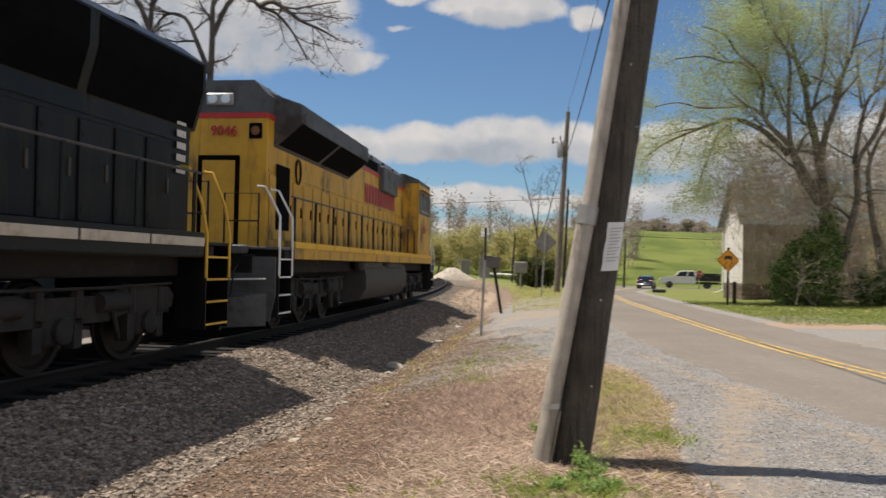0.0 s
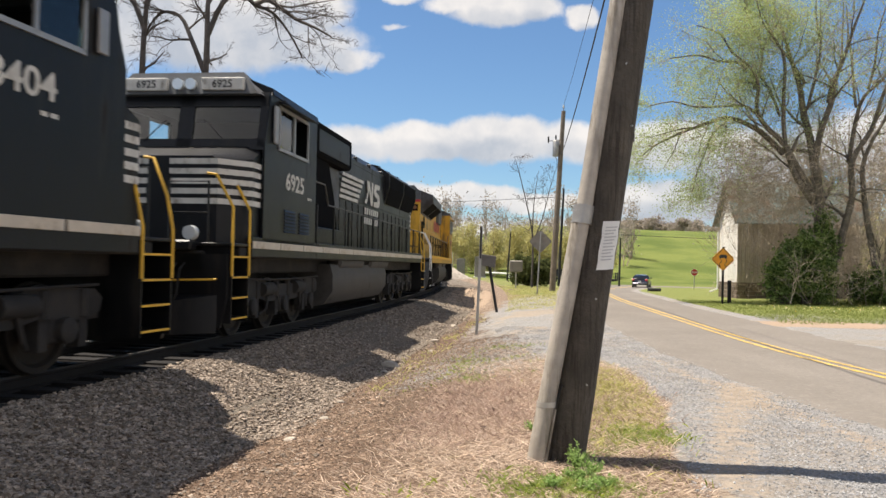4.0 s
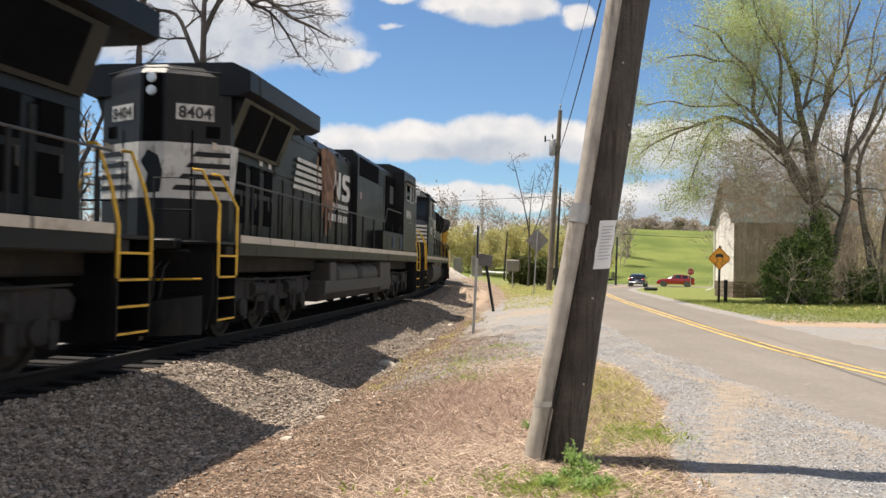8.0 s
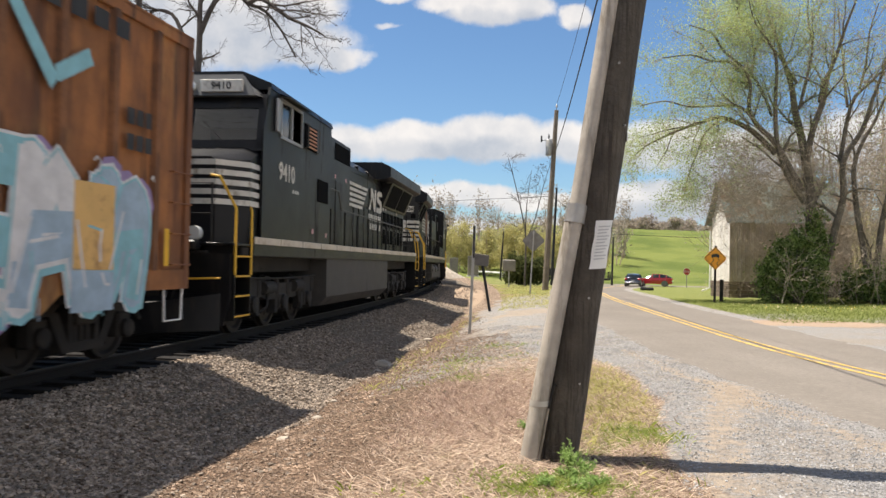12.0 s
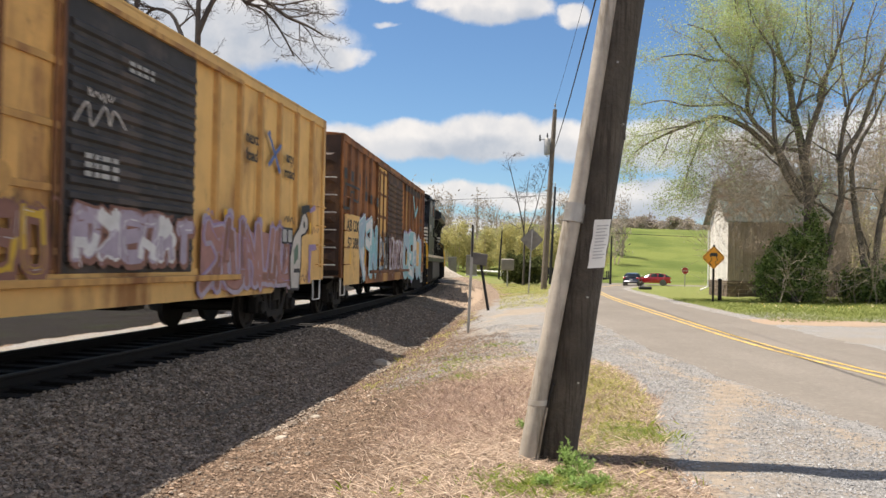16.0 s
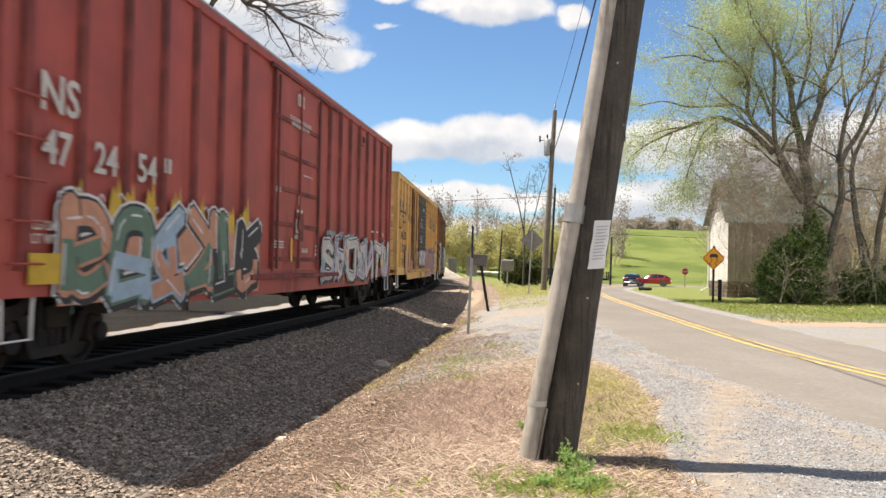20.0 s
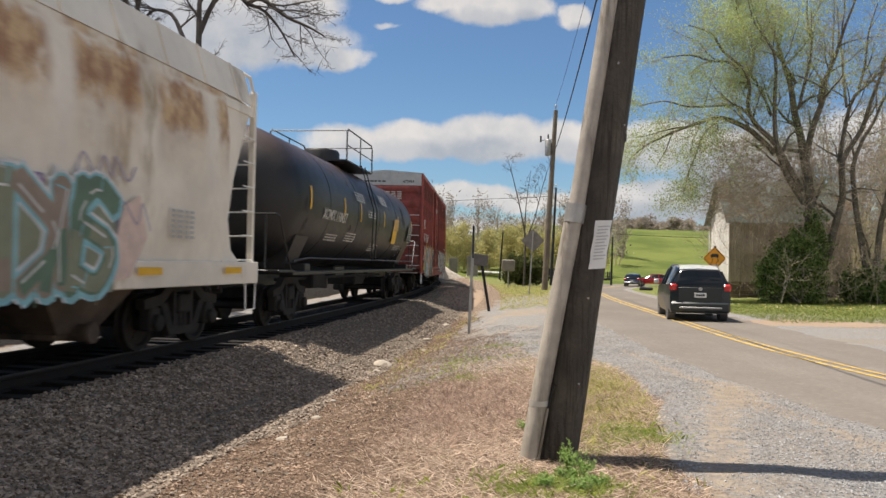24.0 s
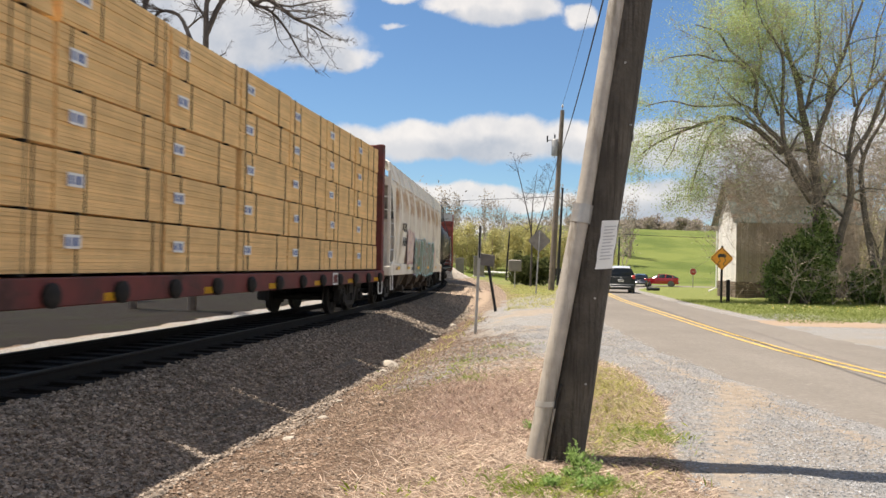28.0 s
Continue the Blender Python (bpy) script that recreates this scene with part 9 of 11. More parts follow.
def thicket():
    """Brown bare brush round the shed."""
    t = Tree(90, droop=0.05, rise=0.12, wild=0.55)
    for i in range(95):
        rr = random.Random(200 + i)
        x, y = rr.uniform(17.3, 23.5), rr.uniform(39.5, 43.0)
        d = Vector((rr.gauss(-0.1, 0.35), rr.gauss(0, 0.3), 1)).normalized()
        t.grow(Vector((x, y, 0.1)), d, rr.uniform(3.5, 7.0), 0.022, 5, 2)
    for i in range(22):
        rr = random.Random(400 + i)
        d = Vector((rr.gauss(-0.2, 0.5), rr.gauss(-0.1, 0.3), 1)).normalized()
        t.grow(Vector((rr.uniform(15.2, 22.5), rr.uniform(35.6, 36.4), 0.1)), d, rr.uniform(1.2, 3.6), 0.016, 5, 2)
    ob = thing("brush", "tangle of brown leafless brush around the shed", "brush", kind="stuff")
    tagged(part("stem_tangle", t.wood, TWIG, ob), kind="stuff")
    tw = tagged(new("twig_mass", t.twig.mesh("twig_mass", TWIG, False)), kind="stuff")
    tw.parent = ob


thicket()


def woods(name, label, spots, material, trunkmat, leaf, n, seed, slender=0.3):
    """Far trees in one body: thin trunks and loose clumps of twigs or young leaves."""
    rng = np.random.default_rng(seed)
    st = Shape()
    pts, sz = [], []
    for x, y, h, w in spots:
        z = float(land(x, y))
        for k in range(2):
            a, b = rng.normal(0, w * 0.2, 2)
            st.tube([(x + a * 0.4, y, z - 0.2), (x + a, y + b, z + h * 0.5), (x + a * 2.2, y + b, z + h * 0.92)], [0.009 * h + 0.02, 0.006 * h + 0.015, 0.012], 4)
            for j in range(5):
                q = rng.uniform(0.35, 0.8)
                c, e = rng.normal(0, w * 0.45, 2)
                st.tube([(x + a * q * 1.6, y + b, z + h * q), (x + a + c * 0.6, y + e * 0.6, z + h * (q + 0.12)), (x + a + c, y + e, z + h * (q + 0.25))], [0.03, 0.02, 0.01], 3)
        m = int(n * h * w / 30)
        lump = rng.integers(5, 9)
        for j in range(lump):
            f = rng.uniform(0.15, 0.95)
            c = np.array([x + rng.normal(0, w * 0.4) * (1.1 - f * 0.6), y + rng.normal(0, w * 0.4), z + h * f])
            p = rng.normal(size=(m // lump, 3)) * [w * 0.22, w * 0.22, h * 0.10]
            pts.append(c + p)
            sz.append(np.full(m // lump, leaf))
    ob = thing(name, label, "trees", kind="stuff")
    part("trunks", st, trunkmat, ob)
    pts = np.concatenate(pts)
    ok = pts[:, 2] > land(pts[:, 0], pts[:, 1])
    c = new("foliage", leaf_mesh("foliage", pts[ok], np.concatenate(sz)[ok], material, seed, 1.8))
    c.parent = ob
    return ob


wr = random.Random(6)
woods("scrub_belt", "belt of yellow-green spring scrub beyond the side road", [(-14 + i * 1.35 + wr.uniform(-0.5, 0.5), 118 + wr.uniform(-4, 8), wr.uniform(4.2, 7.5), wr.uniform(2.0, 3.2)) for i in range(28)], SCRUB, TWIG, 0.10, 6000, 61)
woods("bare_wood", "grey leafless woodland behind the scrub", [(-34 + i * 1.9 + wr.uniform(-0.8, 0.8), 136 + wr.uniform(-6, 14), wr.uniform(7.5, 12.5), wr.uniform(2.2, 3.6)) for i in range(36)], FARWOOD, TWIG, 0.14, 700, 62)
woods("bare_wood", "leafless woodland on the far side of the lawn", [(27 + wr.uniform(0, 22), 48 + wr.uniform(0, 34), wr.uniform(9, 17), wr.uniform(2.0, 3.4)) for i in range(58)], FARWOOD, TWIG, 0.07, 1100, 63)
woods("wood_edge", "low spring scrub at the edge of the woodland", [(25 + wr.uniform(0, 16), 46 + wr.uniform(0, 14), wr.uniform(3.0, 6.5), wr.uniform(1.8, 2.8)) for i in range(16)], SCRUB, TWIG, 0.06, 1500, 67)
woods("hill_trees", "dark line of trees along the hill crest", [(34 + i * 1.5 + wr.uniform(-1, 1), 224 + wr.uniform(-6, 10), wr.uniform(2.4, 4.4), wr.uniform(2.5, 4.5)) for i in range(75)], FARWOOD, TWIG, 0.24, 1300, 64)
woods("field_scrub", "young trees behind the shed at the field's edge", [(38 + wr.uniform(0, 9), 96 + wr.uniform(0, 18), wr.uniform(4, 8), wr.uniform(1.5, 2.5)) for i in range(10)], SCRUB, TWIG, 0.09, 700, 65)
woods("left_wood", "leafless trees and scrub across the track", [(-30 + wr.uniform(-14, 14), 52 + wr.uniform(-12, 30), wr.uniform(6, 11), wr.uniform(2.0, 3.2)) for i in range(26)], FARWOOD, TWIG, 0.11, 500, 66)


def blades(name, spots, material, label, category, lean=0.5, width=0.006, seed=1):
    """Blades or stalks in one mesh: x, y, z, length, how upright."""
    rng = np.random.default_rng(seed)
    a = np.asarray(spots, float)
    n = len(a)
    ang = rng.uniform(0, 2 * np.pi, n)
    up = a[:, 4]
    d = np.stack([np.cos(ang) * np.sqrt(1 - up ** 2), np.sin(ang) * np.sqrt(1 - up ** 2), up], -1)
    side = np.stack([-np.sin(ang + rng.normal(0, 0.8, n)), np.cos(ang), rng.normal(0, 0.3, n)], -1) * (width * rng.uniform(0.6, 1.5, n))[:, None]
    p0 = a[:, :3]
    mid = p0 + d * a[:, 3:4] * 0.55
    tip = p0 + (d + np.stack([np.cos(ang), np.sin(ang), -0.6 * up], -1) * lean * 0.5) * a[:, 3:4]
    v = np.stack([p0 - side, p0 + side, mid + side * 0.8, tip, mid - side * 0.8], 1)
    me = bpy.data.meshes.new(name)
    me.vertices.add(5 * n)
    me.vertices.foreach_set("co", v.ravel())
    me.loops.add(5 * n)
    me.loops.foreach_set("vertex_index", np.arange(5 * n))
    me.polygons.add(n)
    me.polygons.foreach_set("loop_start", np.arange(0, 5 * n, 5))
    me.update(calc_edges=True)
    me.materials.append(material)
    return tagged(new(name, me), label, category, kind="stuff")


def scatter(n, x0, x1, y0, y1, seed, test, lo, hi, up0, up1):
    rng = np.random.default_rng(seed)
    x, y = rng.uniform(x0, x1, n), rng.uniform(y0, y1, n)
    ok = test(x, y, rng)
    x, y = x[ok], y[ok]
    m = len(x)
    return np.stack([x, y, land(x, y) - 0.005, rng.uniform(lo, hi, m), rng.uniform(up0, up1, m)], -1)


def ground_cover():
    def straw_zone(x, y, r):
        off, s = to_track(x, y)
        edge = np.interp(y, BAND_Y, BAND_X)
        w = np.clip((off - 5.0) / 1.2, 0.02, 1) * (x < edge) * np.clip(1.25 - np.abs(ripple(x, y, 0.9, 3.0)) * 0.5, 0, 1)
        return (off > 3.5) & (r.random(len(x)) < w)
    a = scatter(115000, -4.0, 2.8, 4.6, 13.0, 71, straw_zone, 0.025, 0.13, 0.05, 0.55)
    a2 = scatter(4000, -2.0, 2.4, 4.6, 9.5, 70, straw_zone, 0.12, 0.24, 0.0, 0.4)
    b = scatter(20000, -4.5, 3.0, 12.0, 24.0, 72, straw_zone, 0.05, 0.14, 0.1, 0.6)
    blades("dead_straw", np.concatenate([a, a2, b]), DRYBLADE, "matted pinkish-brown dead straw on the bank", "dead grass", 0.25, 0.0021, 73)

    def brush_zone(x, y, r):
        w = np.exp(-((x - 0.38 - 0.13 * (y - 9.0)) / 0.62) ** 4 - ((y - 9.0) / 1.9) ** 4) * (0.45 + 0.55 * (ripple(x, y, 0.3, 6.0) > -0.35)) + 0.6 * np.exp(-((x - 0.15 * y - 0.3) / 0.5) ** 2 - ((y - 9.0) / 2.0) ** 2)
        return r.random(len(x)) < w
    c = scatter(75000, -1.0, 2.8, 5.5, 12.5, 74, brush_zone, 0.03, 0.13, 0.35, 0.96)
    blades("dry_stalks", c, BROWNSTALK, "standing dry pinkish-brown weed stalks near the pole", "dead grass", 0.25, 0.0015, 75)

    def yellow_zone(x, y, r):
        w = np.exp(-((x - 0.15 * y - 0.5) / 0.42) ** 2 - ((y - 9.6) / 2.1) ** 2) * (x < np.interp(y, BAND_Y, BAND_X) - 0.02) * (0.35 + 0.65 * (ripple(x, y, 0.4, 2.0) > -0.3))
        return r.random(len(x)) < w
    blades("yellow_grass", scatter(70000, 0.9, 2.9, 5.5, 13.8, 76, yellow_zone, 0.03, 0.12, 0.35, 0.95), YELLOWBLADE, "yellowish tall grass beside the pole", "grass", 0.4, 0.0015, 77)

    def green_zone(x, y, r):
        w = 0.9 * np.exp(-((x - 1.82) / 0.28) ** 2 - ((y - 7.4) / 0.4) ** 2) + 0.85 * np.exp(-((x - 0.8) / 0.5) ** 2 - ((y - 5.5) / 0.3) ** 2) * (ripple(x, y, 0.28, 1.0) > -0.3)
        w += 0.3 * np.exp(-((x - 0.1) / 0.6) ** 2 - ((y - 11.6) / 0.9) ** 2) * (ripple(x, y, 0.35, 4.0) > 0.25) + 0.35 * np.exp(-((x - 0.6) / 1.0) ** 2 - ((y - 13.5) / 1.8) ** 2) * (ripple(x, y, 0.4, 7.0) > 0.2)
        w += 0.3 * np.exp(-((x + 0.1) / 0.5) ** 2 - ((y - 5.45) / 0.25) ** 2) * (ripple(x, y, 0.2, 2.0) > 0.1)
        return r.random(len(x)) < w
    blades("green_grass", scatter(60000, -3.0, 3.0, 3.3, 17.0, 78, green_zone, 0.03, 0.11, 0.5, 0.97), BLADE, "fresh green grass tufts on the bank", "grass", 0.5, 0.003, 79)

    def patch(cx, cy, rx, ry):
        return lambda x, y, r: r.random(len(x)) < 1.3 * np.exp(-((x - cx) / rx) ** 2 - ((y - cy) / ry) ** 2) * (ripple(x, y, 0.13, cx) > -0.25)
    tufts = [scatter(15000, 1.2, 2.3, 6.6, 8.2, 101, patch(1.84, 7.45, 0.24, 0.28), 0.03, 0.09, 0.4, 0.95), scatter(2600, -0.4, 0.9, 12.4, 14.4, 102, patch(0.27, 13.4, 0.2, 0.35), 0.04, 0.12, 0.4, 0.95),
             scatter(3200, -0.4, 0.9, 10.2, 11.9, 103, patch(0.34, 11.05, 0.2, 0.25), 0.04, 0.12, 0.4, 0.95), scatter(2600, 0.4, 2.0, 14.5, 17.0, 104, patch(1.2, 15.6, 0.45, 0.3), 0.03, 0.1, 0.4, 0.95), scatter(15000, 0.2, 1.6, 5.0, 6.2, 105, patch(0.85, 5.55, 0.36, 0.22), 0.03, 0.10, 0.5, 0.97)]
    blades("grass_tufts", np.concatenate(tufts), FRESH, "bright green grass tufts on the bank", "grass", 0.45, 0.0018, 106)

    def lawn_zone(x, y, r):
        rd = x - road_mid(y)
        return (rd > 2.9) & (y > 23.8 + 0.8 * ripple(x, y, 1.5)) & (r.random(len(x)) < 0.9)
    blades("lawn_grass", scatter(60000, 9, 30, 23.5, 40, 80, lawn_zone, 0.04, 0.13, 0.5, 0.98), LAWN, "rough lawn grass before the shed", "grass", 0.4, 0.006, 81)
    lf = scatter(1500, 12, 26, 26, 35, 82, lambda x, y, r: (np.exp(-((y - 31) / 2.2) ** 2) * (0.5 + 0.5 * ripple(x, y, 2.2)) > r.random(len(x))), 0.1, 0.2, 0.5, 0.9)
    lf[:, 2] += 0.16
    tagged(new("dandelions", leaf_mesh("dandelions", lf[:, :3], np.full(len(lf), 0.032), DAISY, 83, 1.0)), "yellow and white wild flowers in the lawn", "flowers", kind="stuff")

    def verge_zone(x, y, r):
        off, s = to_track(x, y)
        rd = x - road_mid(y)
        return (rd < -3.0) & (off > 5.0) & (r.random(len(x)) < 0.8 * (0.5 + 0.5 * ripple(x, y, 1.6, 3.0)))
    blades("verge_grass", scatter(60000, 0.5, 8, 29, 62, 84, verge_zone, 0.04, 0.14, 0.6, 0.98), YELLOWBLADE, "yellow-green verge grass by the signs", "grass", 0.4, 0.005, 85)

    def toe_zone(x, y, r):
        off, s = to_track(x, y)
        return (np.abs(off - 4.0 - 0.15 * np.sin(s)) < 0.3) & (s > 13) & (r.random(len(x)) < 0.8 * np.clip(ripple(x, y, 0.7, 5.0) + 0.2, 0, 1))
    blades("ditch_grass", scatter(22000, -4, 1.5, 10, 30, 86, toe_zone, 0.06, 0.2, 0.5, 0.95), YELLOWBLADE, "thin grass along the ballast's toe", "grass", 0.4, 0.003, 87)
    # chips of bark and stone on the soil
    rng = np.random.default_rng(88)
    x, y = rng.uniform(-3.0, 1.6, 100000), 4.8 + 14 * rng.random(100000) ** 1.3
    off, s = to_track(x, y)
    ok = (off > 3.5) & (off < 6.6) & (rng.random(len(x)) < np.clip(1.3 - (off - 3.6) * 0.45, 0.1, 1))
    x, y = x[ok], y[ok]
    sz = 0.006 + 0.03 * rng.random(len(x)) ** 3.0
    stones("soil_clods", np.stack([x, y, land(x, y) + sz * 0.15, sz], -1), surf("soil_clod", (0.38, 0.27, 0.19), 0.95, var=0.4, per=1.0), "brown clods, bark chips and small stones on the bank", "clods", 0.6)
    # grey grit where the bank meets the old siding
    x, y = rng.uniform(-1.2, 2.4, 14000), rng.uniform(11.0, 20.0, 14000)
    off, s = to_track(x, y)
    ok = rng.random(len(x)) < np.exp(-((off - 5.3) / 0.75) ** 2 - ((s - 15.5) / 3.0) ** 2) * (0.5 + 0.5 * (ripple(x, y, 0.5, 4.0) > -0.2))
    x, y = x[ok], y[ok]
    sz = 0.010 + 0.028 * rng.random(len(x)) ** 2.0
    stones("bank_grit", np.stack([x, y, land(x, y) + sz * 0.2, sz], -1), surf("grey_grit", (0.36, 0.335, 0.30), 0.9, var=0.3, per=0.7), "grey stones and grit on the crest of the bank", "gravel", 0.6)
    # gravel on the apron
    x, y = rng.uniform(1.2, 4.6, 62000), 5.0 + 16 * rng.random(62000) ** 1.7
    edge = np.interp(y, BAND_Y, BAND_X) - 0.5 * rng.random(len(x)) * (y > 12)
    ok = (x > edge + 0.1 * np.sin(y * 3)) & (x < road_mid(y) - 2.3 - 0.5 * rng.random(len(x))) & (rng.random(len(x)) < (0.45 + 0.55 * (ripple(x, y, 0.8, 2.0) > -0.1)) * (1 - 0.85 * np.exp(-((x - 2.25 - 0.3 * (y - 6.3) - 0.02 * (y - 6.3) ** 2) / 0.4) ** 2)))
    x, y = x[ok], y[ok]
    sz = 0.006 + 0.016 * rng.random(len(x)) ** 2.0
    stones("apron_gravel", np.stack([x, y, land(x, y) + sz * 0.2, sz], -1), surf("apron_stone", (0.44, 0.435, 0.43), 0.9, var=0.3, per=0.75), "loose blue-grey gravel beside the road", "gravel", 0.7)
    # pale rocks along the toe of the ballast
    rocks = [(16.4, 3.2, 0.17), (15.5, 3.3, 0.07), (9.5, 3.7, 0.055), (12.2, 3.45, 0.05), (21.5, 3.3, 0.10), (11.0, 3.6, 0.05), (27.0, 3.2, 0.12), (19.0, 3.6, 0.06)]
    for s, o, r in rocks:
        x, y, _ = track_at(s, o + 0.22)
        sh = Shape()
        rr = random.Random(int(s * 10))
        rings = []
        for k, (f, h) in enumerate(((0.7, -0.3), (1.0, 0.0), (0.85, 0.35), (0.45, 0.55))):
            rings.append([(r * f * math.cos(a * 0.7854) * rr.uniform(0.8, 1.2) * 1.3, r * f * math.sin(a * 0.7854) * rr.uniform(0.8, 1.2), r * h) for a in range(8)])
        thing("rock", "pale broken rock at the foot of the ballast", "rock", pose(x, y, float(land(x, y)) + r * 0.12, 0, 0, rr.uniform(0, 180)), group="rocks along the track", shape=sh.loft(rings), material=ROCK)


ground_cover()


WEEDSTEM = surf("weed_stem", (0.12, 0.2, 0.04), 0.8)


def weed(x, y, h, seed, spread=0.45, leaf=0.011):
    """A leafy herb: bent stems, each with leaves in pairs along it."""
    rr = random.Random(seed)
    ob = thing("weed", "leafy green weed growing at the pole's foot", "weed", pose(x, y, float(land(x, y))), group="weeds at the pole's foot")
    pts = []
    for i in range(9):
        a = rr.uniform(0, 6.28)
        e = Vector((math.cos(a) * h * spread, math.sin(a) * h * spread, h * rr.uniform(0.5, 1.0)))
        part("stem", Shape().tube([(0, 0, -0.02), e * 0.5 + Vector((0, 0, h * 0.12)), e], [0.005, 0.004, 0.002], 4), WEEDSTEM, ob)
        for k in range(24):
            f = rr.uniform(0.2, 1.05)
            pts.append(tuple(e * f + Vector((rr.gauss(0, 0.02), rr.gauss(0, 0.02), h * 0.12 * (1 - abs(2 * f - 1)) + rr.gauss(0.0, 0.014)))))
    l = tagged(new("foliage", leaf_mesh("foliage", pts, np.full(len(pts), leaf), WEED, seed, 1.7)), kind="stuff")
    l.parent = ob


for wx, wy, wh in ((0.99, 6.0, 0.22), (1.05, 5.9, 0.15), (0.93, 5.74, 0.09), (1.12, 5.58, 0.08), (0.74, 5.52, 0.07), (0.98, 5.46, 0.09), (0.83, 7.55, 0.10)):
    weed(wx, wy, wh, int(wx * 100), 0.4 if wh > 0.15 else 0.7)

# ---- poles, wires and signs ----
BRIGHTSTRAP = surf("bright_strap", (0.52, 0.50, 0.46), 0.5, 0.3, var=0.15)
PLASTIC_ = surf("weathered_plate", (0.17, 0.155, 0.14), 0.6, 0.3, var=0.2)
def leaning_pole():
    ob = thing("leaning_pole", "leaning timber utility pole with a metal conduit and paper notice", "utility pole")
    base, tip = Vector((0.915, 6.46, -0.25)), Vector((2.29, 6.75, 9.2))
    ax = (tip - base).normalized()
    n = 14
    s = Shape()
    rings = []
    rr = random.Random(2)
    wob = [rr.uniform(-0.006, 0.006) for _ in range(20)]
    for i in range(n):
        f = i / (n - 1)
        c = base.lerp(tip, f)
        r = 0.168 - 0.04 * f
        rings.append([tuple(c + Vector((math.cos(a * math.pi / 10) * (r + wob[a] + 0.004 * math.sin(i * 2.1 + a)), math.sin(a * math.pi / 10) * (r + wob[(a + 5) % 20]), 0))) for a in range(20)])
    part("timber", s.loft(rings), POLEWOOD, ob, "dark grey-brown split timber shaft")

    def along(h, dx, dy):
        c = base + ax * ((h - base.z) / ax.z)
        return c + Vector((dx, dy, 0))
    con = [along(h, -0.240 + 0.033 * h, -0.125 + 0.012 * h) for h in (-0.15, 0.5, 1.2, 1.97)]
    part("conduit", Shape().tube(con, 0.073, 16), CONDUIT, ob, "grey metal cable conduit")
    up = [along(h, -0.178 + 0.006 * h, -0.125 + 0.012 * h) for h in (1.9, 3.0, 4.5, 6.5, 8.4)]
    part("conduit", Shape().tube(up, 0.066, 16), CONDUIT, ob, "grey metal cable conduit")
    part("coupling", Shape().tube([along(1.90, -0.17, -0.102), along(2.05, -0.168, -0.10)], 0.083, 16), GALV, ob, "conduit coupling collar")
    for h in (0.46, 1.99, 3.9, 5.6):
        c, k = along(h, 0, 0), along(h, -0.240 + 0.033 * h if h < 1.97 else -0.182 + 0.006 * h, -0.125 + 0.012 * h)
        rp = 0.168 - 0.055 * (h + 0.25) / 9.4 + 0.008
        rc = 0.079
        low = True
        pts = []
        for a in range(26):
            t = 2 * math.pi * a / 26
            d = Vector((math.cos(t), math.sin(t), 0))
            pts.append(k + d * rc if low else max((c + d * rp, k + d * rc), key=lambda p: (p - c).dot(d)))
        b = Shape()
        b.loft([[tuple(p + Vector((0, 0, dz))) for p in pts] for dz in (-0.021, 0.021)], False)
        part("strap", b, BRIGHTSTRAP, ob, "steel strap clamped round the pole")
    part("ground_wire", Shape().tube([along(h, -0.165 + 0.03 * h, -0.165 + 0.012 * h) for h in (-0.1, 0.2, 0.42)], 0.011, 6), CONDUIT, ob, "pale bare ground wire beside the conduit")
    part("wire_staple", Shape().tube([along(0.43, -0.15, -0.16), along(0.52, -0.145, -0.162), along(0.62, -0.13, -0.165), along(0.60, -0.115, -0.16)], 0.007, 5), BLACKSTEEL, ob, "dark bent wire end")
    for h, a in ((0.62, -1.2), (2.7, -0.9), (3.2, -1.7), (1.3, -1.4)):
        c = along(h, math.cos(a) * 0.16, math.sin(a) * 0.16)
        part("nail", Shape().cyl(c, c + Vector((math.cos(a), math.sin(a), 0)) * 0.02, 0.009, 6), GALV, ob)
    t = along(2.62, 0.155, -0.03)
    part("tag", Shape().box(t.x - 0.002, t.x + 0.006, t.y - 0.03, t.y + 0.03, t.z - 0.035, t.z + 0.035), GALV, ob, "small metal pole tag")
    # the notice, bent round the shaft
    sh = Shape()
    cols, rows = 7, 6
    for j in range(rows + 1):
        h = 1.53 + 0.39 * j / rows
        c = along(h, 0, 0)
        r = 0.168 - 0.055 * (h + 0.25) / 9.4 + 0.010
        for i in range(cols + 1):
            a = radians(-92 + 62 * i / cols)
            sh.v.append((c.x + math.cos(a) * r + 0.004 * math.sin(j * 2 + i), c.y + math.sin(a) * r, c.z + 0.01 * i / cols))
    for j in range(rows):
        for i in range(cols):
            q = j * (cols + 1) + i
            sh.f.append((q, q + 1, q + cols + 2, q + cols + 1))
    note = part("notice", sh, PAPER, ob, "white paper notice stapled to the pole")
    for k in range(11):
        h = 1.87 - 0.026 * k
        c = along(h, 0, 0)
        r = 0.168 - 0.055 * (h + 0.25) / 9.4 + 0.0155
        b = Shape()
        e = -44 - (k % 3) * 6
        for i in range(7):
            a = radians(-84 + (e + 84) * i / 6)
            for dz in (-0.0045, 0.0045):
                b.v.append((c.x + math.cos(a) * r, c.y + math.sin(a) * r, c.z + dz + 0.01 * i / 6))
        b.f = [(2 * i, 2 * i + 2, 2 * i + 3, 2 * i + 1) for i in range(6)]
        part("print_line", b, INK, note)
    return ob


leaning_pole()


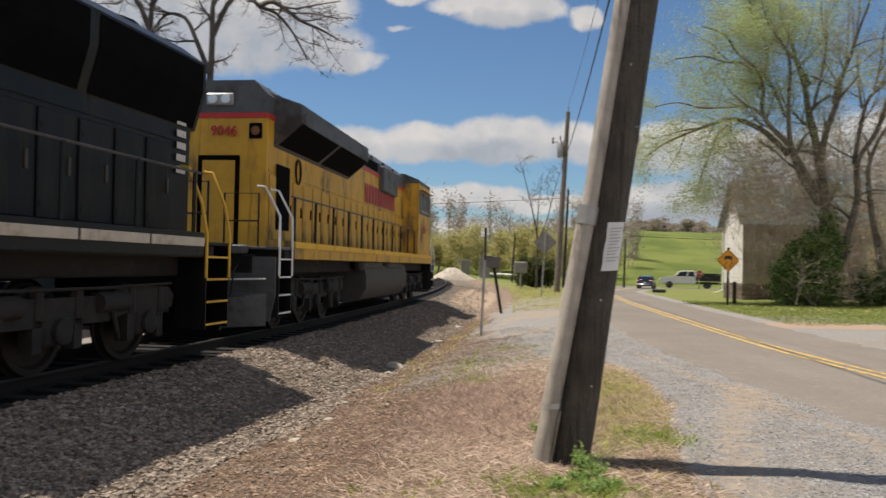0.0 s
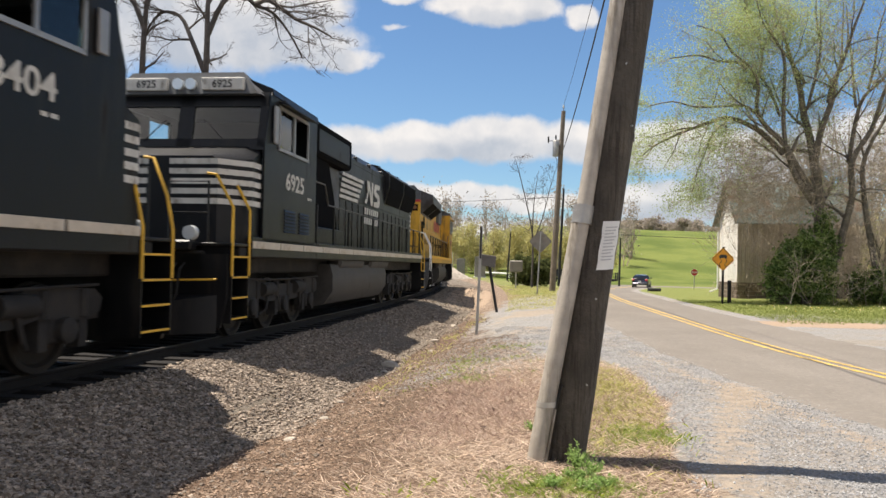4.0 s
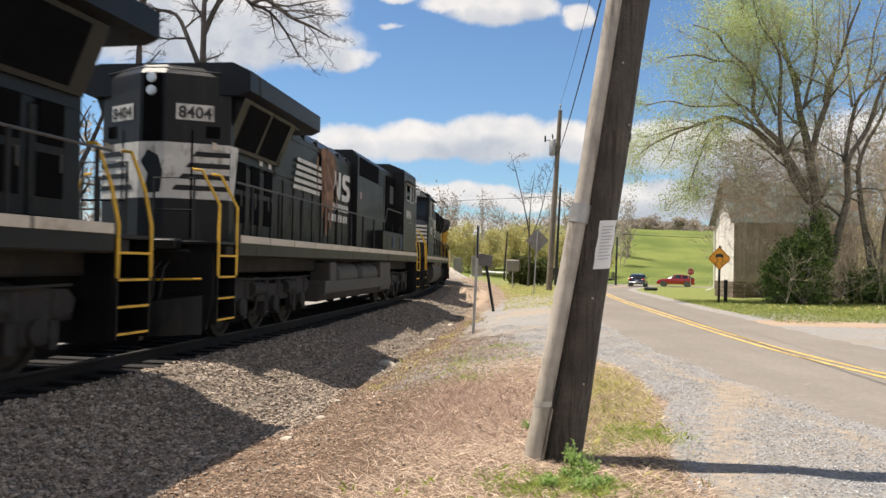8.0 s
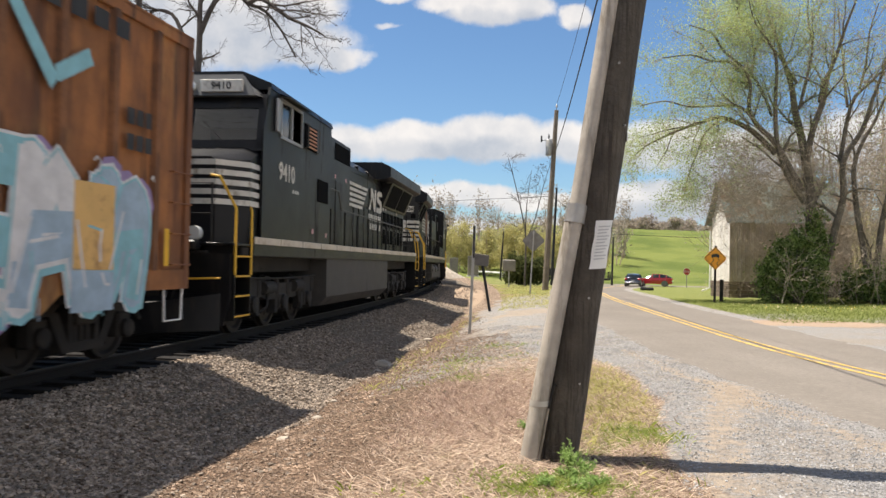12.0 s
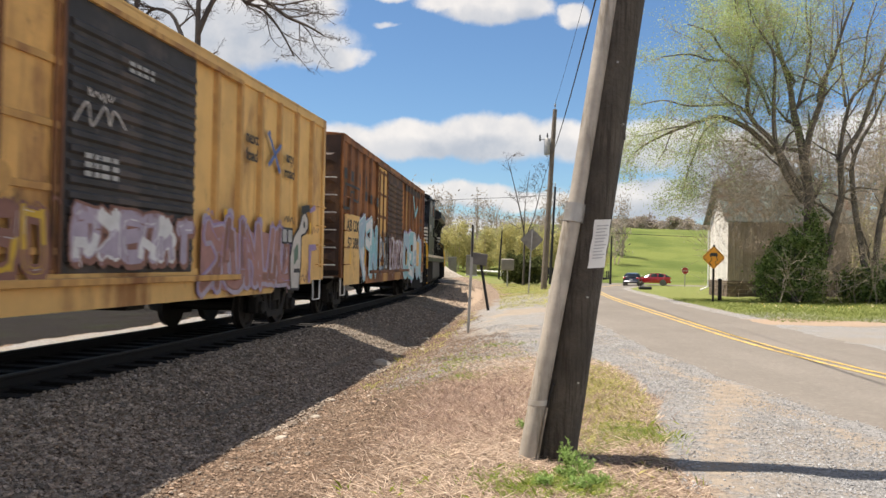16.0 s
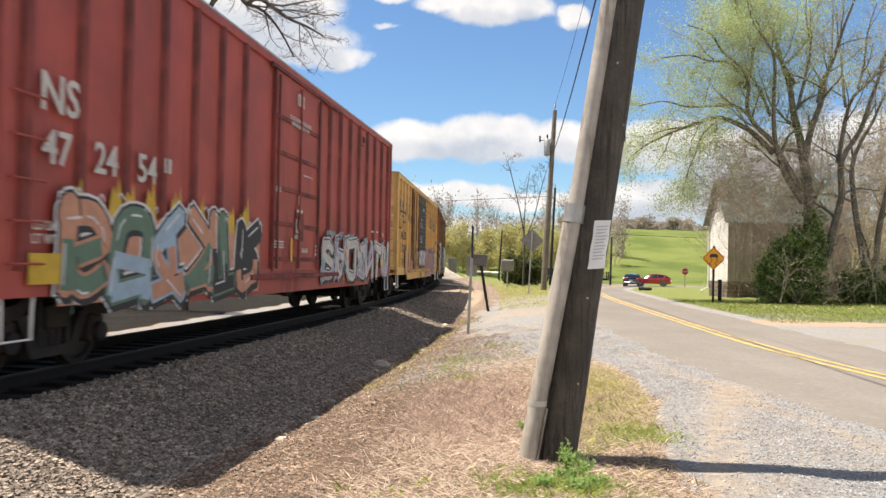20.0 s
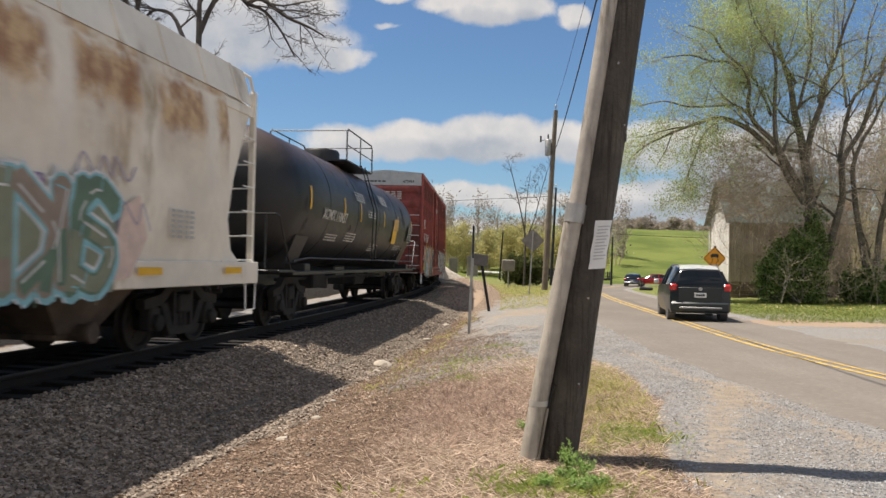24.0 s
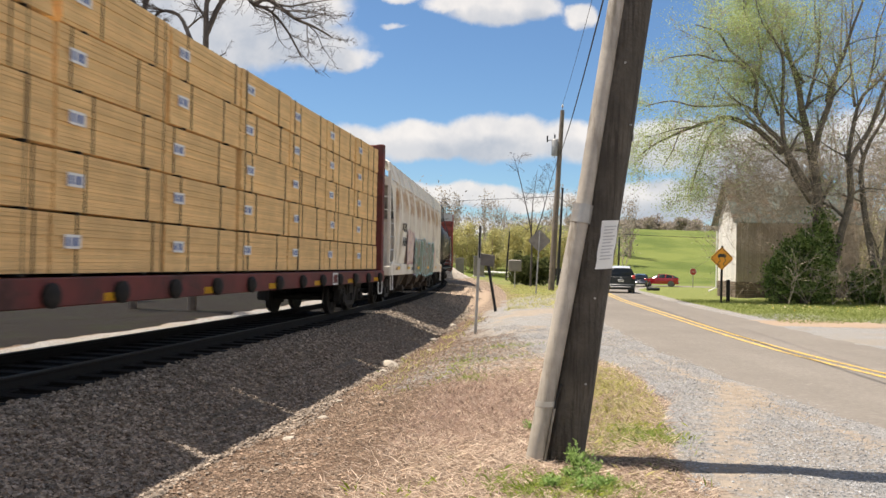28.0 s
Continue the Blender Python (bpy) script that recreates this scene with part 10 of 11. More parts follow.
def timber_pole(name, label, x, y, h, r, lean, mat, arms=0, can=False):
    ob = thing(name, label, "utility pole", pose(x, y, float(land(x, y))))
    part("shaft", Shape().tube([(0, 0, -0.3), (lean * 0.35, 0, h * 0.35), (lean * 0.7, 0, h * 0.7), (lean, 0, h)], [r, r * 0.9, r * 0.78, r * 0.66], 12), mat, ob)
    part("top_pin", Shape().cyl((lean, 0, h), (lean, 0, h + 0.22), 0.03, 6).lathe([(0.02, h + 0.2), (0.07, h + 0.2), (0.07, h + 0.28), (0.035, h + 0.32), (0.06, h + 0.36), (0.02, h + 0.4)], (lean, 0, 0), "z", 10), GALV, ob, "pin insulator")
    for k in range(arms):
        z = h - 1.55 - 0.9 * k
        part("bracket", Shape().box(lean - 0.75, lean + 0.55, -0.06, 0.06, z, z + 0.1, 0.01), mat, ob)
        for d in (-0.65, 0.45):
            part("insulator", Shape().lathe([(0.02, z + 0.1), (0.06, z + 0.12), (0.03, z + 0.2), (0.07, z + 0.26), (0.02, z + 0.32)], (lean + d, 0, 0), "z", 8), BLACKSTEEL, ob)
    if can:
        z = h - 2.9
        part("transformer", Shape().lathe([(0.02, z), (0.19, z), (0.2, z + 0.04), (0.2, z + 0.95), (0.15, z + 1.02), (0.02, z + 1.03)], (lean - 0.46, 0, 0), "z", 16), GALV, ob, "grey transformer can")
        part("bushing", Shape().lathe([(0.02, z + 1.0), (0.06, z + 1.0), (0.03, z + 1.1), (0.06, z + 1.2), (0.02, z + 1.38)], (lean - 0.46, 0, 0), "z", 8), BLACKSTEEL, ob)
        part("cutout", Shape().box(lean - 0.98, lean - 0.88, -0.04, 0.04, z + 0.85, z + 1.25, 0.02).tube([(lean - 0.93, 0, z + 0.95), (lean, 0, z + 1.05)], 0.02, 5), BLACKSTEEL, ob)
        part("hanger", Shape().box(lean - 0.4, lean, -0.05, 0.05, z + 0.35, z + 0.45), GALV, ob)
    return ob


timber_pole("utility_pole", "tall weathered timber utility pole with a grey transformer can", 6.55, 50.7, 11.5, 0.2, 0.55, POLEGREY, 0, True)
timber_pole("utility_pole", "slim dark timber pole beyond the bush", 10.3, 75.0, 9.2, 0.14, 0.35, BLACKSTEEL)
timber_pole("utility_pole", "slim dark timber pole by the side road", 6.4, 88.0, 5.3, 0.11, 0.3, BLACKSTEEL)
timber_pole("utility_pole", "slim dark timber pole by the green field", 19.6, 92.0, 5.6, 0.13, 0.1, BLACKSTEEL)


def cable(name, a, b, sag, r, label):
    a, b = Vector(a), Vector(b)
    pts = []
    for i in range(25):
        f = i / 24
        p = a.lerp(b, f)
        p.z -= sag * 4 * f * (1 - f)
        pts.append(p)
    thing(name, label, "cable", shape=Shape().tube(pts, r, 5), material=WIRE)


cable("service_cable", (2.35, 6.75, 8.6), (7.0, 50.7, 8.7), 0.55, 0.022, "twisted black service cable between two poles")
cable("power_line", (2.42, 6.75, 9.2), (7.1, 50.7, 11.9), 0.4, 0.009, "thin power line between two poles")
cable("power_line", (-30, 96, 8.2), (6.9, 50.7, 5.4 + 0.6), 0.3, 0.015, "thin power line crossing behind the signs")
cable("power_line", (6.95, 50.7, 6.0), (19.8, 92.0, 5.3), 0.4, 0.018, "thin power line crossing behind the signs")
cable("power_line", (19.8, 92.0, 5.4), (70, 110.0, 6.5), 0.5, 0.03, "thin power line along the green field")


def post(ob, x, y, z0, z1, lean=0.0, mat=GALV, w=0.03):
    part("post", Shape().prism([(-w, -w), (w, -w), (w, w * 0.2), (w * 0.5, w * 0.2), (w * 0.5, -w * 0.5), (-w * 0.5, -w * 0.5), (-w * 0.5, w * 0.2), (-w, w * 0.2)], "z", z0, z1, Matrix(((1, 0, lean, 0), (0, 1, 0, 0), (0, 0, 1, 0), (0, 0, 0, 1)))), mat, ob, "steel channel post")


def diamond(s, r, y0, y1, z, c=0.06):
    pts = []
    for a in range(4):
        t = math.pi / 2 * a
        ux, uz = math.cos(t), math.sin(t)
        px, pz = -uz, ux
        pts += [(ux * (r - c) - px * -c * -1, z + uz * (r - c) - pz * c), (ux * (r - c) + px * c, z + uz * (r - c) + pz * c)]
    s.prism(pts, "y", y0, y1)
    return s


def road_signs():
    o = thing("warning_sign", "orange diamond slippery-road sign on a brown post", "road sign", pose(12.42, 36.3, float(land(12.42, 36.3))))
    post(o, 0, 0, -0.2, 2.6, 0.01, RAIL, 0.045)
    part("panel", diamond(Shape(), 0.545, -0.06, -0.05, 2.03), ORANGE, o, "orange diamond panel")
    edge = Shape()
    for a in range(4):
        t = math.pi / 2 * a
        p, q = Vector((math.cos(t), math.sin(t))) * 0.485, Vector((math.cos(t + math.pi / 2), math.sin(t + math.pi / 2))) * 0.485
        e = (q - p).normalized()
        m = Vector((-e.y, e.x)) * 0.011
        p2, q2 = p + e * 0.03, q - e * 0.03
        edge.add([(p2.x - m.x, -0.064, 2.03 + p2.y - m.y), (q2.x - m.x, -0.064, 2.03 + q2.y - m.y), (q2.x + m.x, -0.064, 2.03 + q2.y + m.y), (p2.x + m.x, -0.064, 2.03 + p2.y + m.y)], [(0, 1, 2, 3)])
    part("border", edge, SIGNBLACK, o, smooth=False)
    sym = Shape().prism([(-0.17, 2.09), (0.17, 2.09), (0.19, 2.13), (0.17, 2.19), (0.11, 2.24), (-0.11, 2.24), (-0.17, 2.19), (-0.19, 2.13)], "y", -0.066, -0.062).box(-0.16, -0.10, -0.066, -0.062, 2.05, 2.09).box(0.10, 0.16, -0.066, -0.062, 2.05, 2.09)
    part("car_symbol", sym, SIGNBLACK, o)
    for dx in (-0.13, 0.12):
        part("skid_symbol", Shape().tube([(dx + 0.06 * math.sin(k * 1.1), -0.065, 2.01 - k * 0.05) for k in range(7)], 0.014, 4), SIGNBLACK, o)
    o2 = thing("marker_stake", "short brown stake beside the warning sign", "post", pose(12.95, 36.9, float(land(12.95, 36.9))))
    part("stake", Shape().box(-0.08, 0.08, -0.05, 0.05, -0.1, 1.05, 0.02), RAIL, o2)

    o = thing("stop_sign", "red octagonal stop sign on a thin post", "road sign", pose(27.0, 88.0, float(land(27.0, 88.0))))
    post(o, 0, 0, -0.2, 2.1, 0, GALV, 0.04)
    oc = [(0.40 * math.cos(math.pi / 8 + a * math.pi / 4), 1.75 + 0.40 * math.sin(math.pi / 8 + a * math.pi / 4)) for a in range(8)]
    part("panel", Shape().prism(oc, "y", -0.06, -0.045), WHITE, o)
    part("red_face", Shape().prism([(x * 0.92, 1.75 + (z - 1.75) * 0.92) for x, z in oc], "y", -0.066, -0.061), STOPRED, o, "red octagon face")
    lettering("STOP", 0.25, WHITE, o, rear_at(0, -0.068, 1.66), "lettering", 0.001)

    o = thing("sign_back", "bare metal back of a diamond road sign on a thin post", "road sign", pose(4.76, 43.1, float(land(4.76, 43.1))))
    post(o, 0, 0, -0.2, 3.4, 0.045, GALV, 0.035)
    part("panel", diamond(Shape(), 0.64, 0.05, 0.06, 2.9, 0.05), SIGNBACK, o, "bare aluminium diamond panel", m=pose(0.14, 0, 0, 0, 0, -14))

    o = thing("leaning_sign", "black leaning post with a small weathered sign plate", "road sign", pose(1.87, 30.4, float(land(1.87, 30.4))))
    part("post", Shape().tube([(0, 0, -0.2), (-0.4, 0, 2.1)], 0.055, 8), BLACKSTEEL, o, "leaning black steel post")
    part("plate", Shape().box(-0.3, 0.3, -0.075, -0.06, -0.22, 0.22, 0.01), PLASTIC_, o, "weathered sign plate seen from behind", m=pose(-0.4, 0, 1.95, 0, 8, -12))
    o = thing("marker_post", "thin galvanised marker post beside the track", "post", pose(0.73, 20.5, float(land(0.73, 20.5))))
    post(o, 0, 0, -0.3, 2.78, 0.03, GALV, 0.035)
    part("marker_plate", Shape().box(0.045, 0.09, -0.045, -0.03, 1.95, 2.78, 0.004), BLACKSTEEL, o, "dark upper strip")
    o = thing("notice_board", "grey roadside box on a short post", "sign", pose(4.6, 55.0, float(land(4.6, 55.0))))
    post(o, 0, 0, -0.2, 1.2, 0, GALV, 0.045)
    part("panel", Shape().box(-0.44, 0.44, -0.2, 0.2, 1.15, 1.95, 0.05), SIGNBACK, o, "grey weathered box")
    for x, y, w, h in ((3.85, 100.0, 1.35, 2.5), (1.5, 104.0, 1.1, 2.3)):
        o = thing("signal_cabinet", "pale grey railway signal cabinet", "cabinet", pose(x, y, float(land(x, y))))
        part("body", Shape().box(-w / 2, w / 2, -0.6, 0.6, 0.1, h, 0.04), SIGNBACK, o, "pale grey steel housing")
        part("roof", Shape().prism([(-w / 2 - 0.08, h), (w / 2 + 0.08, h), (w / 2 + 0.08, h + 0.06), (0, h + 0.18), (-w / 2 - 0.08, h + 0.06)], "y", -0.68, 0.68), GALV, o)
        part("door", Shape().box(-w * 0.35, w * 0.35, -0.63, -0.6, 0.3, h - 0.2, 0.01), SIGNBACK, o)
        part("plinth", Shape().box(-w / 2 - 0.1, w / 2 + 0.1, -0.7, 0.7, -0.4, 0.1), WHITE, o)
    sh = Shape()
    rr = random.Random(77)
    sh.loft([[(2.6 * f * math.cos(a * 0.3927) * rr.uniform(0.88, 1.12), 1.8 * f * math.sin(a * 0.3927) * rr.uniform(0.88, 1.12), h) for a in range(16)] for f, h in ((1.1, -0.3), (1.0, 0.05), (0.75, 0.5), (0.5, 0.95), (0.25, 1.3), (0.08, 1.42))])
    thing("gravel_heap", "pale heap of loose gravel beside the track", "gravel heap", pose(-0.2, 92.0, float(land(-0.2, 92.0))), shape=sh, material=surf("heap_gravel", (0.46, 0.40, 0.33), 0.95, var=0.3, scale=3, bump=0.9, bscale=14))
    o = thing("guard_rail", "pale steel guard rail along the side road", "guard rail", pose(0, 0, 0))
    part("beam", Shape().tube([(4.5, 108.0, 0.6), (9, 106.6, 0.45), (13, 105.0, 0.3)], 0.16, 6), WHITE, o)
    for x, y in ((4.5, 108.15), (9, 106.75), (13, 105.15)):
        part("post", Shape().box(x - 0.07, x + 0.07, y, y + 0.14, float(land(x, y)) - 0.2, 0.7), POLEGREY, o)
    o = thing("drain_pipe", "dark culvert end on the verge by the junction", "culvert", pose(15.6, 62.5, float(land(15.6, 62.5))))
    part("pipe", Shape().cyl((0, 0, 0.1), (1.0, 0.2, 0.1), 0.14, 12), BLACKSTEEL, o, "dark pipe")


road_signs()

# ---- the shed ----
BOARD = surf("grey_board", (0.56, 0.48, 0.395), 0.9, var=0.25, scale=2, bump=0.5, bscale=24, per=0.45, dirt=(0.33, 0.27, 0.215), amount=0.4, dscale=4, streak=(6, 6, 0.3))
# Lit copy of the boards: sunlight on the gable is put into this colour.
SUNLITBOARD = surf("sunlit_board", (0.86, 0.82, 0.75), 0.9, var=0.15, scale=2, bump=0.4, per=0.25, dirt=(0.40, 0.30, 0.22), amount=0.3, dscale=3, streak=(6, 6, 0.3))
FIELDSTONE = surf("field_stone", (0.24, 0.18, 0.14), 0.95, var=0.3, scale=5, per=0.55, bump=0.5)
TINROOF = surf("green_tin", (0.19, 0.225, 0.205), 0.6, 0.2, var=0.2, dirt=(0.22, 0.13, 0.08), amount=0.4)


def shed():
    x0, x1, y0, y1 = 15.7, 22.4, 43.5, 46.5
    z0 = float(land(17, 44)) - 0.05
    o = thing("shed", "old weathered board shed on stone footing with tin roof", "shed", pose(0, 0, z0))
    part("footing", Shape().box(x0 + 0.03, x1 - 0.03, y0 + 0.03, y1 - 0.03, -0.3, 0.95), surf("mortar", (0.34, 0.30, 0.26), 0.95), o, "mortared stone footing")
    rr = random.Random(5)
    st = [made(Shape().box(-0.5, 0.5, -0.03, 0.03, 0, 1, 0.06), "stone", FIELDSTONE)]
    for side in ("front", "left"):
        n = 4
        a, b = (x0, x1) if side == "front" else (y0, y1)
        for j in range(n):
            p = a
            while p < b - 0.1:
                w = min(rr.uniform(0.3, 0.62), b - p)
                m = pose(p + w / 2, y0, 0.02 + j * 0.23) if side == "front" else pose(x0, p + w / 2, 0.02 + j * 0.23, 0, 0, 90)
                if not (side == "front" and 1.4 < p + w / 2 - x0 < 2.6 and 0 < j < 3):
                    ob = dup("stone", st[0], o, m @ Matrix.Diagonal((w - 0.03, rr.uniform(0.8, 1.6), 0.21, 1)))
                p += w
    # Black plate for the opening; the dark inside is only its colour.
    part("vent_hole", Shape().box(x0 + 1.45, x0 + 2.6, y0 - 0.02, y0 + 0.06, 0.25, 0.72), BLACKSTEEL, o, "black plate painting the shade inside a footing opening")
    part("core", Shape().box(x0 + 0.06, x1 - 0.06, y0 + 0.06, y1 - 0.06, 0.9, 4.35).prism([(y0 + 0.06, 4.35), (y1 - 0.06, 4.35), ((y0 + y1) / 2, 6.4)], "x", x0 + 0.06, x1 - 0.06), BOARD, o)
    bd = made(Shape().box(-0.5, 0.5, -0.022, 0.022, 0, 1, 0.004), "board", BOARD)
    pb = made(Shape().box(-0.5, 0.5, -0.022, 0.022, 0, 1, 0.004), "board", SUNLITBOARD)
    p = x0
    while p < x1 - 0.02:
        w = min(rr.uniform(0.16, 0.26), x1 - p)
        dup("board", bd, o, pose(p + w / 2, y0 + 0.035, 0.92 + rr.uniform(-0.05, 0.04), 0, 0, rr.uniform(-1, 1)) @ Matrix.Diagonal((w - 0.012, 1, 3.5, 1)))
        p += w
    p = y0
    while p < y1 - 0.02:
        w = min(rr.uniform(0.18, 0.3), y1 - p)
        h = 3.4 + 2.1 * (1 - abs((p + w / 2) - (y0 + y1) / 2) / ((y1 - y0) / 2))
        dup("board", pb, o, pose(x0 + 0.035, p + w / 2, 0.92, 0, 0, 90 + rr.uniform(-1, 1)) @ Matrix.Diagonal((w - 0.012, 1, h, 1)))
        p += w
    ym = (y0 + y1) / 2
    for sy in (-1, 1):
        ye = ym + sy * ((y1 - y0) / 2 + 0.35)
        zr, ze = 6.6, 4.15
        s = Shape()
        nn = 30
        xs = [x0 - 0.3 + (x1 - x0 + 0.6) * i / nn for i in range(nn + 1)]
        edge_ = [(x, 0.035 * (i % 2)) for i, x in enumerate(xs)]
        loop = edge_ + [(x, u - 0.05) for x, u in reversed(edge_)]
        s.loft([[(x, ym, zr + u) for x, u in loop], [(x, ye, ze + u) for x, u in loop]])
        part("roof", s, TINROOF, o, "greenish corrugated tin roof")
    part("downpipe", Shape().tube([(x0 - 0.05, y1 + 0.05, 3.8), (x0 - 0.05, y1 + 0.05, 0.5), (x0 - 0.5, y1 + 0.1, 0.3)], 0.05, 8), WHITE, o, "white downpipe")
    part("corner_board", Shape().box(x0 - 0.02, x0 + 0.1, y0 - 0.02, y0 + 0.02, 0.9, 4.05), BOARD, o)
    part("small_door", Shape().box(x0 - 0.02, x0 + 0.02, y0 + 1.6, y0 + 2.4, 0.1, 0.85), BOARD, o)


shed()

# ---- road vehicles ----
CARGLASS = surf("dark_car_glass", (0.010, 0.012, 0.014), 0.1, 0.0, var=0.05, bump=0.0, coat=0.0, spec=0.35)
TEAL = surf("dark_teal_paint", (0.006, 0.013, 0.015), 0.35, 0.0, var=0.05, bump=0.0, coat=0.25)
CARWHITE = surf("car_white", (0.72, 0.72, 0.70), 0.3, var=0.03, bump=0.0, coat=0.6)
CARRED_P = surf("car_red", (0.40, 0.012, 0.018), 0.25, var=0.04, bump=0.0, coat=0.8)
CARBLUE = surf("car_navy", (0.018, 0.022, 0.045), 0.25, 0.2, var=0.05, bump=0.0, coat=0.8)
TAILLIGHT = surf("tail_lamp", (0.55, 0.015, 0.015), 0.2, var=0.05, bump=0.0, coat=0.5)
PLASTIC = surf("grey_plastic", (0.10, 0.10, 0.10), 0.6, var=0.1)
ALLOY = surf("alloy", (0.45, 0.45, 0.46), 0.35, 0.8, var=0.1)
CARWHEELS = []


def road_wheel(car, x, y, r, w=0.2):
    wh = new("wheel", None)
    wh.parent = car
    wh.matrix_basis = pose(x, y, r)
    sx = 1 if x > 0 else -1
    part("tyre", Shape().lathe([(r * 0.62, -w / 2), (r * 0.93, -w / 2), (r, -w * 0.3), (r, w * 0.3), (r * 0.93, w / 2), (r * 0.62, w / 2)], (0, 0, 0), "x", 24), RUBBER, wh)
    rim = Shape().lathe([(0.02, sx * w * 0.35), (r * 0.2, sx * w * 0.38), (r * 0.25, sx * w * 0.2), (r * 0.58, sx * w * 0.25), (r * 0.65, sx * w * 0.48), (r * 0.65, -sx * w * 0.4), (0.02, -sx * w * 0.4)], (0, 0, 0), "x", 20)
    for a in range(5):
        t = a * 2 * math.pi / 5
        rim.tube([(sx * w * 0.36, 0.03 * math.cos(t), 0.03 * math.sin(t)), (sx * w * 0.42, r * 0.62 * math.cos(t), r * 0.62 * math.sin(t))], 0.035, 5)
    part("rim", rim, ALLOY, wh)
    CARWHEELS.append((wh, x, y, r))
    return wh


def car_body(name, label, category, length, width, sections, paint, roofpaint, wheel_y, wheel_r, sill=0.28):
    """A car facing +y. sections: (y, waist height, roof height or 0, half width at waist, half width at roof)."""
    car = thing(name, label, category)
    low, up, roof = [], [], []
    for y, wz, rz, hw, hr in sections:
        low.append([(-hw * 0.94, y, sill), (-hw, y, sill + 0.18), (-hw * 1.0, y, wz * 0.75), (-hw * 0.97, y, wz), (hw * 0.97, y, wz), (hw * 1.0, y, wz * 0.75), (hw, y, sill + 0.18), (hw * 0.94, y, sill)])
        if rz:
            up.append([(-hw * 0.95, y if rz > wz + 0.05 else y, wz - 0.02), (-hr, y, rz - 0.05), (-hr * 0.9, y, rz), (hr * 0.9, y, rz), (hr, y, rz - 0.05), (hw * 0.95, y, wz - 0.02)])
            if rz > wz + 0.3:
                roof.append([(-hr * 1.02, y, rz - 0.12), (-hr * 0.9, y, rz + 0.012), (0, y, rz + 0.035), (hr * 0.9, y, rz + 0.012), (hr * 1.02, y, rz - 0.12)])
    part("body", Shape().loft(low), paint, car, "painted car body")
    part("glasshouse", Shape().loft(up), CARGLASS, car, "dark tinted windows")
    part("roof", Shape().loft(roof), roofpaint, car)
    full = [u for u in up if u[2][2] > u[0][2] + 0.3]
    for i in (0, len(full) // 2, len(full) - 1):
        u = full[i]
        for a, b in ((0, 1), (5, 4)):
            part("pillar", Shape().tube([Vector(u[a]) * 1.0 + Vector((0.01 if a else -0.01, 0, 0)), Vector(u[b]) + Vector((0.01 if a else -0.01, 0, 0))], 0.04, 5), paint, car)
    for y in wheel_y:
        for sx in (-1, 1):
            hw = width / 2
            arch = Shape().lathe([(wheel_r * 0.9, sx * (hw - 0.2)), (wheel_r * 1.16, sx * (hw - 0.2)), (wheel_r * 1.16, sx * (hw + 0.012)), (wheel_r * 0.9, sx * (hw + 0.012))], (0, y, wheel_r), "x", 24)
            part("wheel_arch", arch, PLASTIC, car)
            road_wheel(car, sx * (hw - 0.1), y, wheel_r)
    return car


def compact_mpv():
    s = [(-2.12, 0.95, 1.02, 0.80, 0.66), (-2.08, 1.0, 1.20, 0.85, 0.66), (-1.88, 1.04, 1.5, 0.86, 0.60), (-1.3, 1.04, 1.6, 0.88, 0.62), (-0.3, 1.03, 1.62, 0.88, 0.62), (0.5, 1.02, 1.56, 0.88, 0.60), (1.15, 1.0, 1.1, 0.88, 0.70), (1.7, 0.88, 0, 0.86, 0), (2.05, 0.72, 0, 0.78, 0)]
    car = car_body("compact_mpv", "dark teal compact car with a white roof driving away", "car", 4.25, 1.68, s, TEAL, CARWHITE, (-1.32, 1.3), 0.31, 0.22)
    part("tailgate", Shape().box(-0.62, 0.62, -2.135, -2.11, 0.55, 0.98, 0.02), TEAL, car)
    part("rear_window", Shape().loft([[(-0.66, -2.125, 1.06), (0.66, -2.125, 1.06), (0.66, -2.09, 1.06), (-0.66, -2.09, 1.06)], [(-0.52, -1.95, 1.46), (0.52, -1.95, 1.46), (0.52, -1.9, 1.46), (-0.52, -1.9, 1.46)]]), CARGLASS, car)
    part("bumper", Shape().box(-0.84, 0.84, -2.2, -2.0, 0.25, 0.56, 0.06), TEAL, car, "dark rear bumper")
    part("bumper_trim", Shape().box(-0.6, 0.6, -2.215, -2.19, 0.36, 0.41, 0.015), GASKET, car)
    part("number_plate", Shape().box(-0.17, 0.17, -2.15, -2.135, 0.68, 0.82, 0.005), WHITE, car, "blank pale number plate")
    bars("plate_bars", BARDARK, car, rear_at(0, -2.153, 0.72), [0.05] * 4, 0.06, 0.015)
    part("badge", Shape().lathe([(0.01, -2.15), (0.055, -2.15), (0.055, -2.135), (0.01, -2.135)], (0, 0, 0.93), "y", 14), ALLOY, car)
    for sx in (-1, 1):
        part("tail_light", Shape().box(*sorted((sx * 0.64, sx * 0.86)), -2.15, -1.98, 0.86, 1.08, 0.05), TAILLIGHT, car, "red tail light")
        part("mirror", Shape().box(*sorted((sx * 0.9, sx * 1.06)), 0.72, 0.84, 1.02, 1.17, 0.03), CARWHITE, car)
        part("roof_bar", Shape().tube([(sx * 0.56, -1.7, 1.55), (sx * 0.56, -1.5, 1.63), (sx * 0.56, 0.2, 1.63), (sx * 0.56, 0.4, 1.56)], 0.018, 5), PLASTIC, car)
    return car


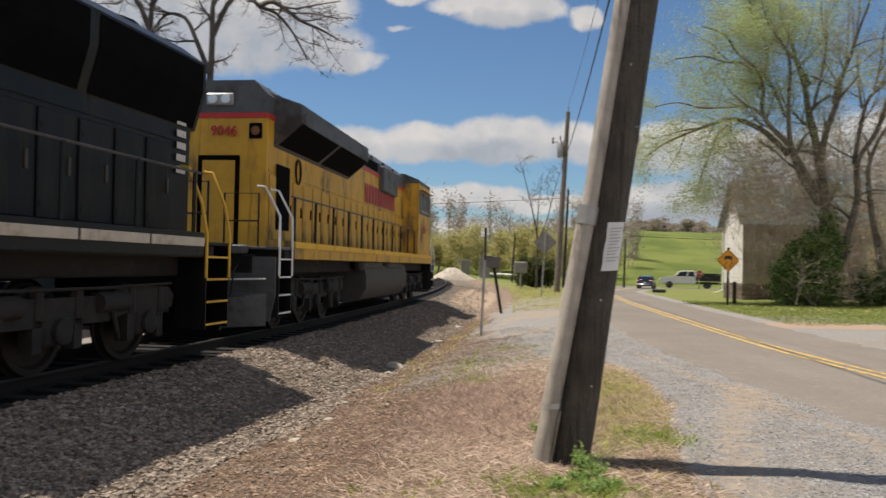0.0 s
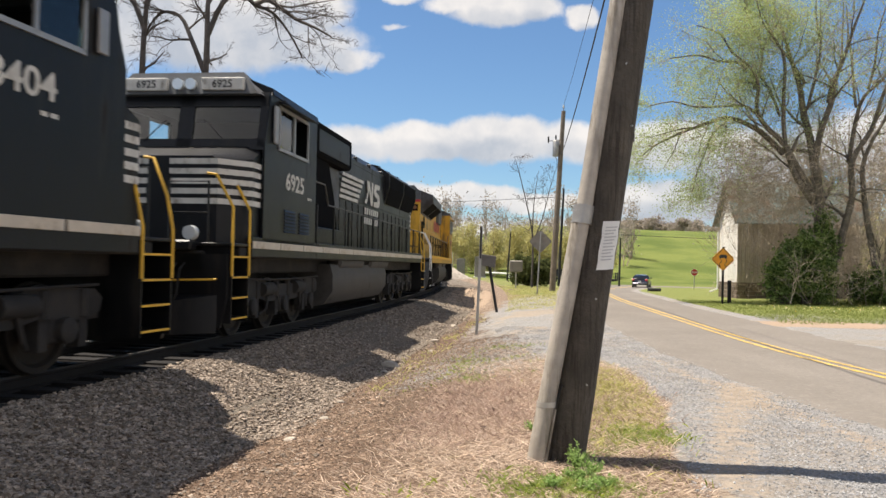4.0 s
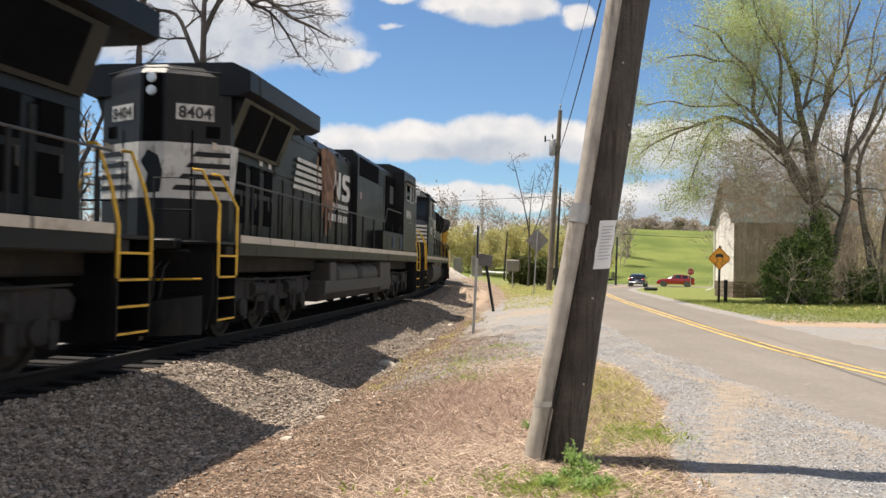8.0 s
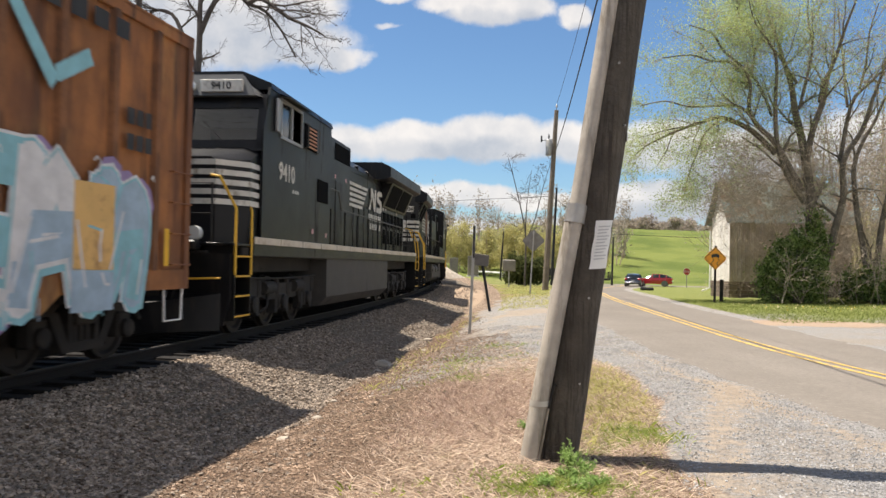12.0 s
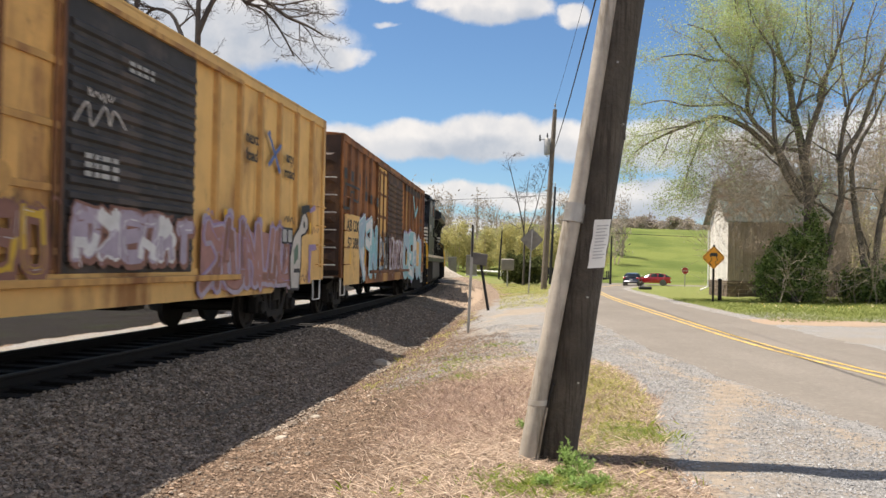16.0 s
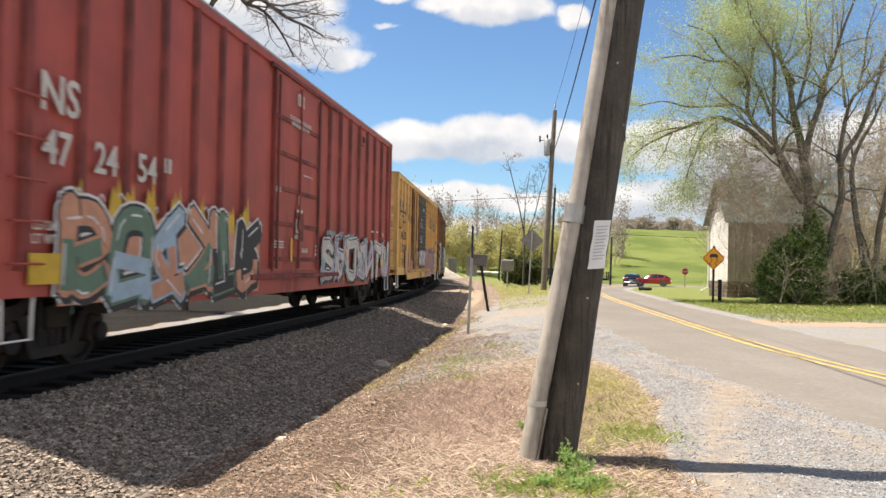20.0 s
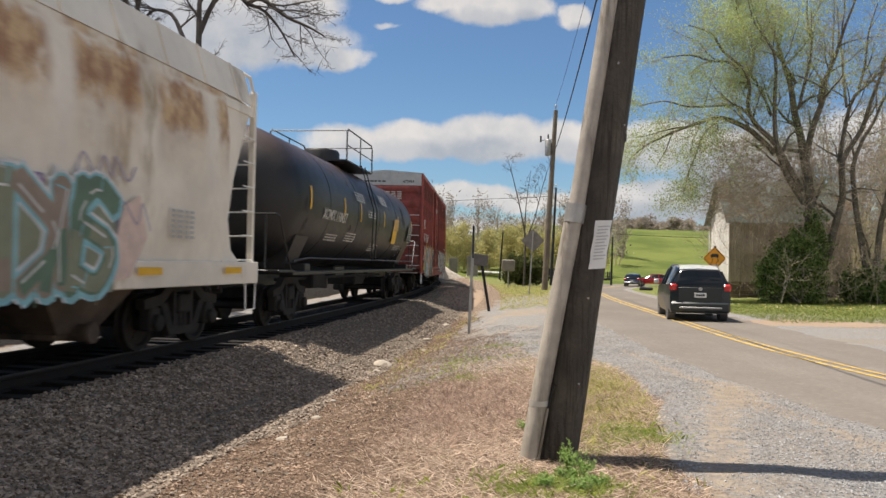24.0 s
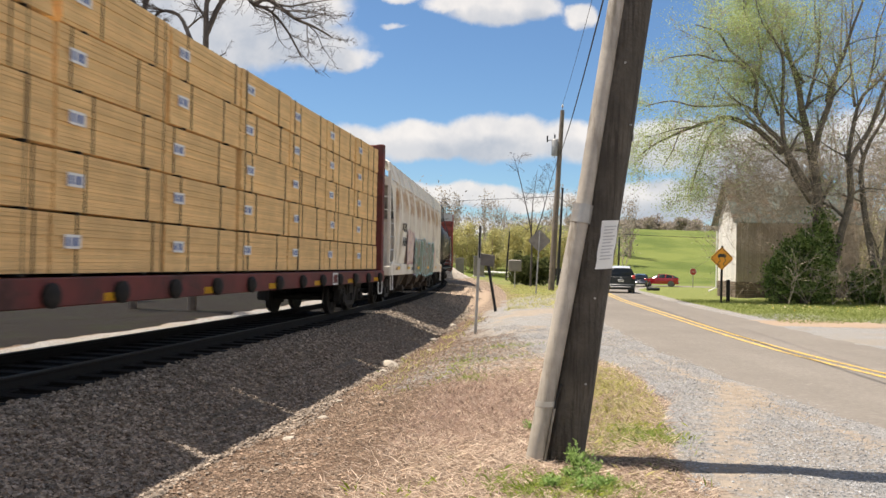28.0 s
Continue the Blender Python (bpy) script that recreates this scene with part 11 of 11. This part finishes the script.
def hatchback(name, label, paint):
    s = [(-2.05, 0.85, 0.9, 0.78, 0.6), (-1.98, 0.95, 1.0, 0.84, 0.62), (-1.45, 0.96, 1.28, 0.87, 0.62), (-0.7, 0.95, 1.38, 0.88, 0.63), (0.1, 0.93, 1.36, 0.88, 0.62), (0.95, 0.91, 0.97, 0.87, 0.64), (1.6, 0.83, 0, 0.85, 0), (2.05, 0.66, 0, 0.76, 0)]
    car = car_body(name, label, "car", 4.1, 1.75, s, paint, paint, (-1.28, 1.3), 0.31)
    for sx in (-1, 1):
        part("tail_light", Shape().box(*sorted((sx * 0.58, sx * 0.82)), -2.08, -1.95, 0.72, 0.92, 0.03), TAILLIGHT, car, "red tail light")
        part("headlight", Shape().box(*sorted((sx * 0.5, sx * 0.78)), 1.92, 2.05, 0.58, 0.70, 0.03), LAMP, car)
        part("mirror", Shape().box(*sorted((sx * 0.88, sx * 1.02)), 0.6, 0.7, 0.95, 1.08, 0.03), paint, car)
    part("bumper", Shape().box(-0.8, 0.8, -2.12, -1.98, 0.3, 0.52, 0.05), paint, car)
    part("number_plate", Shape().box(-0.17, 0.17, -2.125, -2.115, 0.6, 0.72), WHITE, car)
    return car


def work_truck():
    car = thing("work_truck", "white crew-cab work truck with a black dump bed", "truck")
    prof = [(3.35, 0.55), (3.4, 0.95), (3.25, 1.22), (2.2, 1.32), (1.75, 1.38), (-0.55, 1.38), (-0.55, 0.55)]
    part("cab", Shape().prism(prof, "x", -0.98, 0.98), CARWHITE, car, "white crew cab")
    part("glasshouse", Shape().loft([[(-0.93, 1.75, 1.37), (0.93, 1.75, 1.37), (0.93, -0.5, 1.37), (-0.93, -0.5, 1.37)], [(-0.8, 1.05, 1.95), (0.8, 1.05, 1.95), (0.8, -0.42, 1.95), (-0.8, -0.42, 1.95)]]), CARGLASS, car)
    part("roof", Shape().box(-0.82, 0.82, -0.46, 1.1, 1.93, 2.02, 0.04), CARWHITE, car)
    for y in (1.35, 0.35, -0.5):
        for sx in (-1, 1):
            part("pillar", Shape().tube([(sx * 0.95, y + (0.35 if y > 1 else 0), 1.36), (sx * 0.83, y - 0.1, 1.96)], 0.05, 5), CARWHITE, car)
    part("chassis", Shape().box(-0.45, 0.45, -3.2, 3.2, 0.5, 0.75), BLACKSTEEL, car)
    bed = Shape().box(-1.05, 1.05, -3.3, -0.7, 0.85, 0.97)
    bed.box(-1.08, -1.0, -3.3, -0.7, 0.9, 1.75).box(1.0, 1.08, -3.3, -0.7, 0.9, 1.75).box(-1.05, 1.05, -0.78, -0.7, 0.9, 2.0).box(-1.05, 1.05, -3.32, -3.25, 0.9, 1.7)
    for i in range(6):
        bed.box(-1.12, -1.06, -3.2 + i * 0.5, -3.12 + i * 0.5, 0.9, 1.75).box(1.06, 1.12, -3.2 + i * 0.5, -3.12 + i * 0.5, 0.9, 1.75)
    part("dump_bed", bed, BLACKSTEEL, car, "black steel dump bed")
    part("grille", Shape().box(-0.6, 0.6, 3.36, 3.42, 0.75, 1.05, 0.02), PLASTIC, car)
    part("bumper", Shape().box(-0.98, 0.98, 3.38, 3.52, 0.48, 0.70, 0.04), ALLOY, car)
    for sx in (-1, 1):
        part("headlight", Shape().box(*sorted((sx * 0.65, sx * 0.92)), 3.3, 3.42, 0.85, 1.08, 0.02), LAMP, car)
        part("door_handle", Shape().box(*sorted((sx * 0.98, sx * 1.0)), 0.5, 0.65, 1.15, 1.19), PLASTIC, car)
        part("beacon", Shape().box(*sorted((sx * 0.3, sx * 0.5)), -0.3, -0.1, 2.02, 2.1, 0.02), ORANGE, car)
        for y in (2.35, -1.85):
            road_wheel(car, sx * 0.86, y, 0.4, 0.26)
    return car


def flat_trailer():
    car = thing("flat_trailer", "low black equipment trailer with tail ramps", "trailer")
    part("deck", Shape().box(-1.1, 1.1, -2.6, 2.2, 0.62, 0.74, 0.01), TIE, car, "timber trailer deck")
    part("frame", Shape().box(-1.15, -1.05, -2.6, 2.2, 0.5, 0.72).box(1.05, 1.15, -2.6, 2.2, 0.5, 0.72), BLACKSTEEL, car)
    part("drawbar", Shape().tube([(-0.9, 2.2, 0.58), (0, 3.6, 0.55)], 0.06, 6).tube([(0.9, 2.2, 0.58), (0, 3.6, 0.55)], 0.06, 6), BLACKSTEEL, car)
    for sx in (-1, 1):
        part("ramp", Shape().box(*sorted((sx * 0.55, sx * 0.95)), -2.65, -2.55, 0.6, 1.55, 0.01), BLACKSTEEL, car, "raised loading ramp")
        part("mudguard", Shape().box(*sorted((sx * 1.12, sx * 1.36)), -1.5, 0.4, 0.72, 0.78, 0.01), BLACKSTEEL, car)
        for y in (-0.95, -0.1):
            road_wheel(car, sx * 1.22, y, 0.36, 0.22)
    return car


MPV, SEDAN, HATCH, TRUCK, TRAILER = compact_mpv(), hatchback("sedan", "dark navy car waiting at the junction", CARBLUE), hatchback("hatchback", "bright red hatchback rolling up to the junction", CARRED_P), work_truck(), flat_trailer()


def on_road(x, y, heading):
    return pose(x, y, float(land(x, y)) + 0.03, 0, 0, heading)


SEDAN.matrix_basis = on_road(21.35, 88.5, -19)
CROSS_X = [0, 10, 21, 34, 48, 70]
CROSS_Y = [102.5, 99, 95, 91.5, 89, 86]


def cross_pose(x, back):
    """On the side road at x, heading to smaller x; back: metres behind that place."""
    x = x + back * 0.96
    y = float(np.interp(x, CROSS_X, CROSS_Y))
    slope = (np.interp(x + 1, CROSS_X, CROSS_Y) - np.interp(x - 1, CROSS_X, CROSS_Y)) / 2
    return on_road(x, y, 90 + math.degrees(math.atan(slope)))


# ---- what moves ----
def motions():
    for car, turned in TRAIN:
        mid = MIDS[car]
        turn = pose(0, 0, 0, 0, 0, 180 if turned else 0)
        walk(car, [(t, track_pose(travel(t) + mid, -0.05) @ turn) for t in range(0, 29)])
    ticks = [i / 15 for i in range(0, 28 * 15 + 1)]
    backwards = {car for car, turned in TRAIN if turned}
    for w, y, r in WHEELS:
        sign = 1 if w.parent.parent in backwards else -1
        z0 = w.matrix_basis.translation.z
        walk(w, [(t, pose(0, y, z0, sign * math.degrees(travel(t) / r) % 360)) for t in ticks])
    # the compact car follows its lane past the viewer and away
    rows = []
    for t in [k * 0.5 for k in range(57)]:
        y = 22.2 + 6.2 * (t - 23.5)
        x = float(road_mid(y)) + float(np.interp(t, [23.5, 25, 26.5, 28], [0.86, 0.55, 0.72, 0.95]))
        dx = (float(road_mid(y + 0.7)) - float(road_mid(y - 0.7))) / 1.4
        rows.append((t, on_road(x, y, -math.degrees(math.atan(dx)) - float(np.interp(t, [23.5, 25, 27], [6, 4, 1])))))
    walk(MPV, rows)
    # the work truck and its trailer cross and stop behind the bush
    tail = [(0, 30.75), (0.4, 27.95), (0.8, 25.35), (1.2, 23.25), (1.6, 21.4), (2, 19.65), (2.5, 17.25), (3, 15.15), (3.5, 14.3), (4, 14.1), (28, 14.1)]
    walk(TRUCK, [(t, cross_pose(x, -3.3)) for t, x in tail])
    walk(TRAILER, [(t, cross_pose(x, 3.6)) for t, x in tail])
    # the red car comes up behind the waiting one
    red = [(0, 39.0), (4, 33.5), (5.5, 29.4), (6, 28.6), (6.5, 27.9), (7, 27.1), (7.5, 26.6), (8, 26.3), (9, 25.3), (10, 24.6), (12, 24.3), (28, 24.3)]
    walk(HATCH, [(t, on_road(x, 91.5 - 0.12 * (x - 24.3), 70)) for t, x in red])


motions()
